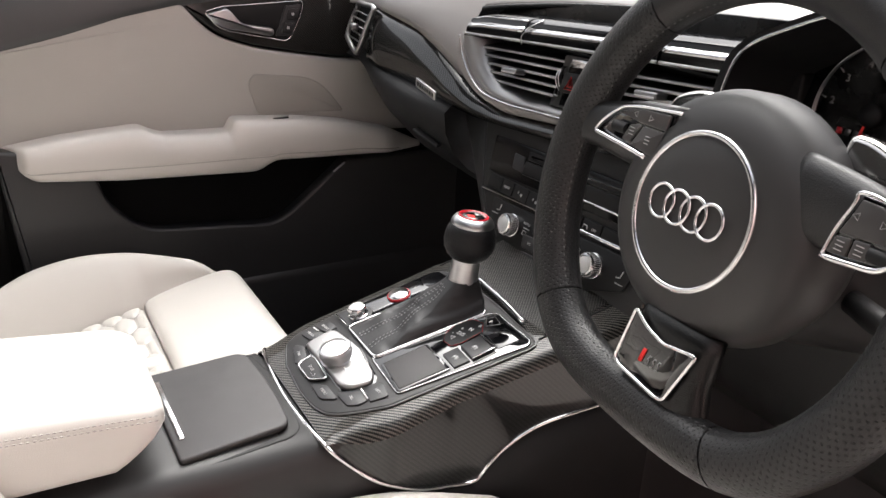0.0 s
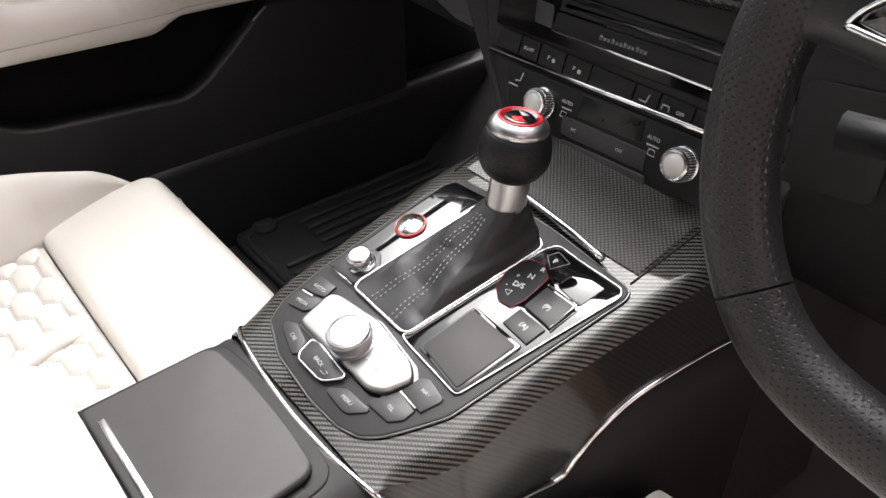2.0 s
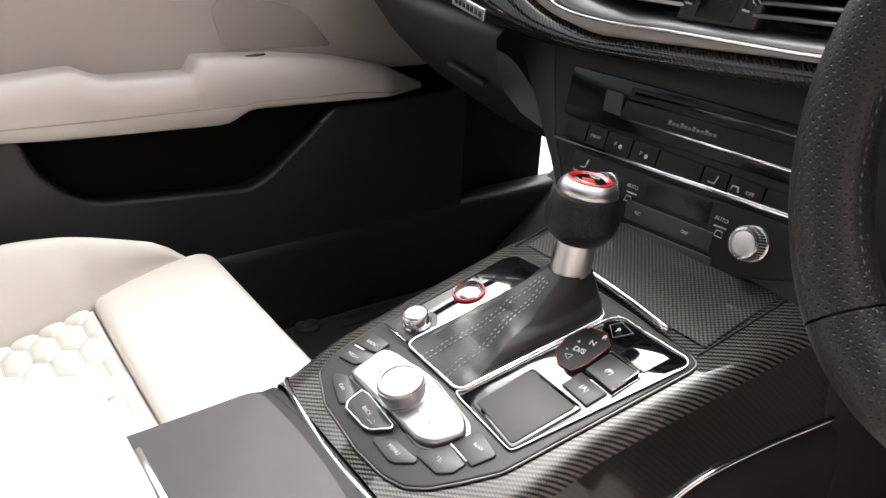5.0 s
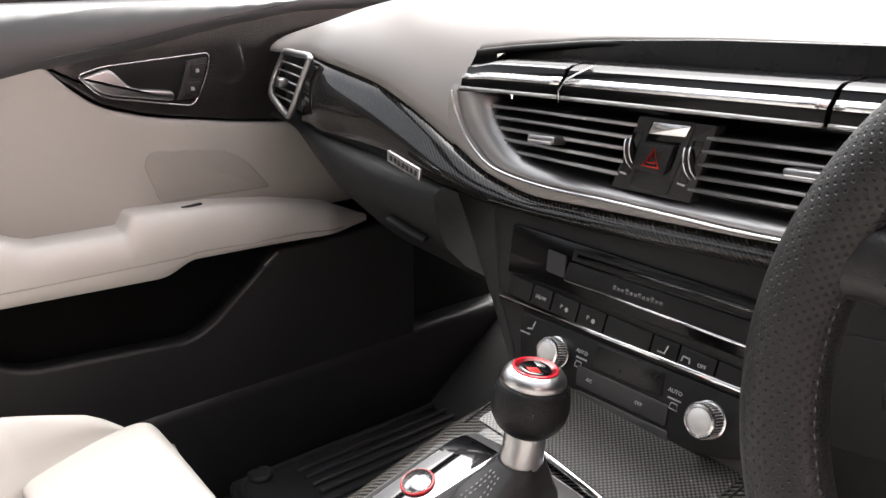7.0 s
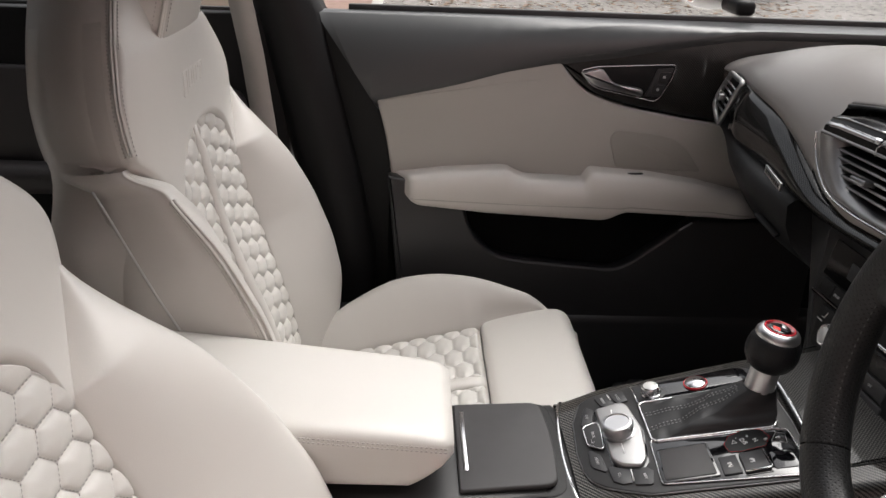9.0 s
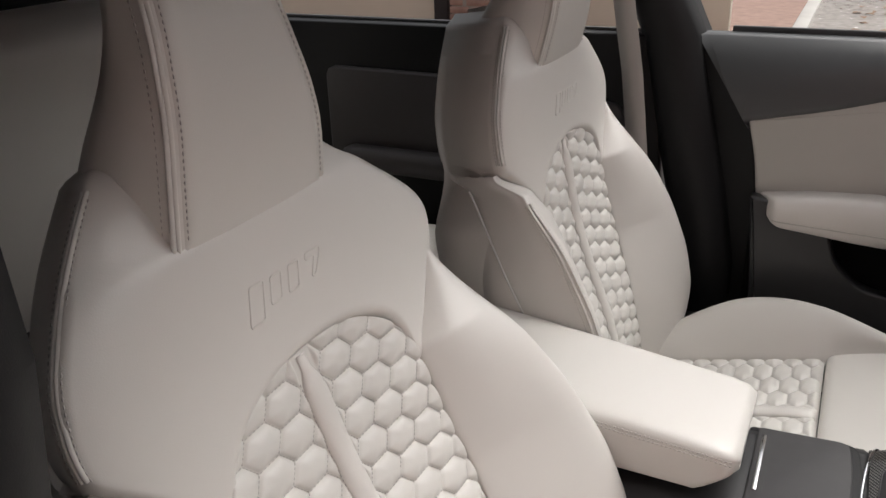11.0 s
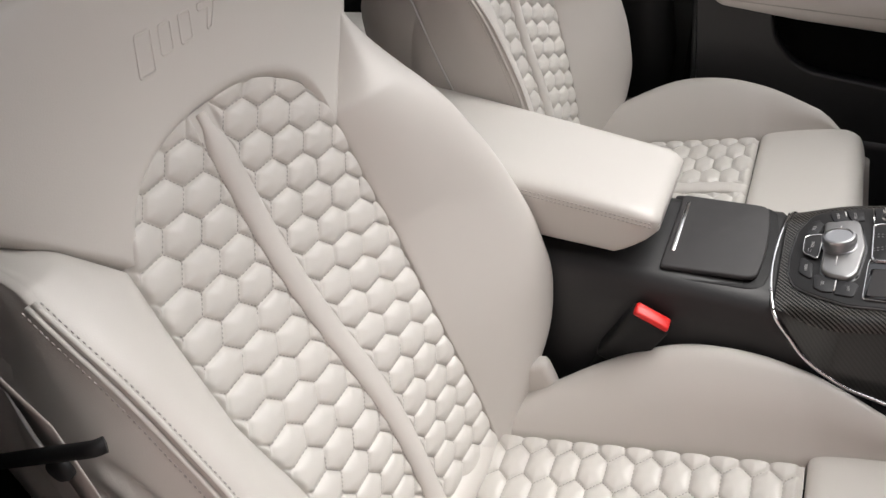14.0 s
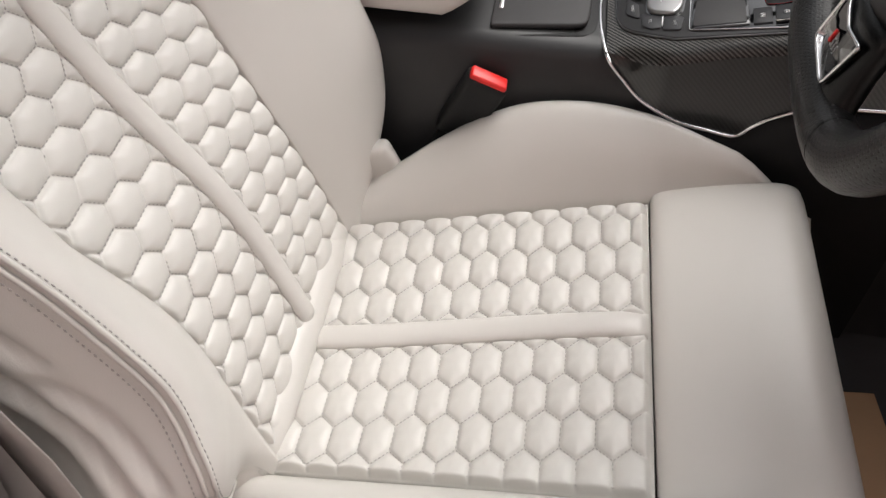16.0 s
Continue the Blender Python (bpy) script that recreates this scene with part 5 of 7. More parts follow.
hk = part("hazard_key", plate(rounded([(-0.0238, 0.6745), (-0.0150, 0.6985), (0.0168, 0.7006), (0.0086, 0.6755)], 0.002), 0.006, face(0.0205), 0.0012), M["stack_key"], hz)
sharp(hk, 30)
for s in (1.0, 0.48):
    tri_ = [Vector((-0.0030 + dx * s, 0.0139, 0.6868 + dz * s)) for dx, dz in ((-0.0085, -0.0068), (0.0072, -0.0062), (0.0022, 0.0085))]
    part("hazard_triangle", tube(tri_, 0.0009, n=6, closed=True), M["red"], hk, "red triangle")
for quad in ([(-0.0405, 0.6667), (-0.0289, 0.7037), (-0.0194, 0.7044), (-0.0308, 0.6680)], [(0.0182, 0.6702), (0.0290, 0.7065), (0.0381, 0.7065), (0.0270, 0.6712)]):
    x, z = sum(p[0] for p in quad) / 4, sum(p[1] for p in quad) / 4
    part("wheel_slot", plate(rounded(quad, 0.001), 0.0010, face(0.0224), 0.0003), M["lid_black"], hz)
    wm = Matrix.Translation((x, 0.033, z)) @ pose(0, 0, 0, 0, 74, 0)
    tw = part("thumb_wheel", lathe([(0.0155, -0.0034), (0.0165, -0.0030), (0.0165, 0.0030), (0.0155, 0.0034)], wm, 36), M["black"], hz)
    for o in (-0.0026, 0.0026):
        part("wheel_edge", tube([wm @ Vector((0.0166 * math.cos(a), 0.0166 * math.sin(a), o)) for a in [2 * math.pi * k / 36 for k in range(36)]], 0.0008, n=6, closed=True), M["bright"], tw)
    part("wheel_mark", box((x - 0.0065, 0.0212, z - 0.0185), (0.007, 0.001, 0.0016), 0.0003, (0, 4, 0)), M["print"], hz)

# side vent by the door
sv = part("side_vent_frame", tube(spline([(-0.672, 0.046, 0.7055), (-0.615, 0.034, 0.709), (-0.562, 0.024, 0.7095), (-0.572, 0.020, 0.690), (-0.606, 0.015, 0.634), (-0.622, 0.016, 0.6285), (-0.668, 0.026, 0.636), (-0.708, 0.038, 0.645), (-0.702, 0.044, 0.672), (-0.686, 0.048, 0.695)], 5, closed=True), 0.0046, n=10, closed=True), M["arc"], dash, "satin silver vent surround")
part("vent_back", box((-0.648, 0.060, 0.667), (0.13, 0.02, 0.085), 0.003, (0, 0, -12)), M["black"], dash)
for i in range(5):
    z = 0.643 + 0.0125 * i
    o = 0.008 * (2 - i) / 2
    part("slat", tube([(-0.702 + 0.007 * (i - 2), 0.044, z), (-0.590 + 0.008 * (i - 2), 0.020, z + 0.002)], 0.0024, n=6, flat=0.5), M["satin_dark"], sv)
part("vent_tab", box((-0.645, 0.024, 0.668), (0.018, 0.014, 0.012), 0.003, (0, 0, -12)), M["satin_dark"], sv)
# badge on the carbon: a silver plate with plain dark bars
bg = part("badge", plate(rounded([(-0.345, 0.621), (-0.285, 0.611), (-0.284, 0.624), (-0.344, 0.634)], 0.0015), 0.003, face(-0.0045), 0.0008), M["satin"], dash, "silver badge")
for k in range(7):
    x = -0.339 + 0.0075 * k
    part("badge_bar", plate([(x, 0.6235 - 0.00125 * k * 1.0), (x + 0.005, 0.6225 - 0.00125 * k), (x + 0.005, 0.6285 - 0.00125 * k), (x, 0.6295 - 0.00125 * k)], 0.0006, face(-0.0074), 0), M["panel"], bg)

# lower dash with the glove box
bm = bmesh.new()
rows = []
for i in range(31):
    x = -0.74 + 0.465 * i / 30
    zb = smooth_table(x, carb_bot, 0.02)
    d = smooth_table(x, [(-0.74, 0.05), (-0.62, 0.03), (-0.5, 0.0), (-0.38, -0.010), (-0.27, 0.004), (-0.2, 0.022)], 0.03)
    drop = smooth_table(x, [(-0.74, 0.01), (-0.64, 0.02), (-0.56, 0.05), (-0.46, 0.067), (-0.38, 0.076), (-0.2, 0.075)], 0.03)
    rows.append([(x, d + 0.05, zb + 0.012), (x, d + 0.012, zb + 0.004), (x, d, zb - 0.006), (x, d + 0.004, zb - drop * 0.5), (x, d + 0.018, zb - drop * 0.9), (x, d + 0.045, zb - drop - 0.02), (x, d + 0.12, zb - drop - 0.07), (x, d + 0.3, zb - drop - 0.13)])
grid(bm, rows)
glove = part("glove_box", bm, M["black"], dash)
part("glove_handle", box((-0.325, 0.004, 0.545), (0.06, 0.010, 0.005), 0.002, (12, 14, 12)), M["black"], glove)

# ---- centre stack ----
STK = Matrix.Translation((0, 0.015, 0.49)) @ Matrix(((1, 0, 0, 0), (0, 0.2873, -0.9578, 0), (0, 0.9578, 0.2873, 0), (0, 0, 0, 1)))
KS = 0.9578


def on_stack(pts):
    return [(x, (z - 0.49) / KS) for x, z in pts]


def stack_m(lift=0.0):
    return STK @ Matrix.Translation((0, 0, lift))


def stack_at(x, z, lift=0.0, turn=0):
    return STK @ Matrix.Translation((x, (z - 0.49) / KS, lift)) @ pose(0, 0, 0, 0, 0, turn)


stack = empty("centre_stack", "black centre stack with media unit, key row and climate panel", "control panel")
so = [(-0.130, 0.425), (-0.150, 0.465), (-0.184, 0.502), (-0.205, 0.545), (-0.232, 0.60), (0.215, 0.625), (0.175, 0.53), (0.158, 0.46), (0.152, 0.425)]
part("stack_body", plate(on_stack(so), 0.06, stack_m(-0.062), 0.004), M["stack_panel"], stack)
part("stack_cheek", plate(on_stack([(-0.318, 0.61), (-0.281, 0.576), (-0.245, 0.542), (-0.217, 0.513), (-0.188, 0.484), (-0.162, 0.455), (-0.142, 0.425), (-0.131, 0.425), (-0.151, 0.465), (-0.185, 0.502), (-0.206, 0.545), (-0.236, 0.61)]), 0.04, stack_m(-0.045), 0.005, 3), M["stack_panel"], stack)
mu = part("media_unit", plate(on_stack(rounded([(-0.180, 0.533), (-0.187, 0.580), (0.176, 0.590), (0.166, 0.545)], 0.003)), 0.003, stack_m(-0.001), 0.001), M["lid_black"], stack)
part("card_slot_cover", plate(on_stack(rounded([(-0.128, 0.548), (-0.132, 0.568), (-0.108, 0.568), (-0.104, 0.548)], 0.002)), 0.0015, stack_m(0.002), 0.0005), M["button"], mu)
part("slot", plate(on_stack([(-0.100, 0.566), (-0.101, 0.577), (0.128, 0.586), (0.126, 0.575)]), 0.0035, stack_m(0.0005), 0.001), M["black"], mu)
part("slot_mouth", plate(on_stack([(-0.094, 0.570), (-0.094, 0.5735), (0.12, 0.5825), (0.12, 0.579)]), 0.0006, stack_m(0.0040), 0), M["gloss"], mu)
part("media_front", plate(on_stack(rounded([(-0.103, 0.546), (-0.102, 0.564), (0.128, 0.573), (0.126, 0.552)], 0.002)), 0.004, stack_m(0.001), 0.001), M["stack_key"], mu)
part("media_line", tube([stack_at(-0.100, 0.5475, 0.006) @ Vector((0, 0, 0)), stack_at(0.110, 0.5535, 0.006) @ Vector((0, 0, 0))], 0.0016, n=6), M["chrome"], mu)
for k in range(12):
    part("printed_bar", plate([(0, 0), (0.0035, 0), (0.0035, 0.003 if k % 3 else 0.0045), (0, 0.003 if k % 3 else 0.0045)], 0.0002, stack_at(-0.045 + 0.0046 * k, 0.5555 + 0.0002 * k, 0.0052), 0), M["satin_dark"], mu)
text_mesh("lettering", "OPEN", 0.006, stack_at(0.150, 0.582, 0.0022), M["print"], mu)
keys = [(-0.172, -0.140), (-0.138, -0.113), (-0.111, -0.079), (-0.077, -0.046), (-0.044, 0.006), (0.008, 0.034), (0.036, 0.070), (0.072, 0.106), (0.108, 0.150)]
for n_, (xa, xb) in enumerate(keys):
    za, zb_ = 0.513 + 0.0575 * (xa + 0.172) * 0.2, 0.531 + 0.0575 * (xa + 0.172) * 0.2
    kk = part("key", plate(on_stack(rounded([(xa, za), (xa, zb_), (xb, zb_ + 0.0004), (xb, za + 0.0004)], 0.001)), 0.0038, stack_m(-0.0012), 0.0004), M["stack_key"], stack)
    cx_, cz_ = (xa + xb) / 2, (za + zb_) / 2
    if n_ == 1:
        text_mesh("symbol", "(A)OFF", 0.0046, stack_at(cx_, cz_, 0.0036), M["print"], kk)
    elif n_ in (2, 3):
        text_mesh("symbol", "P", 0.0058, stack_at(cx_ - 0.003, cz_, 0.0036), M["print"], kk)
        part("symbol_dot", lathe([(0.0012, 0), (0.0022, 0), (0.0022, 0.0003), (0.0012, 0.0003)], stack_at(cx_ + 0.004, cz_ - 0.001, 0.0035), 12), M["print"], kk)
    elif n_ == 5:
        part("symbol_seat", tube([stack_at(cx_ + a, cz_ + b, 0.0043) @ Vector((0, 0, 0)) for a, b in ((0.004, 0.005), (0.002, -0.002), (-0.005, -0.002))], 0.0008, n=5), M["print"], kk)
    elif n_ == 6:
        text_mesh("symbol", "OFF", 0.0048, stack_at(cx_ + 0.006, cz_, 0.0036), M["print"], kk)
        part("symbol_car", tube([stack_at(cx_ - 0.009 + a, cz_ + b, 0.0043) @ Vector((0, 0, 0)) for a, b in ((-0.004, -0.002), (-0.003, 0.002), (0.003, 0.002), (0.004, -0.002))], 0.0008, n=5), M["print"], kk)
part("stack_line", tube([stack_at(-0.180, 0.5075, 0.002) @ Vector((0, 0, 0)), stack_at(0.160, 0.5225, 0.002) @ Vector((0, 0, 0))], 0.0027, n=8), M["chrome"], stack)
cl = part("climate_panel", plate(on_stack(rounded([(-0.132, 0.455), (-0.150, 0.503), (0.142, 0.515), (0.132, 0.478), (0.060, 0.452), (-0.060, 0.440)], [0.006] * 6)), 0.003, stack_m(-0.001), 0.001), M["stack_key"], stack)
part("climate_display", plate(on_stack(rounded([(-0.045, 0.484), (-0.047, 0.505), (0.027, 0.508), (0.030, 0.488)], 0.002)), 0.0022, stack_m(0.001), 0.0005), M["screen"], cl)
part("climate_keys", plate(on_stack(rounded([(-0.058, 0.463), (-0.062, 0.480), (0.040, 0.484), (0.042, 0.467)], 0.002)), 0.003, stack_m(0.001), 0.001), M["button"], cl)
part("climate_keys", plate(on_stack(rounded([(-0.062, 0.446), (-0.056, 0.459), (0.046, 0.464), (0.050, 0.452)], 0.003)), 0.003, stack_m(0.001), 0.001), M["button"], cl)
for word, x, z, s in (("AUTO", -0.060, 0.4925, 0.0050), ("AUTO", 0.043, 0.497, 0.0050), ("A/C", -0.044, 0.472, 0.0045), ("OFF", 0.012, 0.474, 0.0045)):
    text_mesh("lettering", word, s, stack_at(x, z, 0.0042), M["print"], cl)
for x, z in ((-0.060, 0.4865), (0.043, 0.4905), (0.124, 0.484), (-0.135, 0.485)):
    part("light_bar", plate([(-0.0065, -0.0007), (0.0065, -0.0007), (0.0065, 0.0007), (-0.0065, 0.0007)], 0.0005, stack_at(x, z, 0.0022, 2), 0), M["print"], cl)
for x, z in ((-0.128, 0.493), (0.122, 0.493)):
    part("symbol_seat", tube([stack_at(x + a, z + b, 0.0026) @ Vector((0, 0, 0)) for a, b in ((0.003, 0.006), (0.001, -0.002), (-0.005, -0.003))], 0.0008, n=5), M["print"], cl)
for x, z in ((-0.062, 0.480), (0.044, 0.4845)):
    part("symbol_screen", tube([stack_at(x + a, z + b, 0.0026) @ Vector((0, 0, 0)) for a, b in ((-0.004, -0.002), (-0.003, 0.003), (0.003, 0.003), (0.004, -0.002))], 0.0006, n=5, closed=True), M["print"], cl)
for x, z in ((-0.088, 0.482), (0.079, 0.489)):
    tk = sharp(part("temperature_knob", lathe([(0, 0), (0.0155, 0), (0.0155, 0.004), (0.0142, 0.0045), (0.0142, 0.016), (0.0132, 0.018), (0.0112, 0.0185), (0.0108, 0.0172), (0, 0.0168)], stack_at(x, z, 0.002), 36), M["bright"], cl, "knurled silver knob"), 40)
    part("knob_face", lathe([(0.0106, 0.0), (0.0100, 0.0010), (0, 0.0014)], stack_at(x, z, 0.0190), 32), M["knob_face"], tk)
    for k in range(36):
        a = 2 * math.pi * k / 36
        part("knurl", tube([stack_at(x, z, 0.008) @ Vector((0.0143 * math.cos(a), 0.0143 * math.sin(a), 0)), stack_at(x, z, 0.0175) @ Vector((0.0143 * math.cos(a), 0.0143 * math.sin(a), 0))], 0.0005, n=4), M["satin"], tk)

# ---- driver's side of the dash ----
bm = bmesh.new()
rows = []
for i in range(21):
    x = 0.16 + 0.58 * i / 20
    rows.append([(x, 0.05, 0.66), (x, 0.02, 0.64), (x, 0.012, 0.60), (x, 0.020, 0.52), (x, 0.04, 0.44), (x, 0.09, 0.38), (x, 0.2, 0.34), (x, 0.35, 0.3)])
grid(bm, rows)
part("knee_panel", bm, M["black"], dash)
part("lamp_switch_recess", plate(rounded([(0.165, 0.515), (0.165, 0.60), (0.235, 0.61), (0.235, 0.525)], 0.012), 0.002, face(0.0125), 0.001), M["black"], dash)
# instrument binnacle
cluster = empty("instrument_cluster", "instrument cluster with chrome-ringed dial and red needle under a hood", "instrument cluster")
cl_c = Vector((0.39, 0.07, 0.735))
part("cluster_housing", box((0.40, 0.115, 0.735), (0.36, 0.02, 0.15), 0.02, (-20, 0, 0)), M["gloss"], cluster)
hood = spline([(0.232, 0.0, 0.665), (0.234, 0.005, 0.716), (0.244, 0.012, 0.762), (0.283, 0.02, 0.788), (0.36, 0.03, 0.818), (0.42, 0.03, 0.822), (0.50, 0.025, 0.800), (0.57, 0.012, 0.74), (0.575, 0.005, 0.67)], 6)
bm = bmesh.new()
grid(bm, [[p + Vector((0, -0.004, 0)), p + Vector((0, 0.02, -0.012)), p + Vector((0, 0.10, -0.03))] for p in hood])
part("hood_inner", bm, M["black"], cluster)
bm = bmesh.new()
cc = Vector((0.405, 0.2, 0.74))
grid(bm, [[p + Vector((0, -0.004, 0)), p + (p - cc).normalized() * 0.012 + Vector((0, 0.0, 0)), p + Vector((0, 0.10, 0.02)) + (p - cc).normalized() * 0.01, p + Vector((0, 0.26, -0.02))] for p in hood])
part("hood_outer", bm, M["black"], cluster)
part("hood_chrome", tube([p + Vector((0, -0.006, 0)) for p in hood], 0.0018, n=8), M["chrome"], cluster)
DL = Matrix.Translation((0.338, 0.092, 0.711)) @ pose(0, 0, 0, 86, 0, 0)
dial = part("dial", lathe([(0.0690, 0), (0.0712, 0), (0.0712, 0.004), (0.0704, 0.005), (0.0696, 0.004), (0.0690, 0.001)], DL, 64), M["satin"], cluster, "chrome-ringed dial")
part("dial_face", lathe([(0, 0.0012), (0.0695, 0.0012)], DL, 40), M["screen"], dial)
for k in range(1, 9):
    a = radians(168 - 25.5 * (k - 2))
    text_mesh("dial_number", str(k), 0.0095, DL @ Matrix.Translation((0.0545 * math.cos(a), 0.0545 * math.sin(a), 0.0026)), M["print"], dial)
    part("dial_tick", box((0, 0, 0), (0.006, 0.0012, 0.0006), 0), M["print"], dial).matrix_local = DL @ Matrix.Translation((0.0645 * math.cos(a), 0.0645 * math.sin(a), 0.0026)) @ pose(0, 0, 0, 0, 0, math.degrees(a))
b = box((0, 0, 0), (0.0028, 0.050, 0.0015), 0.0004)
b.transform(DL @ pose(-0.012, 0.006, 0.006, 0, 0, 168) @ Matrix.Translation((0, 0.018, 0)))
part("needle", b, M["red"], dial, "red needle")
part("needle_hub", lathe([(0, 0.007), (0.010, 0.007), (0.011, 0.003), (0.011, 0.001)], DL @ Matrix.Translation((-0.012, 0.006, 0)), 24), M["black"], dial)
for k in range(4):
    part("dial_mark", plate([(0, 0), (0.006, 0), (0.007, 0.006), (0.001, 0.006)], 0.0004, DL @ Matrix.Translation((-0.042 + 0.0085 * k, -0.016, 0.003)), 0), M["red_dull"] if k == 0 else M["satin_dark"], dial)

# ---- steering wheel ----
wheel = empty("steering_wheel", "black perforated leather flat-bottomed steering wheel with silver trim", "steering wheel")
WC = Vector((0.390, -0.168, 0.680))
TW = 0.238
WM = Matrix.Translation(WC) @ pose(0, 0, 0, 0, 0, -4) @ Matrix(((1, 0, 0, 0), (0, TW, -0.9713, 0), (0, 0.9713, TW, 0), (0, 0, 0, 1))) @ Matrix.Scale(1.06, 4)


def rim_r(a):
    """Radius of the rim's middle at angle a; flattened at the bottom."""
    r, s = 0.158, -math.sin(a)
    flat = 0.138 / max(0.3, s)
    return (r ** -14 + (flat ** -14 if s > 0.3 else 0)) ** (-1 / 14)


def rim_ring(a0, a1, n, r_extra=0.0):
    bm = bmesh.new()
    uv = bm.loops.layers.uv.new("UVMap")
    rows = []
    for i in range(n + 1):
        a = a0 + (a1 - a0) * i / n
        r = (rim_r(a - 0.06) + rim_r(a) + rim_r(a + 0.06)) / 3
        grip = 0.0188 + r_extra
        d = Vector((math.cos(a), math.sin(a), 0))
        row = []
        for j in range(20):
            q = 2 * math.pi * j / 20
            row.append(WM @ (d * (r + 1.05 * grip * math.cos(q)) + Vector((0, 0, 0.95 * grip * math.sin(q)))))
        rows.append(row)
    vs = grid(bm, rows, close_u=True)
    bm.verts.index_update()
    where = {}
    for i, row in enumerate(vs):
        for j, v in enumerate(row):
            where[v] = (i, j)
    for f in bm.faces:
        js = [where[l.vert][1] for l in f.loops]
        for l in f.loops:
            i, j = where[l.vert]
            if j == 0 and max(js) > 10:
                j = 20
            l[uv].uv = ((a1 - a0) * 0.157 * i / n, 0.110 * j / 20)
    return bm


seams = [radians(d) for d in (52, 128, 222, 300, 412)]
for n_, (a, b_) in enumerate(zip(seams, seams[1:])):
    perf = n_ != 0
    part("rim_section", rim_ring(a + 0.004, b_ - 0.004, max(8, int((b_ - a) / 0.035))), M["rim_perf"] if perf else M["rim"], wheel)
bm = bmesh.new()
stitches(bm, [WM @ (Vector((math.cos(a), math.sin(a), 0)) * (rim_r(a) - 0.0178) + Vector((0, 0, 0.006))) for a in [2 * math.pi * k / 160 for k in range(161)]], length=0.004, gap=0.0022, r=0.0011)
tagged(part("rim_stitching", bm, M["rim_thread"], wheel), kind="stuff")
part("rim_core", tube([WM @ (Vector((math.cos(a), math.sin(a), 0)) * rim_r(a)) for a in [2 * math.pi * k / 90 for k in range(90)]], 0.0155, n=10, closed=True, up=WM.to_3x3() @ Vector((0, 0, 1))), M["black"], wheel)
# airbag cover
rows = []
for rr, h in ((0.066, -0.045), (0.082, -0.040), (0.0875, -0.026), (0.0865, -0.010), (0.081, 0.003), (0.070, 0.0115), (0.055, 0.0148), (0.0505, 0.015), (0.048, 0.0165), (0.03, 0.0185), (0.0, 0.019)):
    rows.append([WM @ Vector((rr * 1.03 * math.cos(a), rr * 0.96 * math.sin(a) + 0.003, h)) for a in [2 * math.pi * j / 48 for j in range(48)]])
bm = bmesh.new()
grid(bm, rows, close_u=True)
hub = part("airbag_cover", bm, M["airbag"], wheel)
part("hub_ring", tube([WM @ Vector((0.0505 * math.cos(a), 0.0505 * math.sin(a) + 0.003, 0.0158)) for a in [2 * math.pi * j / 64 for j in range(64)]], 0.0024, n=10, closed=True), M["bright"], hub)
for k in range(4):
    part("emblem_ring", tube([WM @ Vector((-0.0225 + 0.015 * k + 0.0112 * math.cos(a), 0.003 + 0.0112 * math.sin(a), 0.0200 + 0.0004 * (k % 2))) for a in [2 * math.pi * j / 28 for j in range(28)]], 0.0013, n=8, closed=True), M["chrome"], hub)
# spokes with their key pods
def leaf(pts, r, name, sp, material, z=0.0140, closed=False):
    return part(name, tube([WM @ Vector((x, y, z)) for x, y in pts], r, n=8, closed=closed), material, sp)


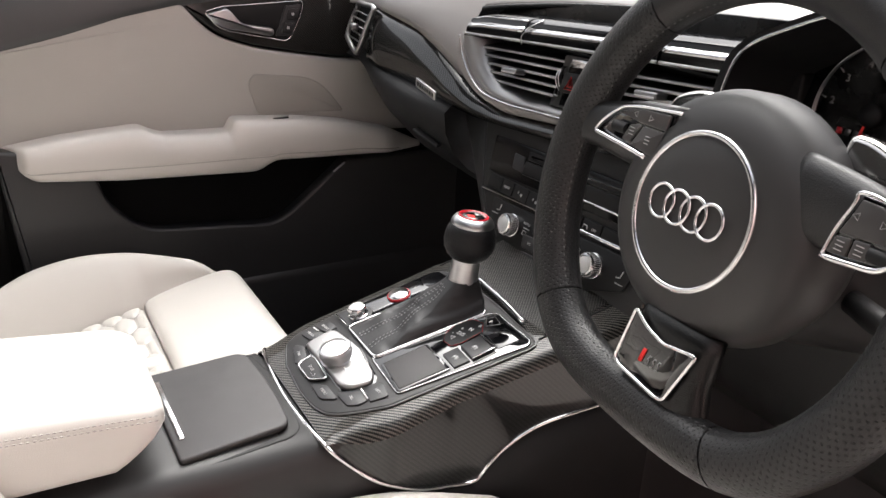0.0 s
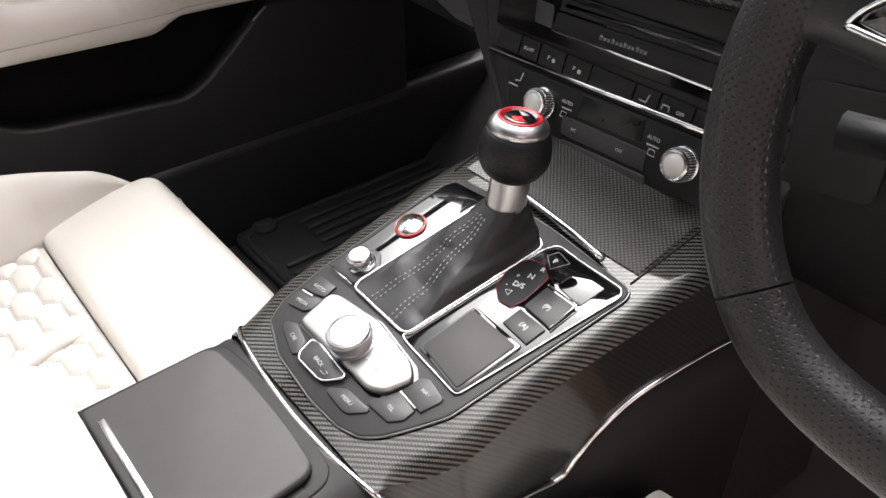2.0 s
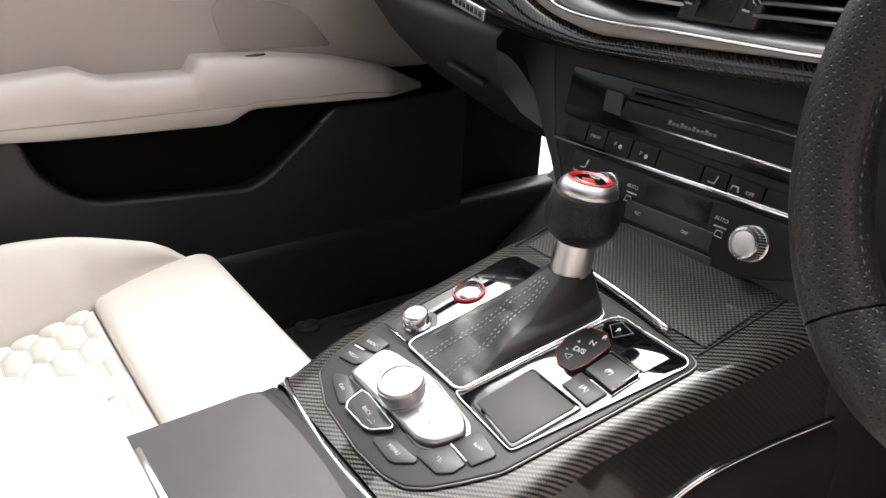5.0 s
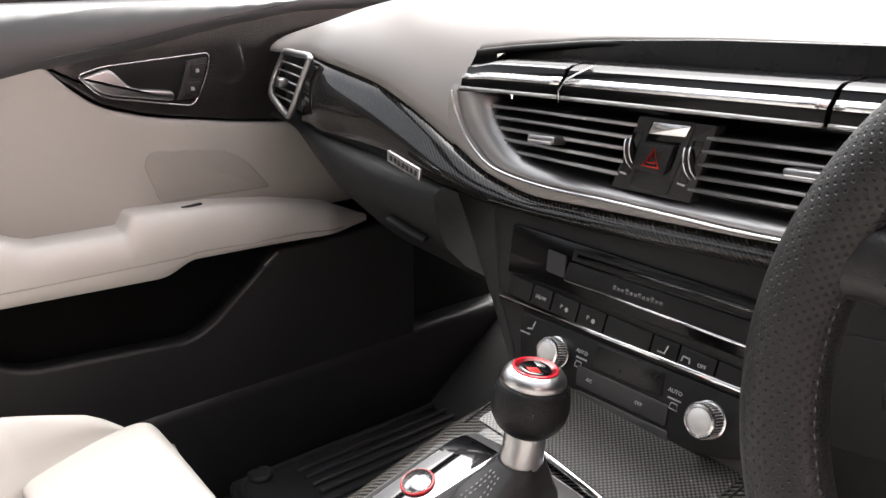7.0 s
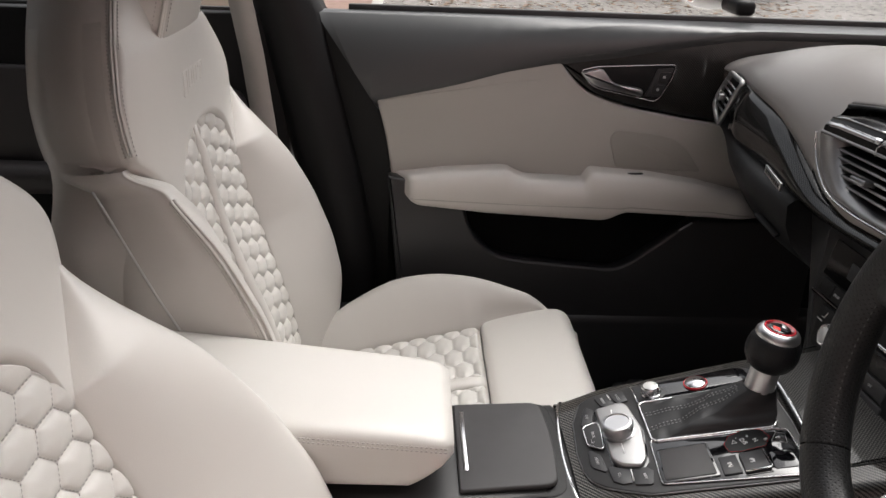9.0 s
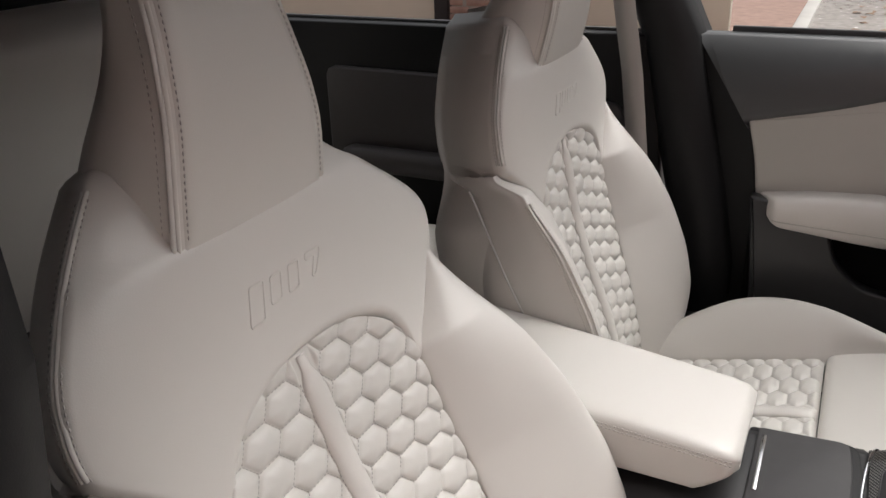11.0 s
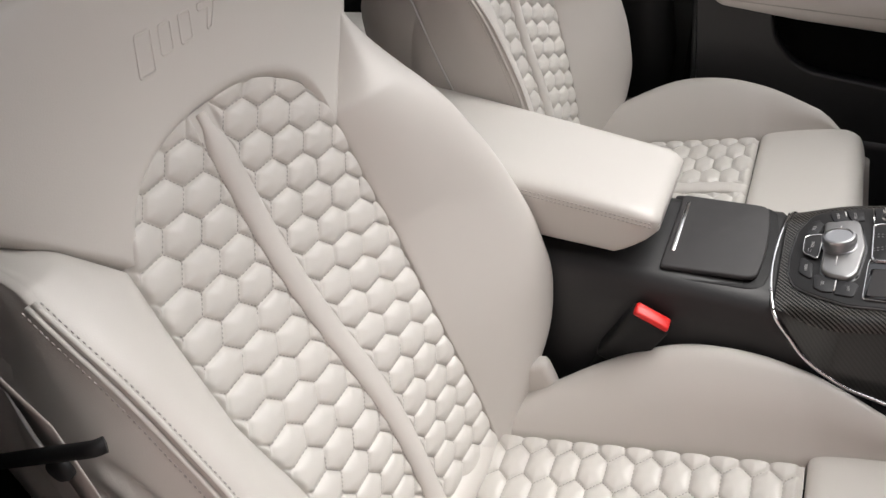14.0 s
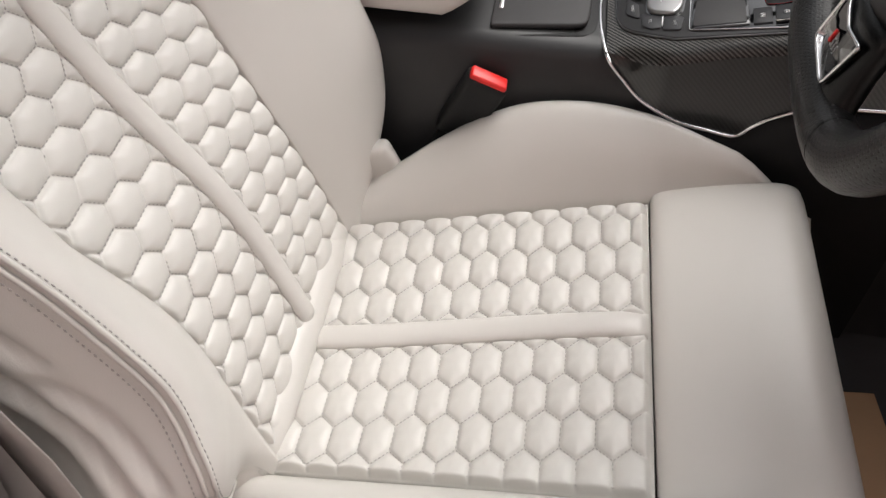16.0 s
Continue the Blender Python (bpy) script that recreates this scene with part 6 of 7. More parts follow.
for sgn in (-1, 1):
    prof = []
    for i in range(11):
        t = i / 10
        x = sgn * (0.055 + 0.093 * t)
        y0, y1 = 0.010 + 0.007 * t, 0.0615 - 0.006 * t - 0.010 * t * t
        flare = 0.006 * max(0, (t - 0.75) / 0.25) ** 2
        hh, yc = (y1 - y0) / 2 + flare, (y1 + y0) / 2
        th = 0.0105 + 0.004 * t
        prof.append([WM @ Vector((x, yc + hh * math.copysign(abs(math.cos(a)) ** 0.7, math.cos(a)), -0.003 + th * math.copysign(abs(math.sin(a)) ** 0.75, math.sin(a)))) for a in [2 * math.pi * j / 20 for j in range(20)]])
    sp_ = part("spoke", loft(prof), M["rim"], wheel)
    if sgn < 0:
        upper = [(-0.1195, 0.0284), (-0.1147, 0.0359), (-0.1075, 0.0427), (-0.1002, 0.0480), (-0.0924, 0.0518), (-0.0757, 0.0551), (-0.0562, 0.0572), (-0.036, 0.0588)]
        lower = [(-0.1195, 0.0280), (-0.1005, 0.0266), (-0.0767, 0.0250), (-0.058, 0.0232)]
        key = [(-0.119, 0.0284), (-0.1147, 0.0352), (-0.1002, 0.0472), (-0.0924, 0.0512), (-0.0757, 0.0545), (-0.040, 0.0578), (-0.040, 0.024), (-0.0767, 0.0255)]
        keys = [[(-0.0985, 0.0464), (-0.0886, 0.0512), (-0.0740, 0.0538), (-0.0453, 0.0555), (-0.046, 0.0446), (-0.0743, 0.0446)],
                [(-0.0826, 0.0408), (-0.0748, 0.0433), (-0.0700, 0.0430), (-0.079, 0.0290), (-0.0872, 0.0294)],
                [(-0.0684, 0.0430), (-0.047, 0.0432), (-0.050, 0.0252), (-0.0770, 0.0274)]]
        roller = (-0.0935, 0.0368)
    else:
        upper = [(0.0982, 0.0120), (0.1005, 0.0275), (0.1056, 0.0435), (0.1070, 0.0500), (0.1216, 0.0495), (0.136, 0.042)]
        lower = [(0.0982, 0.0118), (0.115, 0.0135), (0.131, 0.0160), (0.1400, 0.024)]
        key = [(0.0985, 0.0125), (0.1010, 0.0275), (0.1060, 0.0435), (0.1075, 0.0493), (0.1216, 0.0489), (0.136, 0.0415), (0.1395, 0.0245), (0.130, 0.0165)]
        keys = [[(0.1030, 0.0270), (0.1075, 0.0390), (0.1092, 0.0470), (0.1216, 0.0468), (0.133, 0.0400), (0.134, 0.0290)],
                [(0.1005, 0.0150), (0.1025, 0.0250), (0.1120, 0.0262), (0.1120, 0.0162)],
                [(0.1135, 0.0164), (0.1135, 0.0264), (0.1235, 0.0272), (0.1235, 0.0176)]]
        roller = (0.1305, 0.0225)
    part("key_plate", plate(rounded(key, 0.002), 0.004, WM @ Matrix.Translation((0, 0, 0.0088)), 0.001), M["gloss"], sp_)
    leaf([(p.x, p.y) for p in spline([(x, y, 0) for x, y in upper], 5)], 0.0013, "key_trim", sp_, M["chrome"])
    leaf([(p.x, p.y) for p in spline([(x, y, 0) for x, y in lower], 5)], 0.0019, "key_trim", sp_, M["chrome"])
    if sgn < 0:
        leaf([(x, y + 0.0042) for x, y in upper[4:]], 0.0007, "spoke_line", sp_, M["satin"], 0.0100)
    for k, o in enumerate(keys):
        wk = part("wheel_key", plate(rounded(o, 0.0012), 0.0026, WM @ Matrix.Translation((0, 0, 0.0122)), 0.0007), M["wheel_key"], sp_)
        c = sum((Vector(p) for p in o), Vector((0, 0))) / len(o)
        if k == 0:
            for dx in (-0.0085, 0.0085):
                q = 1 if dx > 0 else -1
                tri_ = [(c.x + dx - q * 0.0018, c.y - 0.0020), (c.x + dx + q * 0.0022, c.y), (c.x + dx - q * 0.0018, c.y + 0.0020)]
                part("key_symbol", tube([WM @ Vector((x, y, 0.0150)) for x, y in tri_], 0.0003, n=4, closed=True), M["print"], wk)
        else:
            for dy in (-0.0024, 0.0, 0.0024):
                part("key_symbol", tube([WM @ Vector((c.x - 0.0024, c.y + dy, 0.0150)), WM @ Vector((c.x + 0.0024, c.y + dy, 0.0150))], 0.0003, n=4), M["print"], wk)
    rl = part("roller", tube([WM @ Vector((roller[0] - 0.0068, roller[1], 0.0120)), WM @ Vector((roller[0] + 0.0068, roller[1], 0.0120))], 0.0046, n=20), M["black"], sp_)
    sharp(rl, 40)
    # shift paddle: a rounded blade behind the spoke
    pad = [(0.100, 0.052), (0.0985, 0.0615), (0.0945, 0.0680), (0.0860, 0.0725), (0.0714, 0.0768), (0.0600, 0.0772), (0.0560, 0.074), (0.0535, 0.052)]
    pad = [(-x, y) for x, y in pad] if sgn < 0 else pad[::-1]
    part("paddle", plate(rounded(pad, 0.006), 0.013, WM @ Matrix.Translation((0, 0, -0.040)), 0.0055, 4), M["paddle"], wheel, "silver shift paddle")
prof = []
for i in range(7):
    t = i / 6
    y = -0.066 - 0.066 * t
    hh = 0.030 + 0.010 * abs(t - 0.5) + 0.012 * t
    prof.append([WM @ Vector((0.012 + hh * math.copysign(abs(math.cos(a)) ** 0.7, math.cos(a)), y, -0.002 + 0.013 * math.copysign(abs(math.sin(a)) ** 0.8, math.sin(a)))) for a in [2 * math.pi * j / 16 for j in range(16)]])
lsp = part("lower_spoke", loft(prof), M["rim_perf"], wheel)
wb = [(-0.0185, -0.0722), (-0.004, -0.0795), (0.014, -0.0835), (0.044, -0.0780), (0.0300, -0.1165), (0.0235, -0.1180), (-0.0180, -0.1150), (-0.0235, -0.1120)]
part("spoke_inlay", plate(rounded(wb, 0.004), 0.003, WM @ Matrix.Translation((0, 0, 0.0105)), 0.001), M["gloss"], lsp)
part("inlay_trim", tube([WM @ Vector((x, y, 0.0135)) for x, y in rounded(wb, 0.004)], 0.0015, n=8, closed=True), M["bright"], lsp)
part("inlay_mark", plate([(-0.0015, -0.1030), (0.0015, -0.1030), (0.0035, -0.0930), (0.0005, -0.0930)], 0.0008, WM @ Matrix.Translation((0, 0, 0.0135)), 0), M["red"], lsp, "small red bar")
for k in range(3):
    part("inlay_mark", tube([WM @ Vector((0.0065 + 0.0048 * k + x, -0.0990 + y, 0.0140)) for x, y in ((-0.0008, -0.0032), (0.0012, -0.0028), (0.0016, 0.0), (0.0004, 0.0008), (0.0016, 0.0034), (0.0032, 0.0032))], 0.0004, n=5), M["satin"], lsp)
# column and stalks
column = empty("steering_column", "black steering column shroud with stalks behind the wheel", "steering column")
rows = []
for h, w_, v_ in ((-0.03, 0.062, 0.050), (-0.06, 0.072, 0.058), (-0.14, 0.080, 0.062), (-0.22, 0.085, 0.065)):
    rows.append([WM @ Vector((w_ * math.copysign(abs(math.cos(a)) ** 0.6, math.cos(a)), -0.01 + v_ * math.copysign(abs(math.sin(a)) ** 0.7, math.sin(a)), h)) for a in [2 * math.pi * j / 24 for j in range(24)]])
part("shroud", loft(rows), M["black"], column)
for sgn in (-1, 1):
    part("stalk", tube([WM @ Vector((sgn * 0.06, -0.02, -0.07)), WM @ Vector((sgn * 0.10, -0.025, -0.062)), WM @ Vector((sgn * 0.135, -0.03, -0.055))], lambda t: 0.008 + 0.003 * t, n=10), M["black"], column)

# ---- passenger door ----
door = tagged(new("door_1"), "passenger door with cream leather panel, carbon trim, cream armrest and black pocket", "car door", "", "structure")
SIDE = Matrix(((0, 0, 1, 0), (1, 0, 0, 0), (0, 1, 0, 0), (0, 0, 0, 1)))


def side(x):
    """Lays an outline of (y, z) on the door, facing the cabin, at x."""
    return Matrix.Translation((x, 0, 0)) @ SIDE


part("door_skin", plate([(-0.66, 0.02), (-0.67, 0.60), (-0.725, 0.77), (0.30, 0.768), (0.55, 0.76), (0.55, 0.02)], 0.04, side(-0.83), 0.004), M["black"], door)
panel_o = [(-0.603, 0.622), (-0.583, 0.548), (-0.570, 0.455), (0.30, 0.44), (0.30, 0.575), (0.045, 0.590), (-0.127, 0.619), (-0.19, 0.640), (-0.222, 0.665), (-0.256, 0.703), (-0.352, 0.684), (-0.458, 0.653)]
part("door_panel", plate(rounded(panel_o, [0.006, 0.05, 0.01, 0, 0, 0.1, 0.05, 0.03, 0.04, 0.01, 0.1, 0.1]), 0.035, side(-0.790), 0.006, 3), M["cream_dark"], door, "grey-beige leather panel")
# pressed outline of the speaker field
part("speaker_field", plate(rounded([(-0.1259, 0.4958), (-0.1437, 0.555), (-0.1319, 0.5736), (-0.0282, 0.5625), (0.0078, 0.5436), (0.0503, 0.4900)], [0.01, 0.015, 0.012, 0.02, 0.02, 0.01]), 0.0030, side(-0.7560), 0.0028, 3), M["speaker"], door, "perforated grey-beige speaker field")
carb_o = [(-0.262, 0.704), (-0.138, 0.722), (-0.032, 0.742), (0.105, 0.762), (0.30, 0.77), (0.30, 0.58), (0.045, 0.594), (-0.127, 0.624), (-0.185, 0.643), (-0.222, 0.670)]
part("door_carbon", plate(rounded(carb_o, [0.004, 0.1, 0.1, 0.1, 0, 0, 0.1, 0.05, 0.03, 0.03]), 0.026, side(-0.785), 0.004, 3), M["carbon_door"], door, "carbon-weave door inlay")
hp = [(-0.2145, 0.6855), (-0.1922, 0.6600), (-0.1746, 0.6515), (-0.0645, 0.6300), (-0.0535, 0.6385), (-0.0367, 0.6736), (-0.0300, 0.6950), (-0.0340, 0.7020), (-0.1824, 0.6940)]
part("handle_cup", plate(rounded(hp, 0.006), 0.002, side(-0.7595), 0.0005), M["black"], door)
part("handle_cup_rim", tube([(-0.757, y, z) for y, z in rounded(hp, 0.008)], 0.0012, n=8, closed=True), M["chrome"], door)
lever = [(-0.2125, 0.6825), (-0.1950, 0.6640), (-0.1767, 0.6565), (-0.0977, 0.6415), (-0.0915, 0.6430), (-0.0903, 0.6500), (-0.0940, 0.6555), (-0.1430, 0.6625), (-0.1530, 0.6680), (-0.1702, 0.6885), (-0.1780, 0.6915)]
sharp(part("door_handle", plate(rounded(lever, [0.004, 0.01, 0.01, 0.003, 0.002, 0.002, 0.004, 0.01, 0.01, 0.004, 0.004]), 0.012, side(-0.757), 0.004, 3), M["satin"], door, "satin silver pull handle"), 30)
part("handle_edge", tube([(-0.7462, y, z) for y, z in ((-0.1700, 0.6610), (-0.1400, 0.6548), (-0.0960, 0.6470))], 0.0010, n=6), M["chrome"], door)
lock = part("lock_panel", plate(rounded([(-0.0657, 0.6930), (-0.0345, 0.6960), (-0.0525, 0.6400), (-0.0860, 0.6400), (-0.0766, 0.6606)], 0.003), 0.004, side(-0.758), 0.001), M["button"], door)
for y0, z in ((-0.0620, 0.6545), (-0.0525, 0.6790)):
    part("lock_key", plate(rounded([(y0 - 0.012, z - 0.009), (y0 + 0.009, z - 0.009), (y0 + 0.013, z + 0.009), (y0 - 0.008, z + 0.009)], 0.002), 0.003, side(-0.7545), 0.0008), M["panel"], lock)
    part("lock_symbol", box((-0.7512, y0, z), (0.0004, 0.005, 0.005), 0.0001), M["print"], lock)
# belt capping
bm = bmesh.new()
rows = []
for i in range(31):
    y = -0.74 + 1.29 * i / 30
    zl = lerp_table(y, [(-0.74, 0.61), (-0.603, 0.624), (-0.458, 0.656), (-0.352, 0.687), (-0.256, 0.706), (-0.138, 0.723), (-0.032, 0.743), (0.105, 0.7635), (0.6, 0.766)])
    rows.append([(-0.768, y, zl - 0.02), (-0.752, y, zl - 0.004), (-0.750, y, min(zl + 0.006, 0.77)), (-0.765, y, min(0.770, zl + 0.05)), (-0.790, y, 0.7725), (-0.832, y, 0.775), (-0.845, y, 0.772), (-0.845, y, 0.70)])
rows = [[(x, max(y, -0.612 - 0.105 * (z - 0.62) / 0.15), z) for x, y, z in r] for r in rows]
grid(bm, rows)
part("belt_capping", bm, M["capping"], door)
part("belt_line", tube([(-0.752, y, z) for y, z in ((-0.256, 0.7085), (-0.138, 0.7265), (-0.032, 0.7465), (0.105, 0.766))], 0.0016, n=6), M["gloss"], door)
part("window_seal", box((-0.842, -0.05, 0.778), (0.012, 1.22, 0.014), 0.003), M["rubber"], door)
# armrest shelf of the door
at_ = [(-0.572, 0.466), (-0.5607, 0.4785), (-0.4717, 0.4915), (-0.3600, 0.4990), (-0.3444, 0.4985), (-0.3282, 0.4895), (-0.3076, 0.4820), (-0.1900, 0.4785), (-0.1862, 0.4940), (-0.1775, 0.5000), (-0.06, 0.4925), (0.0379, 0.4790), (0.1345, 0.4560), (0.218, 0.416)]
ab_ = [(-0.572, 0.464), (-0.5572, 0.455), (-0.5402, 0.4343), (-0.518, 0.4215), (-0.3801, 0.4085), (-0.1524, 0.3985), (-0.1380, 0.4010), (-0.1200, 0.4110), (-0.1048, 0.4166), (0.0644, 0.4105), (0.214, 0.404)]
bm = bmesh.new()
rows = []
for i in range(201):
    y = -0.572 + 0.79 * i / 200
    zt, zb = smooth_table(y, at_, 0.004) - 0.002, smooth_table(y, ab_, 0.006)
    h = max(0.002, zt - zb)
    zs = lerp_table(y, [(-0.572, 0.458), (-0.5401, 0.4390), (-0.315, 0.4320), (0.0618, 0.4262), (0.218, 0.408)])
    zs = min(max(zs, zb + 0.2 * h), zt - 0.2 * h)
    dep = 0.062 * min(1, max(0.15, h / 0.05)) * smooth01((y + 0.60) / 0.08)
    x0 = -0.758
    rows.append([(x0, y, zt), (x0 + dep * 0.62, y, zt), (x0 + dep * 0.76, y, zt - 0.03 * h), (x0 + dep * 0.90, y, zt - 0.15 * h), (x0 + dep, y, zt - 0.38 * h), (x0 + dep * 1.01, y, zs + 0.003), (x0 + dep * 0.985, y, zs), (x0 + dep * 0.995, y, zs - 0.003), (x0 + dep * 0.93, y, zb + 0.06 * h), (x0 + dep * 0.75, y, zb), (x0, y, zb)])
grid(bm, rows)
part("door_armrest", bm, M["cream"], door, "cream leather door armrest")
part("armrest_seam", tube([(r[6][0] + 0.0008, r[6][1], r[6][2]) for r in rows[10:184]], 0.0010, n=6), M["cream_dark"], door)
part("armrest_slot", box((-0.7235, -0.092, 0.4935), (0.008, 0.030, 0.0024), 0.0008, (2.5, 0, 0)), M["gloss"], door)
# lower panel with map pocket: recessed back, coloured near black for shade, and a raised lip
part("pocket_back", plate([(-0.58, 0.06), (-0.575, 0.45), (0.30, 0.43), (0.30, 0.06)], 0.02, side(-0.788), 0.003), M["pocket"], door, "pocket back, shade put into its colour")
lipo = [(-0.578, 0.476), (-0.46, 0.460), (-0.4306, 0.4300), (-0.4111, 0.3631), (-0.3703, 0.3200), (-0.3364, 0.3060), (-0.1139, 0.2858), (-0.0778, 0.3030), (0.0111, 0.3750), (0.035, 0.398), (0.30, 0.40), (0.30, 0.06), (-0.50, 0.06), (-0.55, 0.16)]
part("pocket_lip", plate(rounded(lipo, [0.004, 0.02, 0.01, 0.02, 0.02, 0.03, 0.03, 0.03, 0.02, 0.01, 0, 0, 0.05, 0.05]), 0.030, side(-0.750), 0.006, 4), M["door_low"], door)
part("speaker_mark", box((-0.719, 0.024, 0.386), (0.002, 0.03, 0.004), 0.0008, (35, 0, 0)), M["satin"], door)

# ---- floor, sills and carpets ----
floor_ = tagged(part("floor", box((0, -0.70, -0.02), (1.56, 2.78, 0.04), 0.002), M["carpet"]), "black carpeted car floor", "floor", kind="structure")
for c, size in (((-0.745, -0.3, 0.072), (0.066, 2.4, 0.226)), ((0.795, -0.3, 0.03), (0.06, 2.4, 0.14))):
    tagged(part("trim", box(c, size, 0.02, seg=3), M["door_low"]), "black plastic door sill trim", "sill", kind="structure")
tagged(part("wall_front", plate([(-0.80, 0.0), (-0.80, 0.80), (0.80, 0.80), (0.80, 0.0)], 0.03, face(0.66), 0), M["carpet"]), "dark carpeted bulkhead", "bulkhead", kind="structure")
# sloped toe boards
tagged(part("trim", box((0, 0.50, 0.14), (1.5, 0.5, 0.03), 0.004, (38, 0, 0)), M["carpet"]), "black carpeted toe board", "toe board", kind="structure")
mat_thing = empty("floor_mat", "black ribbed rubber floor mat in the passenger footwell", "floor mat")
MX0, MX1, MY0, MY1 = -0.716, -0.215, -0.090, 0.40
part("mat_sheet", plate(rounded([(MX0, MY0), (MX1, MY0), (MX1, MY1), (MX0, MY1)], 0.03), 0.010, Matrix.Translation((0, 0, 0.012)), 0.003), M["rubber"], mat_thing)
part("mat_rim", tube([(x, y, 0.022) for x, y in rounded([(MX0 + 0.012, MY0 + 0.012), (MX1 - 0.012, MY0 + 0.012), (MX1 - 0.012, MY1), (MX0 + 0.012, MY1)], 0.03)], 0.006, n=6, closed=True), M["rubber"], mat_thing)
for k in range(19):
    x = MX0 + 0.045 + 0.0245 * k
    ya = -0.062 if k > 3 else 0.02
    part("mat_rib", box((x, (ya + 0.39) / 2, 0.0245), (0.010, 0.39 - ya, 0.009), 0.003), M["rubber"], mat_thing)
part("mat_fastener", lathe([(0, 0), (0.022, 0), (0.021, 0.006), (0.014, 0.009), (0.012, 0.007), (0, 0.007)], Matrix.Translation((-0.70, -0.033, 0.022)), 24), M["rubber"], mat_thing)
cover = empty("paper_mat", "brown paper protection mat in the driver's footwell", "floor mat")
bm = bmesh.new()
grid(bm, [[(0.275 + 0.42 * j / 16, -0.16 + 0.215 * i / 14 + 0.05 * j / 16, 0.006 + 0.004 * noise.noise((j * 0.4, i * 0.4, 0)) + 0.002) for j in range(17)] for i in range(15)])
ob = part("paper_sheet", bm, M["paper"], cover)

# ---- pillars, rear cabin, roof ----
bp = tagged(part("trim", loft([[(-0.80 - 0.05 * t + a, y0 + b - 0.05 * t, z) for a, b in ((0.0, 0.0), (0.045, -0.01), (0.05, -0.10), (0.0, -0.13), (-0.06, -0.13), (-0.06, 0.0))] for z, y0, t in ((0.0, -0.60, 0.0), (0.3, -0.60, 0), (0.45, -0.63, 0), (0.77, -0.69, 0.3), (1.0, -0.78, 0.9), (1.18, -0.85, 2.0))]), M["black"]), "black plastic B-pillar trim", "pillar", kind="structure")
bq = tagged(part("trim", loft([[(x0 + a, y0 + b, z) for a, b in ((0.0, 0.0), (-0.008, -0.03), (-0.002, -0.20), (0.02, y1 - y0), (0.09, y1 - y0), (0.09, -0.01), (0.03, 0.01))] for x0, y0, y1, z in ((0.765, -0.74, -1.08, 0.0), (0.765, -0.73, -1.08, 0.45), (0.765, -0.715, -1.08, 0.72), (0.762, -0.700, -1.07, 0.82), (0.757, -0.692, -1.05, 0.90), (0.745, -0.715, -1.04, 0.97), (0.71, -0.78, -1.05, 1.07), (0.66, -0.86, -1.08, 1.16))]), M["black"]), "black plastic B-pillar trim", "pillar", kind="structure")


def ribbon(path, width, side_dir, thick=0.0014):
    bm = bmesh.new()
    s = Vector(side_dir).normalized() * width / 2
    up = Vector((0, 0, 1))
    rows = []
    for i, p in enumerate(path):
        p = Vector(p)
        d = (Vector(path[min(i + 1, len(path) - 1)]) - Vector(path[max(i - 1, 0)])).normalized()
        nrm = d.cross(s).normalized() * thick
        rows.append([p - s, p + s, p + s + nrm, p - s + nrm])
    vs = grid(bm, rows, close_u=True)
    bm.faces.new(list(reversed(vs[0])))
    bm.faces.new(vs[-1])
    return bm


bl = empty("seat_belt", "beige seat belt webbing running down the passenger pillar", "seat belt")
part("webbing", ribbon([(-0.690, -0.90, 1.10), (-0.715, -0.86, 0.9), (-0.735, -0.83, 0.7), (-0.735, -0.80, 0.45), (-0.70, -0.76, 0.22), (-0.66, -0.72, 0.12)], 0.048, (0.3, 1, 0)), M["belt"], bl)
part("belt_anchor", box((-0.625, -0.700, 0.20), (0.02, 0.035, 0.06), 0.005, (20, 0, 0)), M["black"], bl)
bd = empty("seat_belt", "beige seat belt webbing with black guide beside the driver's seat", "seat belt")
part("webbing", ribbon([(0.77, -0.98, 1.12), (0.735, -0.86, 0.85), (0.703, -0.76, 0.63), (0.700, -0.737, 0.52), (0.700, -0.715, 0.42), (0.705, -0.70, 0.30), (0.712, -0.69, 0.10), (0.715, -0.685, 0.0)], 0.048, (0.25, 1, 0)), M["belt"], bd)
part("belt_guide", tube(spline([(0.716, -0.800, 0.577), (0.7165, -0.776, 0.591), (0.7165, -0.735, 0.614), (0.715, -0.702, 0.631), (0.710, -0.695, 0.633)], 5), 0.0052, n=12), M["black"], bd, "black plastic belt loop")
part("guide_knob", lathe([(0, 0), (0.0095, 0), (0.0095, 0.004), (0.0075, 0.007), (0, 0.0075)], pose(0.712, -0.738, 0.598, 0, 90, 0), 20), M["black"], bd)


# rear doors
for sgn, nm in ((-1, "door_2"), (1, "door_3")):
    rd = tagged(new(nm), "rear door with dark trim panel", "car door", "", "structure")
    part("door_skin", plate([(-1.75, 0.05), (-1.75, 0.762), (-0.80 if sgn < 0 else -1.05, 0.764), (-0.74 if sgn < 0 else -1.05, 0.05)], 0.06, side(-0.86 if sgn < 0 else 0.80), 0.004), M["black"], rd)
    if sgn < 0:
        part("door_panel", plate(rounded([(-1.6, 0.40), (-1.6, 0.66), (-1.2, 0.655), (-0.86, 0.62), (-0.84, 0.45)], 0.03), 0.02, side(-0.802), 0.006), M["dark_panel"], rd, "dark grey leather panel")
        part("door_armrest", box((-0.77, -1.2, 0.44), (0.07, 0.7, 0.06), 0.02), M["dark_panel"], rd)
    part("window_seal", box((-0.85 if sgn < 0 else 0.85, -1.3, 0.764), (0.012, 0.95, 0.012), 0.003), M["rubber"], rd)
rear = empty("rear_seat", "cream leather rear bench behind the front seats", "car seat")
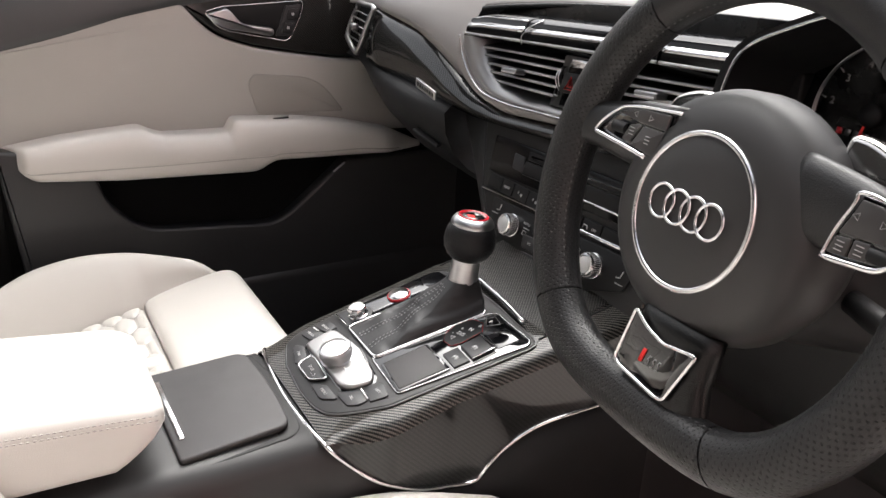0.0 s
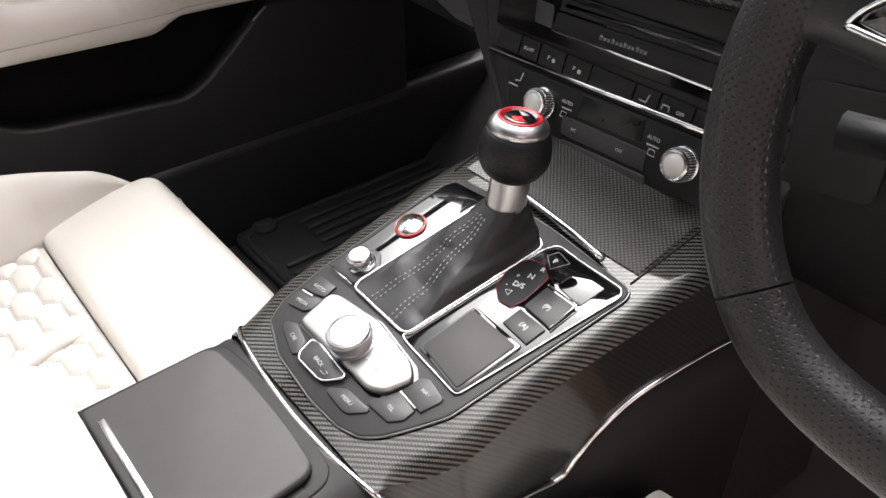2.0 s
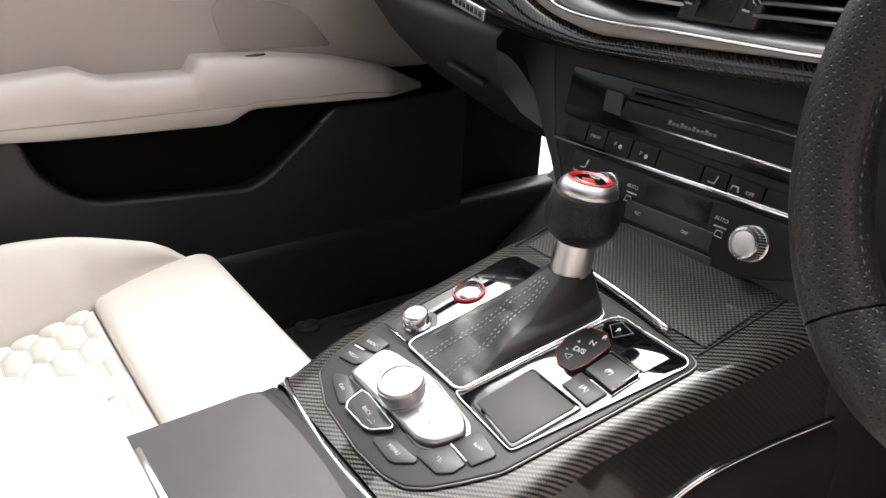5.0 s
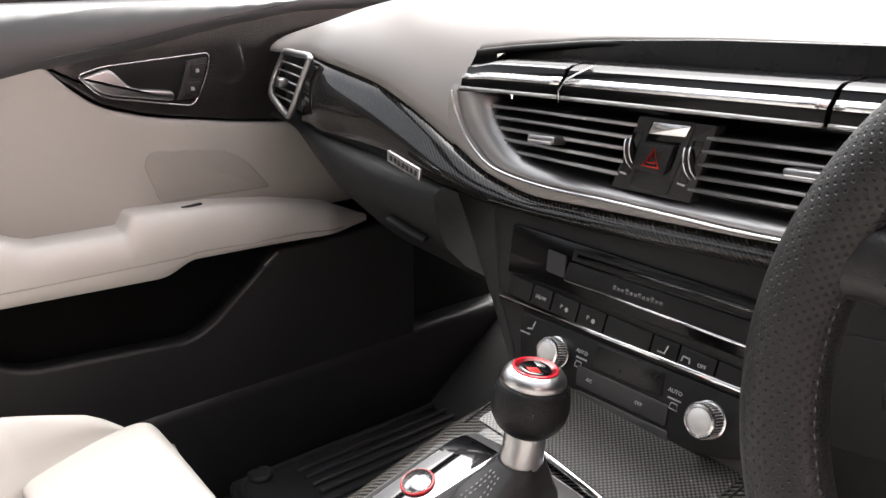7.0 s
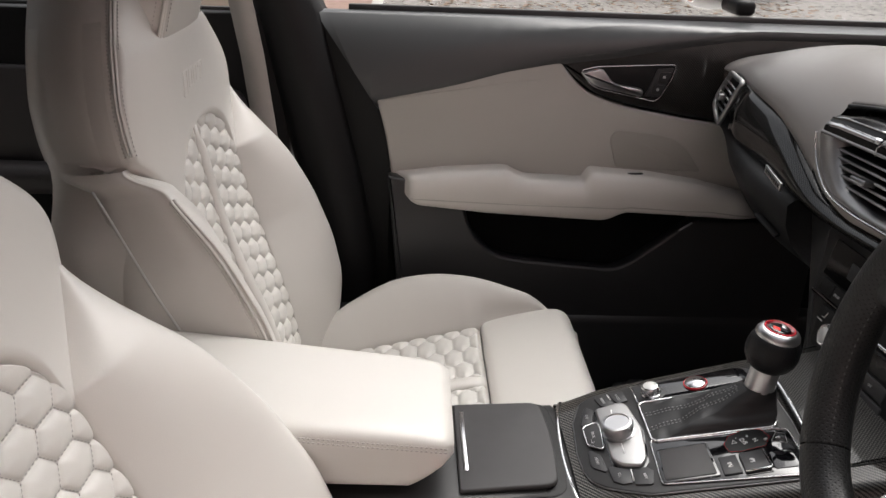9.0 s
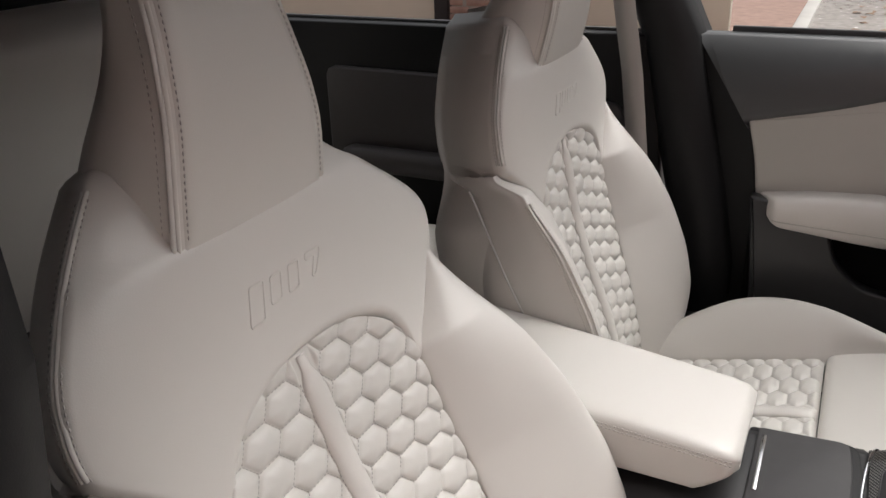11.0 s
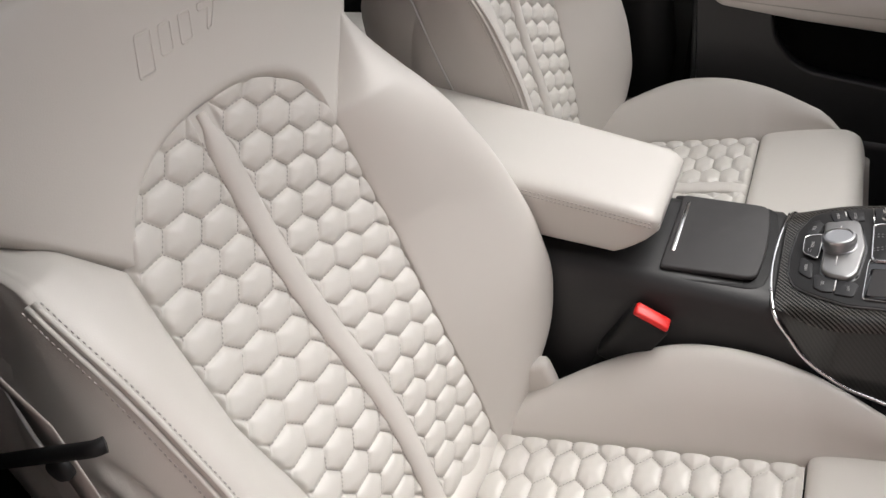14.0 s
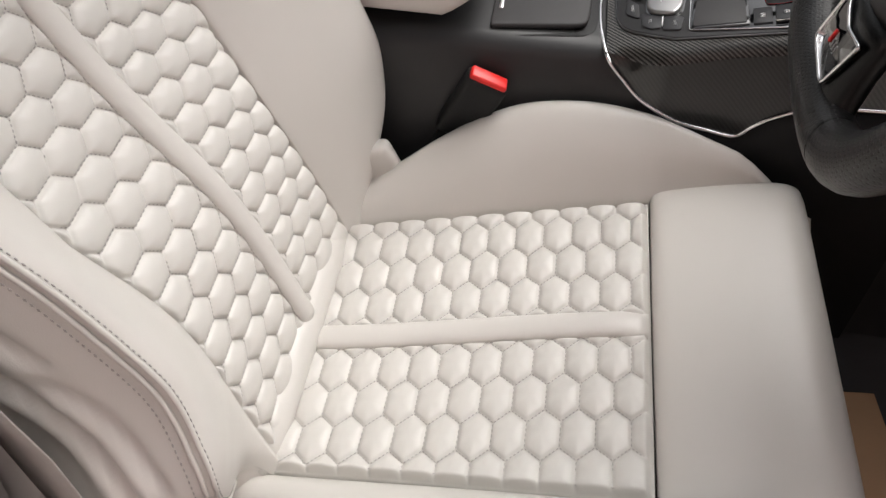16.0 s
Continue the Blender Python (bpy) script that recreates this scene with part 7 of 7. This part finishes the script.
part("rear_cushion", box((0, -1.42, 0.26), (1.3, 0.5, 0.16), 0.05, (6, 0, 0), 4), M["cream"], rear)
part("rear_back", box((0, -1.78, 0.58), (1.3, 0.16, 0.62), 0.05, (-18, 0, 0), 4), M["cream"], rear)
part("rear_plinth", box((0, -1.42, 0.09), (1.28, 0.46, 0.18), 0.02), M["black"], rear)
tagged(part("wall_rear", box((0, -2.02, 0.40), (1.6, 0.04, 0.84), 0.003), M["carpet"]), "dark rear parcel wall", "wall", kind="structure")
roof = tagged(part("ceiling", loft([[(x, y, z + 0.04 * (1 - (x / 0.66) ** 2)) for x in (-0.66, -0.4, 0, 0.4, 0.66)] + [(x, y, z + 0.03 + 0.04 * (1 - (x / 0.66) ** 2)) for x in (0.66, 0.4, 0, -0.4, -0.66)] for y, z in ((-0.57, 1.147), (-0.62, 1.15), (-0.8, 1.16), (-1.0, 1.16), (-1.6, 1.10), (-2.0, 1.02))]), M["headliner"]), "black fabric headliner and roof", "roof", kind="structure")
for sgn in (-1, 1):
    tagged(part("trim", tube([(sgn * 0.80, 0.66, 0.78), (sgn * 0.74, 0.25, 0.94), (sgn * 0.67, -0.15, 1.08), (sgn * 0.655, -0.40, 1.14), (sgn * 0.655, -0.7, 1.165), (sgn * 0.655, -1.0, 1.17), (sgn * 0.655, -1.6, 1.11), (sgn * 0.70, -2.0, 0.98), (sgn * 0.78, -2.1, 0.8)], 0.042, n=10), M["black"]), "black pillar and roof rail", "pillar", kind="structure")
M["tint"] = mat("tinted_glass", (0.01, 0.01, 0.011), rough=0.08, coat=0.5)
tagged(part("window_2", loft([[(-0.75, -2.03, 0.80), (0.75, -2.03, 0.80), (0.75, -2.05, 0.80), (-0.75, -2.05, 0.80)], [(-0.68, -1.98, 1.06), (0.68, -1.98, 1.06), (0.68, -2.0, 1.06), (-0.68, -2.0, 1.06)]]), M["tint"]), "dark tinted rear window", "window", kind="structure")
tagged(part("window_3", loft([[(0.86, -1.05, 0.78), (0.86, -2.0, 0.78), (0.87, -2.0, 0.78), (0.87, -1.05, 0.78)], [(0.68, -1.05, 1.16), (0.68, -2.0, 1.02), (0.69, -2.0, 1.02), (0.69, -1.05, 1.16)]]), M["tint"]), "dark tinted rear side window", "window", kind="structure")

# ---- outside ----
# tarmac base made pale: it carries the sky's reflection on the wet ground
M["tarmac"] = mat("wet_tarmac", (0.50, 0.47, 0.44), rough=0.12, var=0.22, vscale=1.3, bump=0.2, bscale=120, rvar=0.25)
M["brick"] = mat("red_brick", (0.27, 0.17, 0.135), rough=0.8, var=0.35, vscale=9, bump=0.5, bscale=90)
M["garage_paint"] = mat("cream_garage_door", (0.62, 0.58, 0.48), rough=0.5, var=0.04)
M["kerb"] = mat("pale_concrete", (0.45, 0.43, 0.40), rough=0.6, var=0.15, vscale=4, bump=0.4, bscale=120)
M["mortar"] = mat("mortar", (0.30, 0.28, 0.25), rough=0.9)
M["leaf"] = mat("fallen_leaf", (0.16, 0.08, 0.03), rough=0.7, var=0.4, vscale=3)
# pale pink chosen for the light it throws back into the car
M["pink_bounce"] = mat("pink_bounce_wall", (0.62, 0.475, 0.455), rough=0.8, var=0.25, vscale=9, bump=0.5, bscale=90)
M["mirror"] = mat("mirror_glass", (0.85, 0.86, 0.87), rough=0.02, metal=1.0, var=0.0, rvar=0.0)
ground = tagged(part("ground", box((0, 0, -0.40), (400, 400, 0.05), 0), M["tarmac"]), "wet tarmac driveway strewn with leaves", "ground", kind="structure")
paving = tagged(part("pavement", box((-17, -13.0, -0.372), (24, 23.9, 0.012), 0.002), M["brick"]), "red block paving beside the drive", "pavement", kind="structure")
tagged(part("kerb", box((-17, -0.98, -0.366), (24, 0.14, 0.03), 0.006), M["kerb"]), "pale concrete edging strip", "kerb", kind="structure")
garage = empty("garage", "cream garage door beside a red brick pillar", "garage")
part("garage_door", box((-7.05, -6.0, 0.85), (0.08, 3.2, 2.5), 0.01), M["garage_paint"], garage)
part("door_frame", box((-7.0, -4.32, 0.85), (0.12, 0.16, 2.5), 0.01), M["panel"], garage, "grey door post")
pil = part("pillar_core", box((-7.0, -3.97, 0.85), (0.30, 0.36, 2.5), 0.004), M["mortar"], garage, "red brick pillar")
for k in range(33):
    z = -0.36 + 0.075 * k
    for m_, (dy, w_) in enumerate(((-0.098, 0.215), (0.118, 0.15)) if k % 2 else ((-0.132, 0.15), (0.084, 0.215))):
        part("brick", box((-7.0, -3.97 + dy + (0.0 if k % 2 else 0.0), z + 0.0325), (0.32, w_ - 0.01, 0.065), 0.004, seg=1), M["brick"], pil)
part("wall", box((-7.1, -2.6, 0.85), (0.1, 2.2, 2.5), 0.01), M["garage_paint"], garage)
# fallen leaves
bm = bmesh.new()
rnd = random.Random(4)
for k in range(1500):
    x, y = -6 - 14 * rnd.random() ** 0.8, -0.6 + 6.0 * rnd.random()
    a, s_ = rnd.random() * 6.3, 0.03 + 0.05 * rnd.random()
    c_, n_ = math.cos(a) * s_, math.sin(a) * s_
    z = -0.372 + 0.01 * rnd.random()
    bm.faces.new([bm.verts.new(p) for p in ((x - c_, y - n_, z), (x + n_ * 0.6, y - c_ * 0.6, z + 0.012), (x + c_, y + n_, z + 0.004), (x - n_ * 0.6, y + c_ * 0.6, z + 0.015))])
tagged(part("fallen_leaves", bm, M["leaf"]), "brown fallen leaves on the wet drive", "leaves", kind="stuff")
mirror = empty("door_mirror", "silver door mirror outside the passenger window", "door mirror")
rows = []
for x, s in ((-0.92, 0.5), (-0.95, 0.85), (-1.02, 1.0), (-1.10, 0.97), (-1.15, 0.7)):
    rows.append([(x, 0.10 + 0.02 * (x + 1.0) + 0.05 * math.copysign(abs(math.cos(a)) ** 0.7, math.cos(a)), 0.85 + 0.075 * s * math.copysign(abs(math.sin(a)) ** 0.7, math.sin(a))) for a in [2 * math.pi * j / 20 for j in range(20)]])
part("mirror_shell", loft(rows), M["white_paint"], mirror)
part("mirror_glass", plate(rounded([(-1.13, 0.80), (-0.95, 0.795), (-0.95, 0.905), (-1.13, 0.90)], 0.02), 0.003, face(0.049), 0.001), M["mirror"], mirror, "mirror glass")
part("mirror_foot", box((-0.89, 0.12, 0.80), (0.10, 0.04, 0.03), 0.01), M["black"], mirror)

# unseen wall added behind the camera: blocks side sky, bounces pink light onto the seats
tagged(part("wall_bounce", box((3.4, -0.5, 1.9), (0.2, 20, 4.6), 0), M["pink_bounce"]), "unseen pale pink wall added beside the drive to shape the light", "wall", kind="structure")

# unseen wall added ahead of the car; it cuts off the low sky
tagged(part("wall_ahead_unseen", box((-1.0, 6.0, 1.3), (8.2, 0.2, 3.4), 0), M["brick"]), "unseen red brick wall added ahead of the car", "wall", kind="structure")


# parked cars beyond the drive
def parked_car(x, y, turn, paint, label):
    """A saloon: body with a lower sill line, glass house, wheels and lamps."""
    car = empty("parked_car", label, "car", "parked cars")
    m = pose(x, y, -0.372, 0, 0, turn)
    rows = []
    for u, w, zb, zt in ((-2.2, 0.60, 0.35, 0.62), (-2.1, 0.80, 0.26, 0.78), (-1.5, 0.89, 0.20, 0.88), (-0.6, 0.91, 0.20, 0.92), (0.6, 0.91, 0.20, 0.94), (1.5, 0.89, 0.20, 0.93), (2.1, 0.80, 0.28, 0.86), (2.25, 0.62, 0.36, 0.66)):
        ring = [(w * 0.9, zb), (w, zb + 0.12), (w, zt - 0.22), (w * 0.95, zt - 0.05), (w * 0.82, zt)]
        rows.append([m @ Vector((u, a, b)) for a, b in ring + [(-a, b) for a, b in reversed(ring)]])
    body = part("car_body", loft(rows), paint, car)
    rows = []
    for u, w, zt in ((-1.3, 0.78, 0.90), (-0.55, 0.66, 1.36), (0.3, 0.66, 1.42), (1.0, 0.64, 1.34), (1.7, 0.76, 0.92)):
        rows.append([m @ Vector((u, a, b)) for a, b in ((0.84, 0.85), (w + 0.04, zt - 0.06), (w * 0.8, zt), (-w * 0.8, zt), (-w - 0.04, zt - 0.06), (-0.84, 0.85))])
    part("glass_house", loft(rows), M["tint"], car, "dark car windows")
    rows = [[m @ Vector((u, a, b)) for a, b in ((0.60, 1.355), (0.45, 1.425), (-0.45, 1.425), (-0.60, 1.355))] for u in (-0.5, 0.3, 0.95)]
    part("car_roof", loft(rows), paint, car)
    for u in (-1.35, 1.35):
        for sgn in (-1, 1):
            wm = m @ Matrix.Translation((u, sgn * 0.80, 0.32)) @ pose(0, 0, 0, 90, 0, 0)
            wh = part("wheel", lathe([(0.2, -0.10), (0.31, -0.10), (0.325, -0.07), (0.325, 0.07), (0.31, 0.10), (0.2, 0.10)], wm, 28), M["rubber"], car, "black tyre")
            part("rim", lathe([(0, -0.085), (0.06, -0.09), (0.19, -0.095), (0.21, -0.105), (0.21, 0.105), (0.19, 0.095), (0.06, 0.09), (0, 0.085)], wm, 20), M["satin"], wh, "silver rim")
    for sgn in (-1, 1):
        part("headlight", box(m @ Vector((-2.12, sgn * 0.62, 0.66)), (0.14, 0.30, 0.12), 0.03, (0, 0, turn)), M["chrome"], car)
    return car


M["dark_paint"] = mat("black_car_paint", (0.01, 0.01, 0.012), rough=0.15, coat=1.0)
parked_car(-13.6, 3.6, 96, M["dark_paint"], "black saloon car parked across the wet drive")
parked_car(-17.2, 7.6, 84, M["white_paint"], "silver saloon car parked across the wet drive")
far_wall = tagged(part("wall_far", box((-20.0, 5.0, 1.2), (0.3, 26, 3.2), 0), M["brick"]), "red brick wall beyond the drive", "wall", kind="structure")
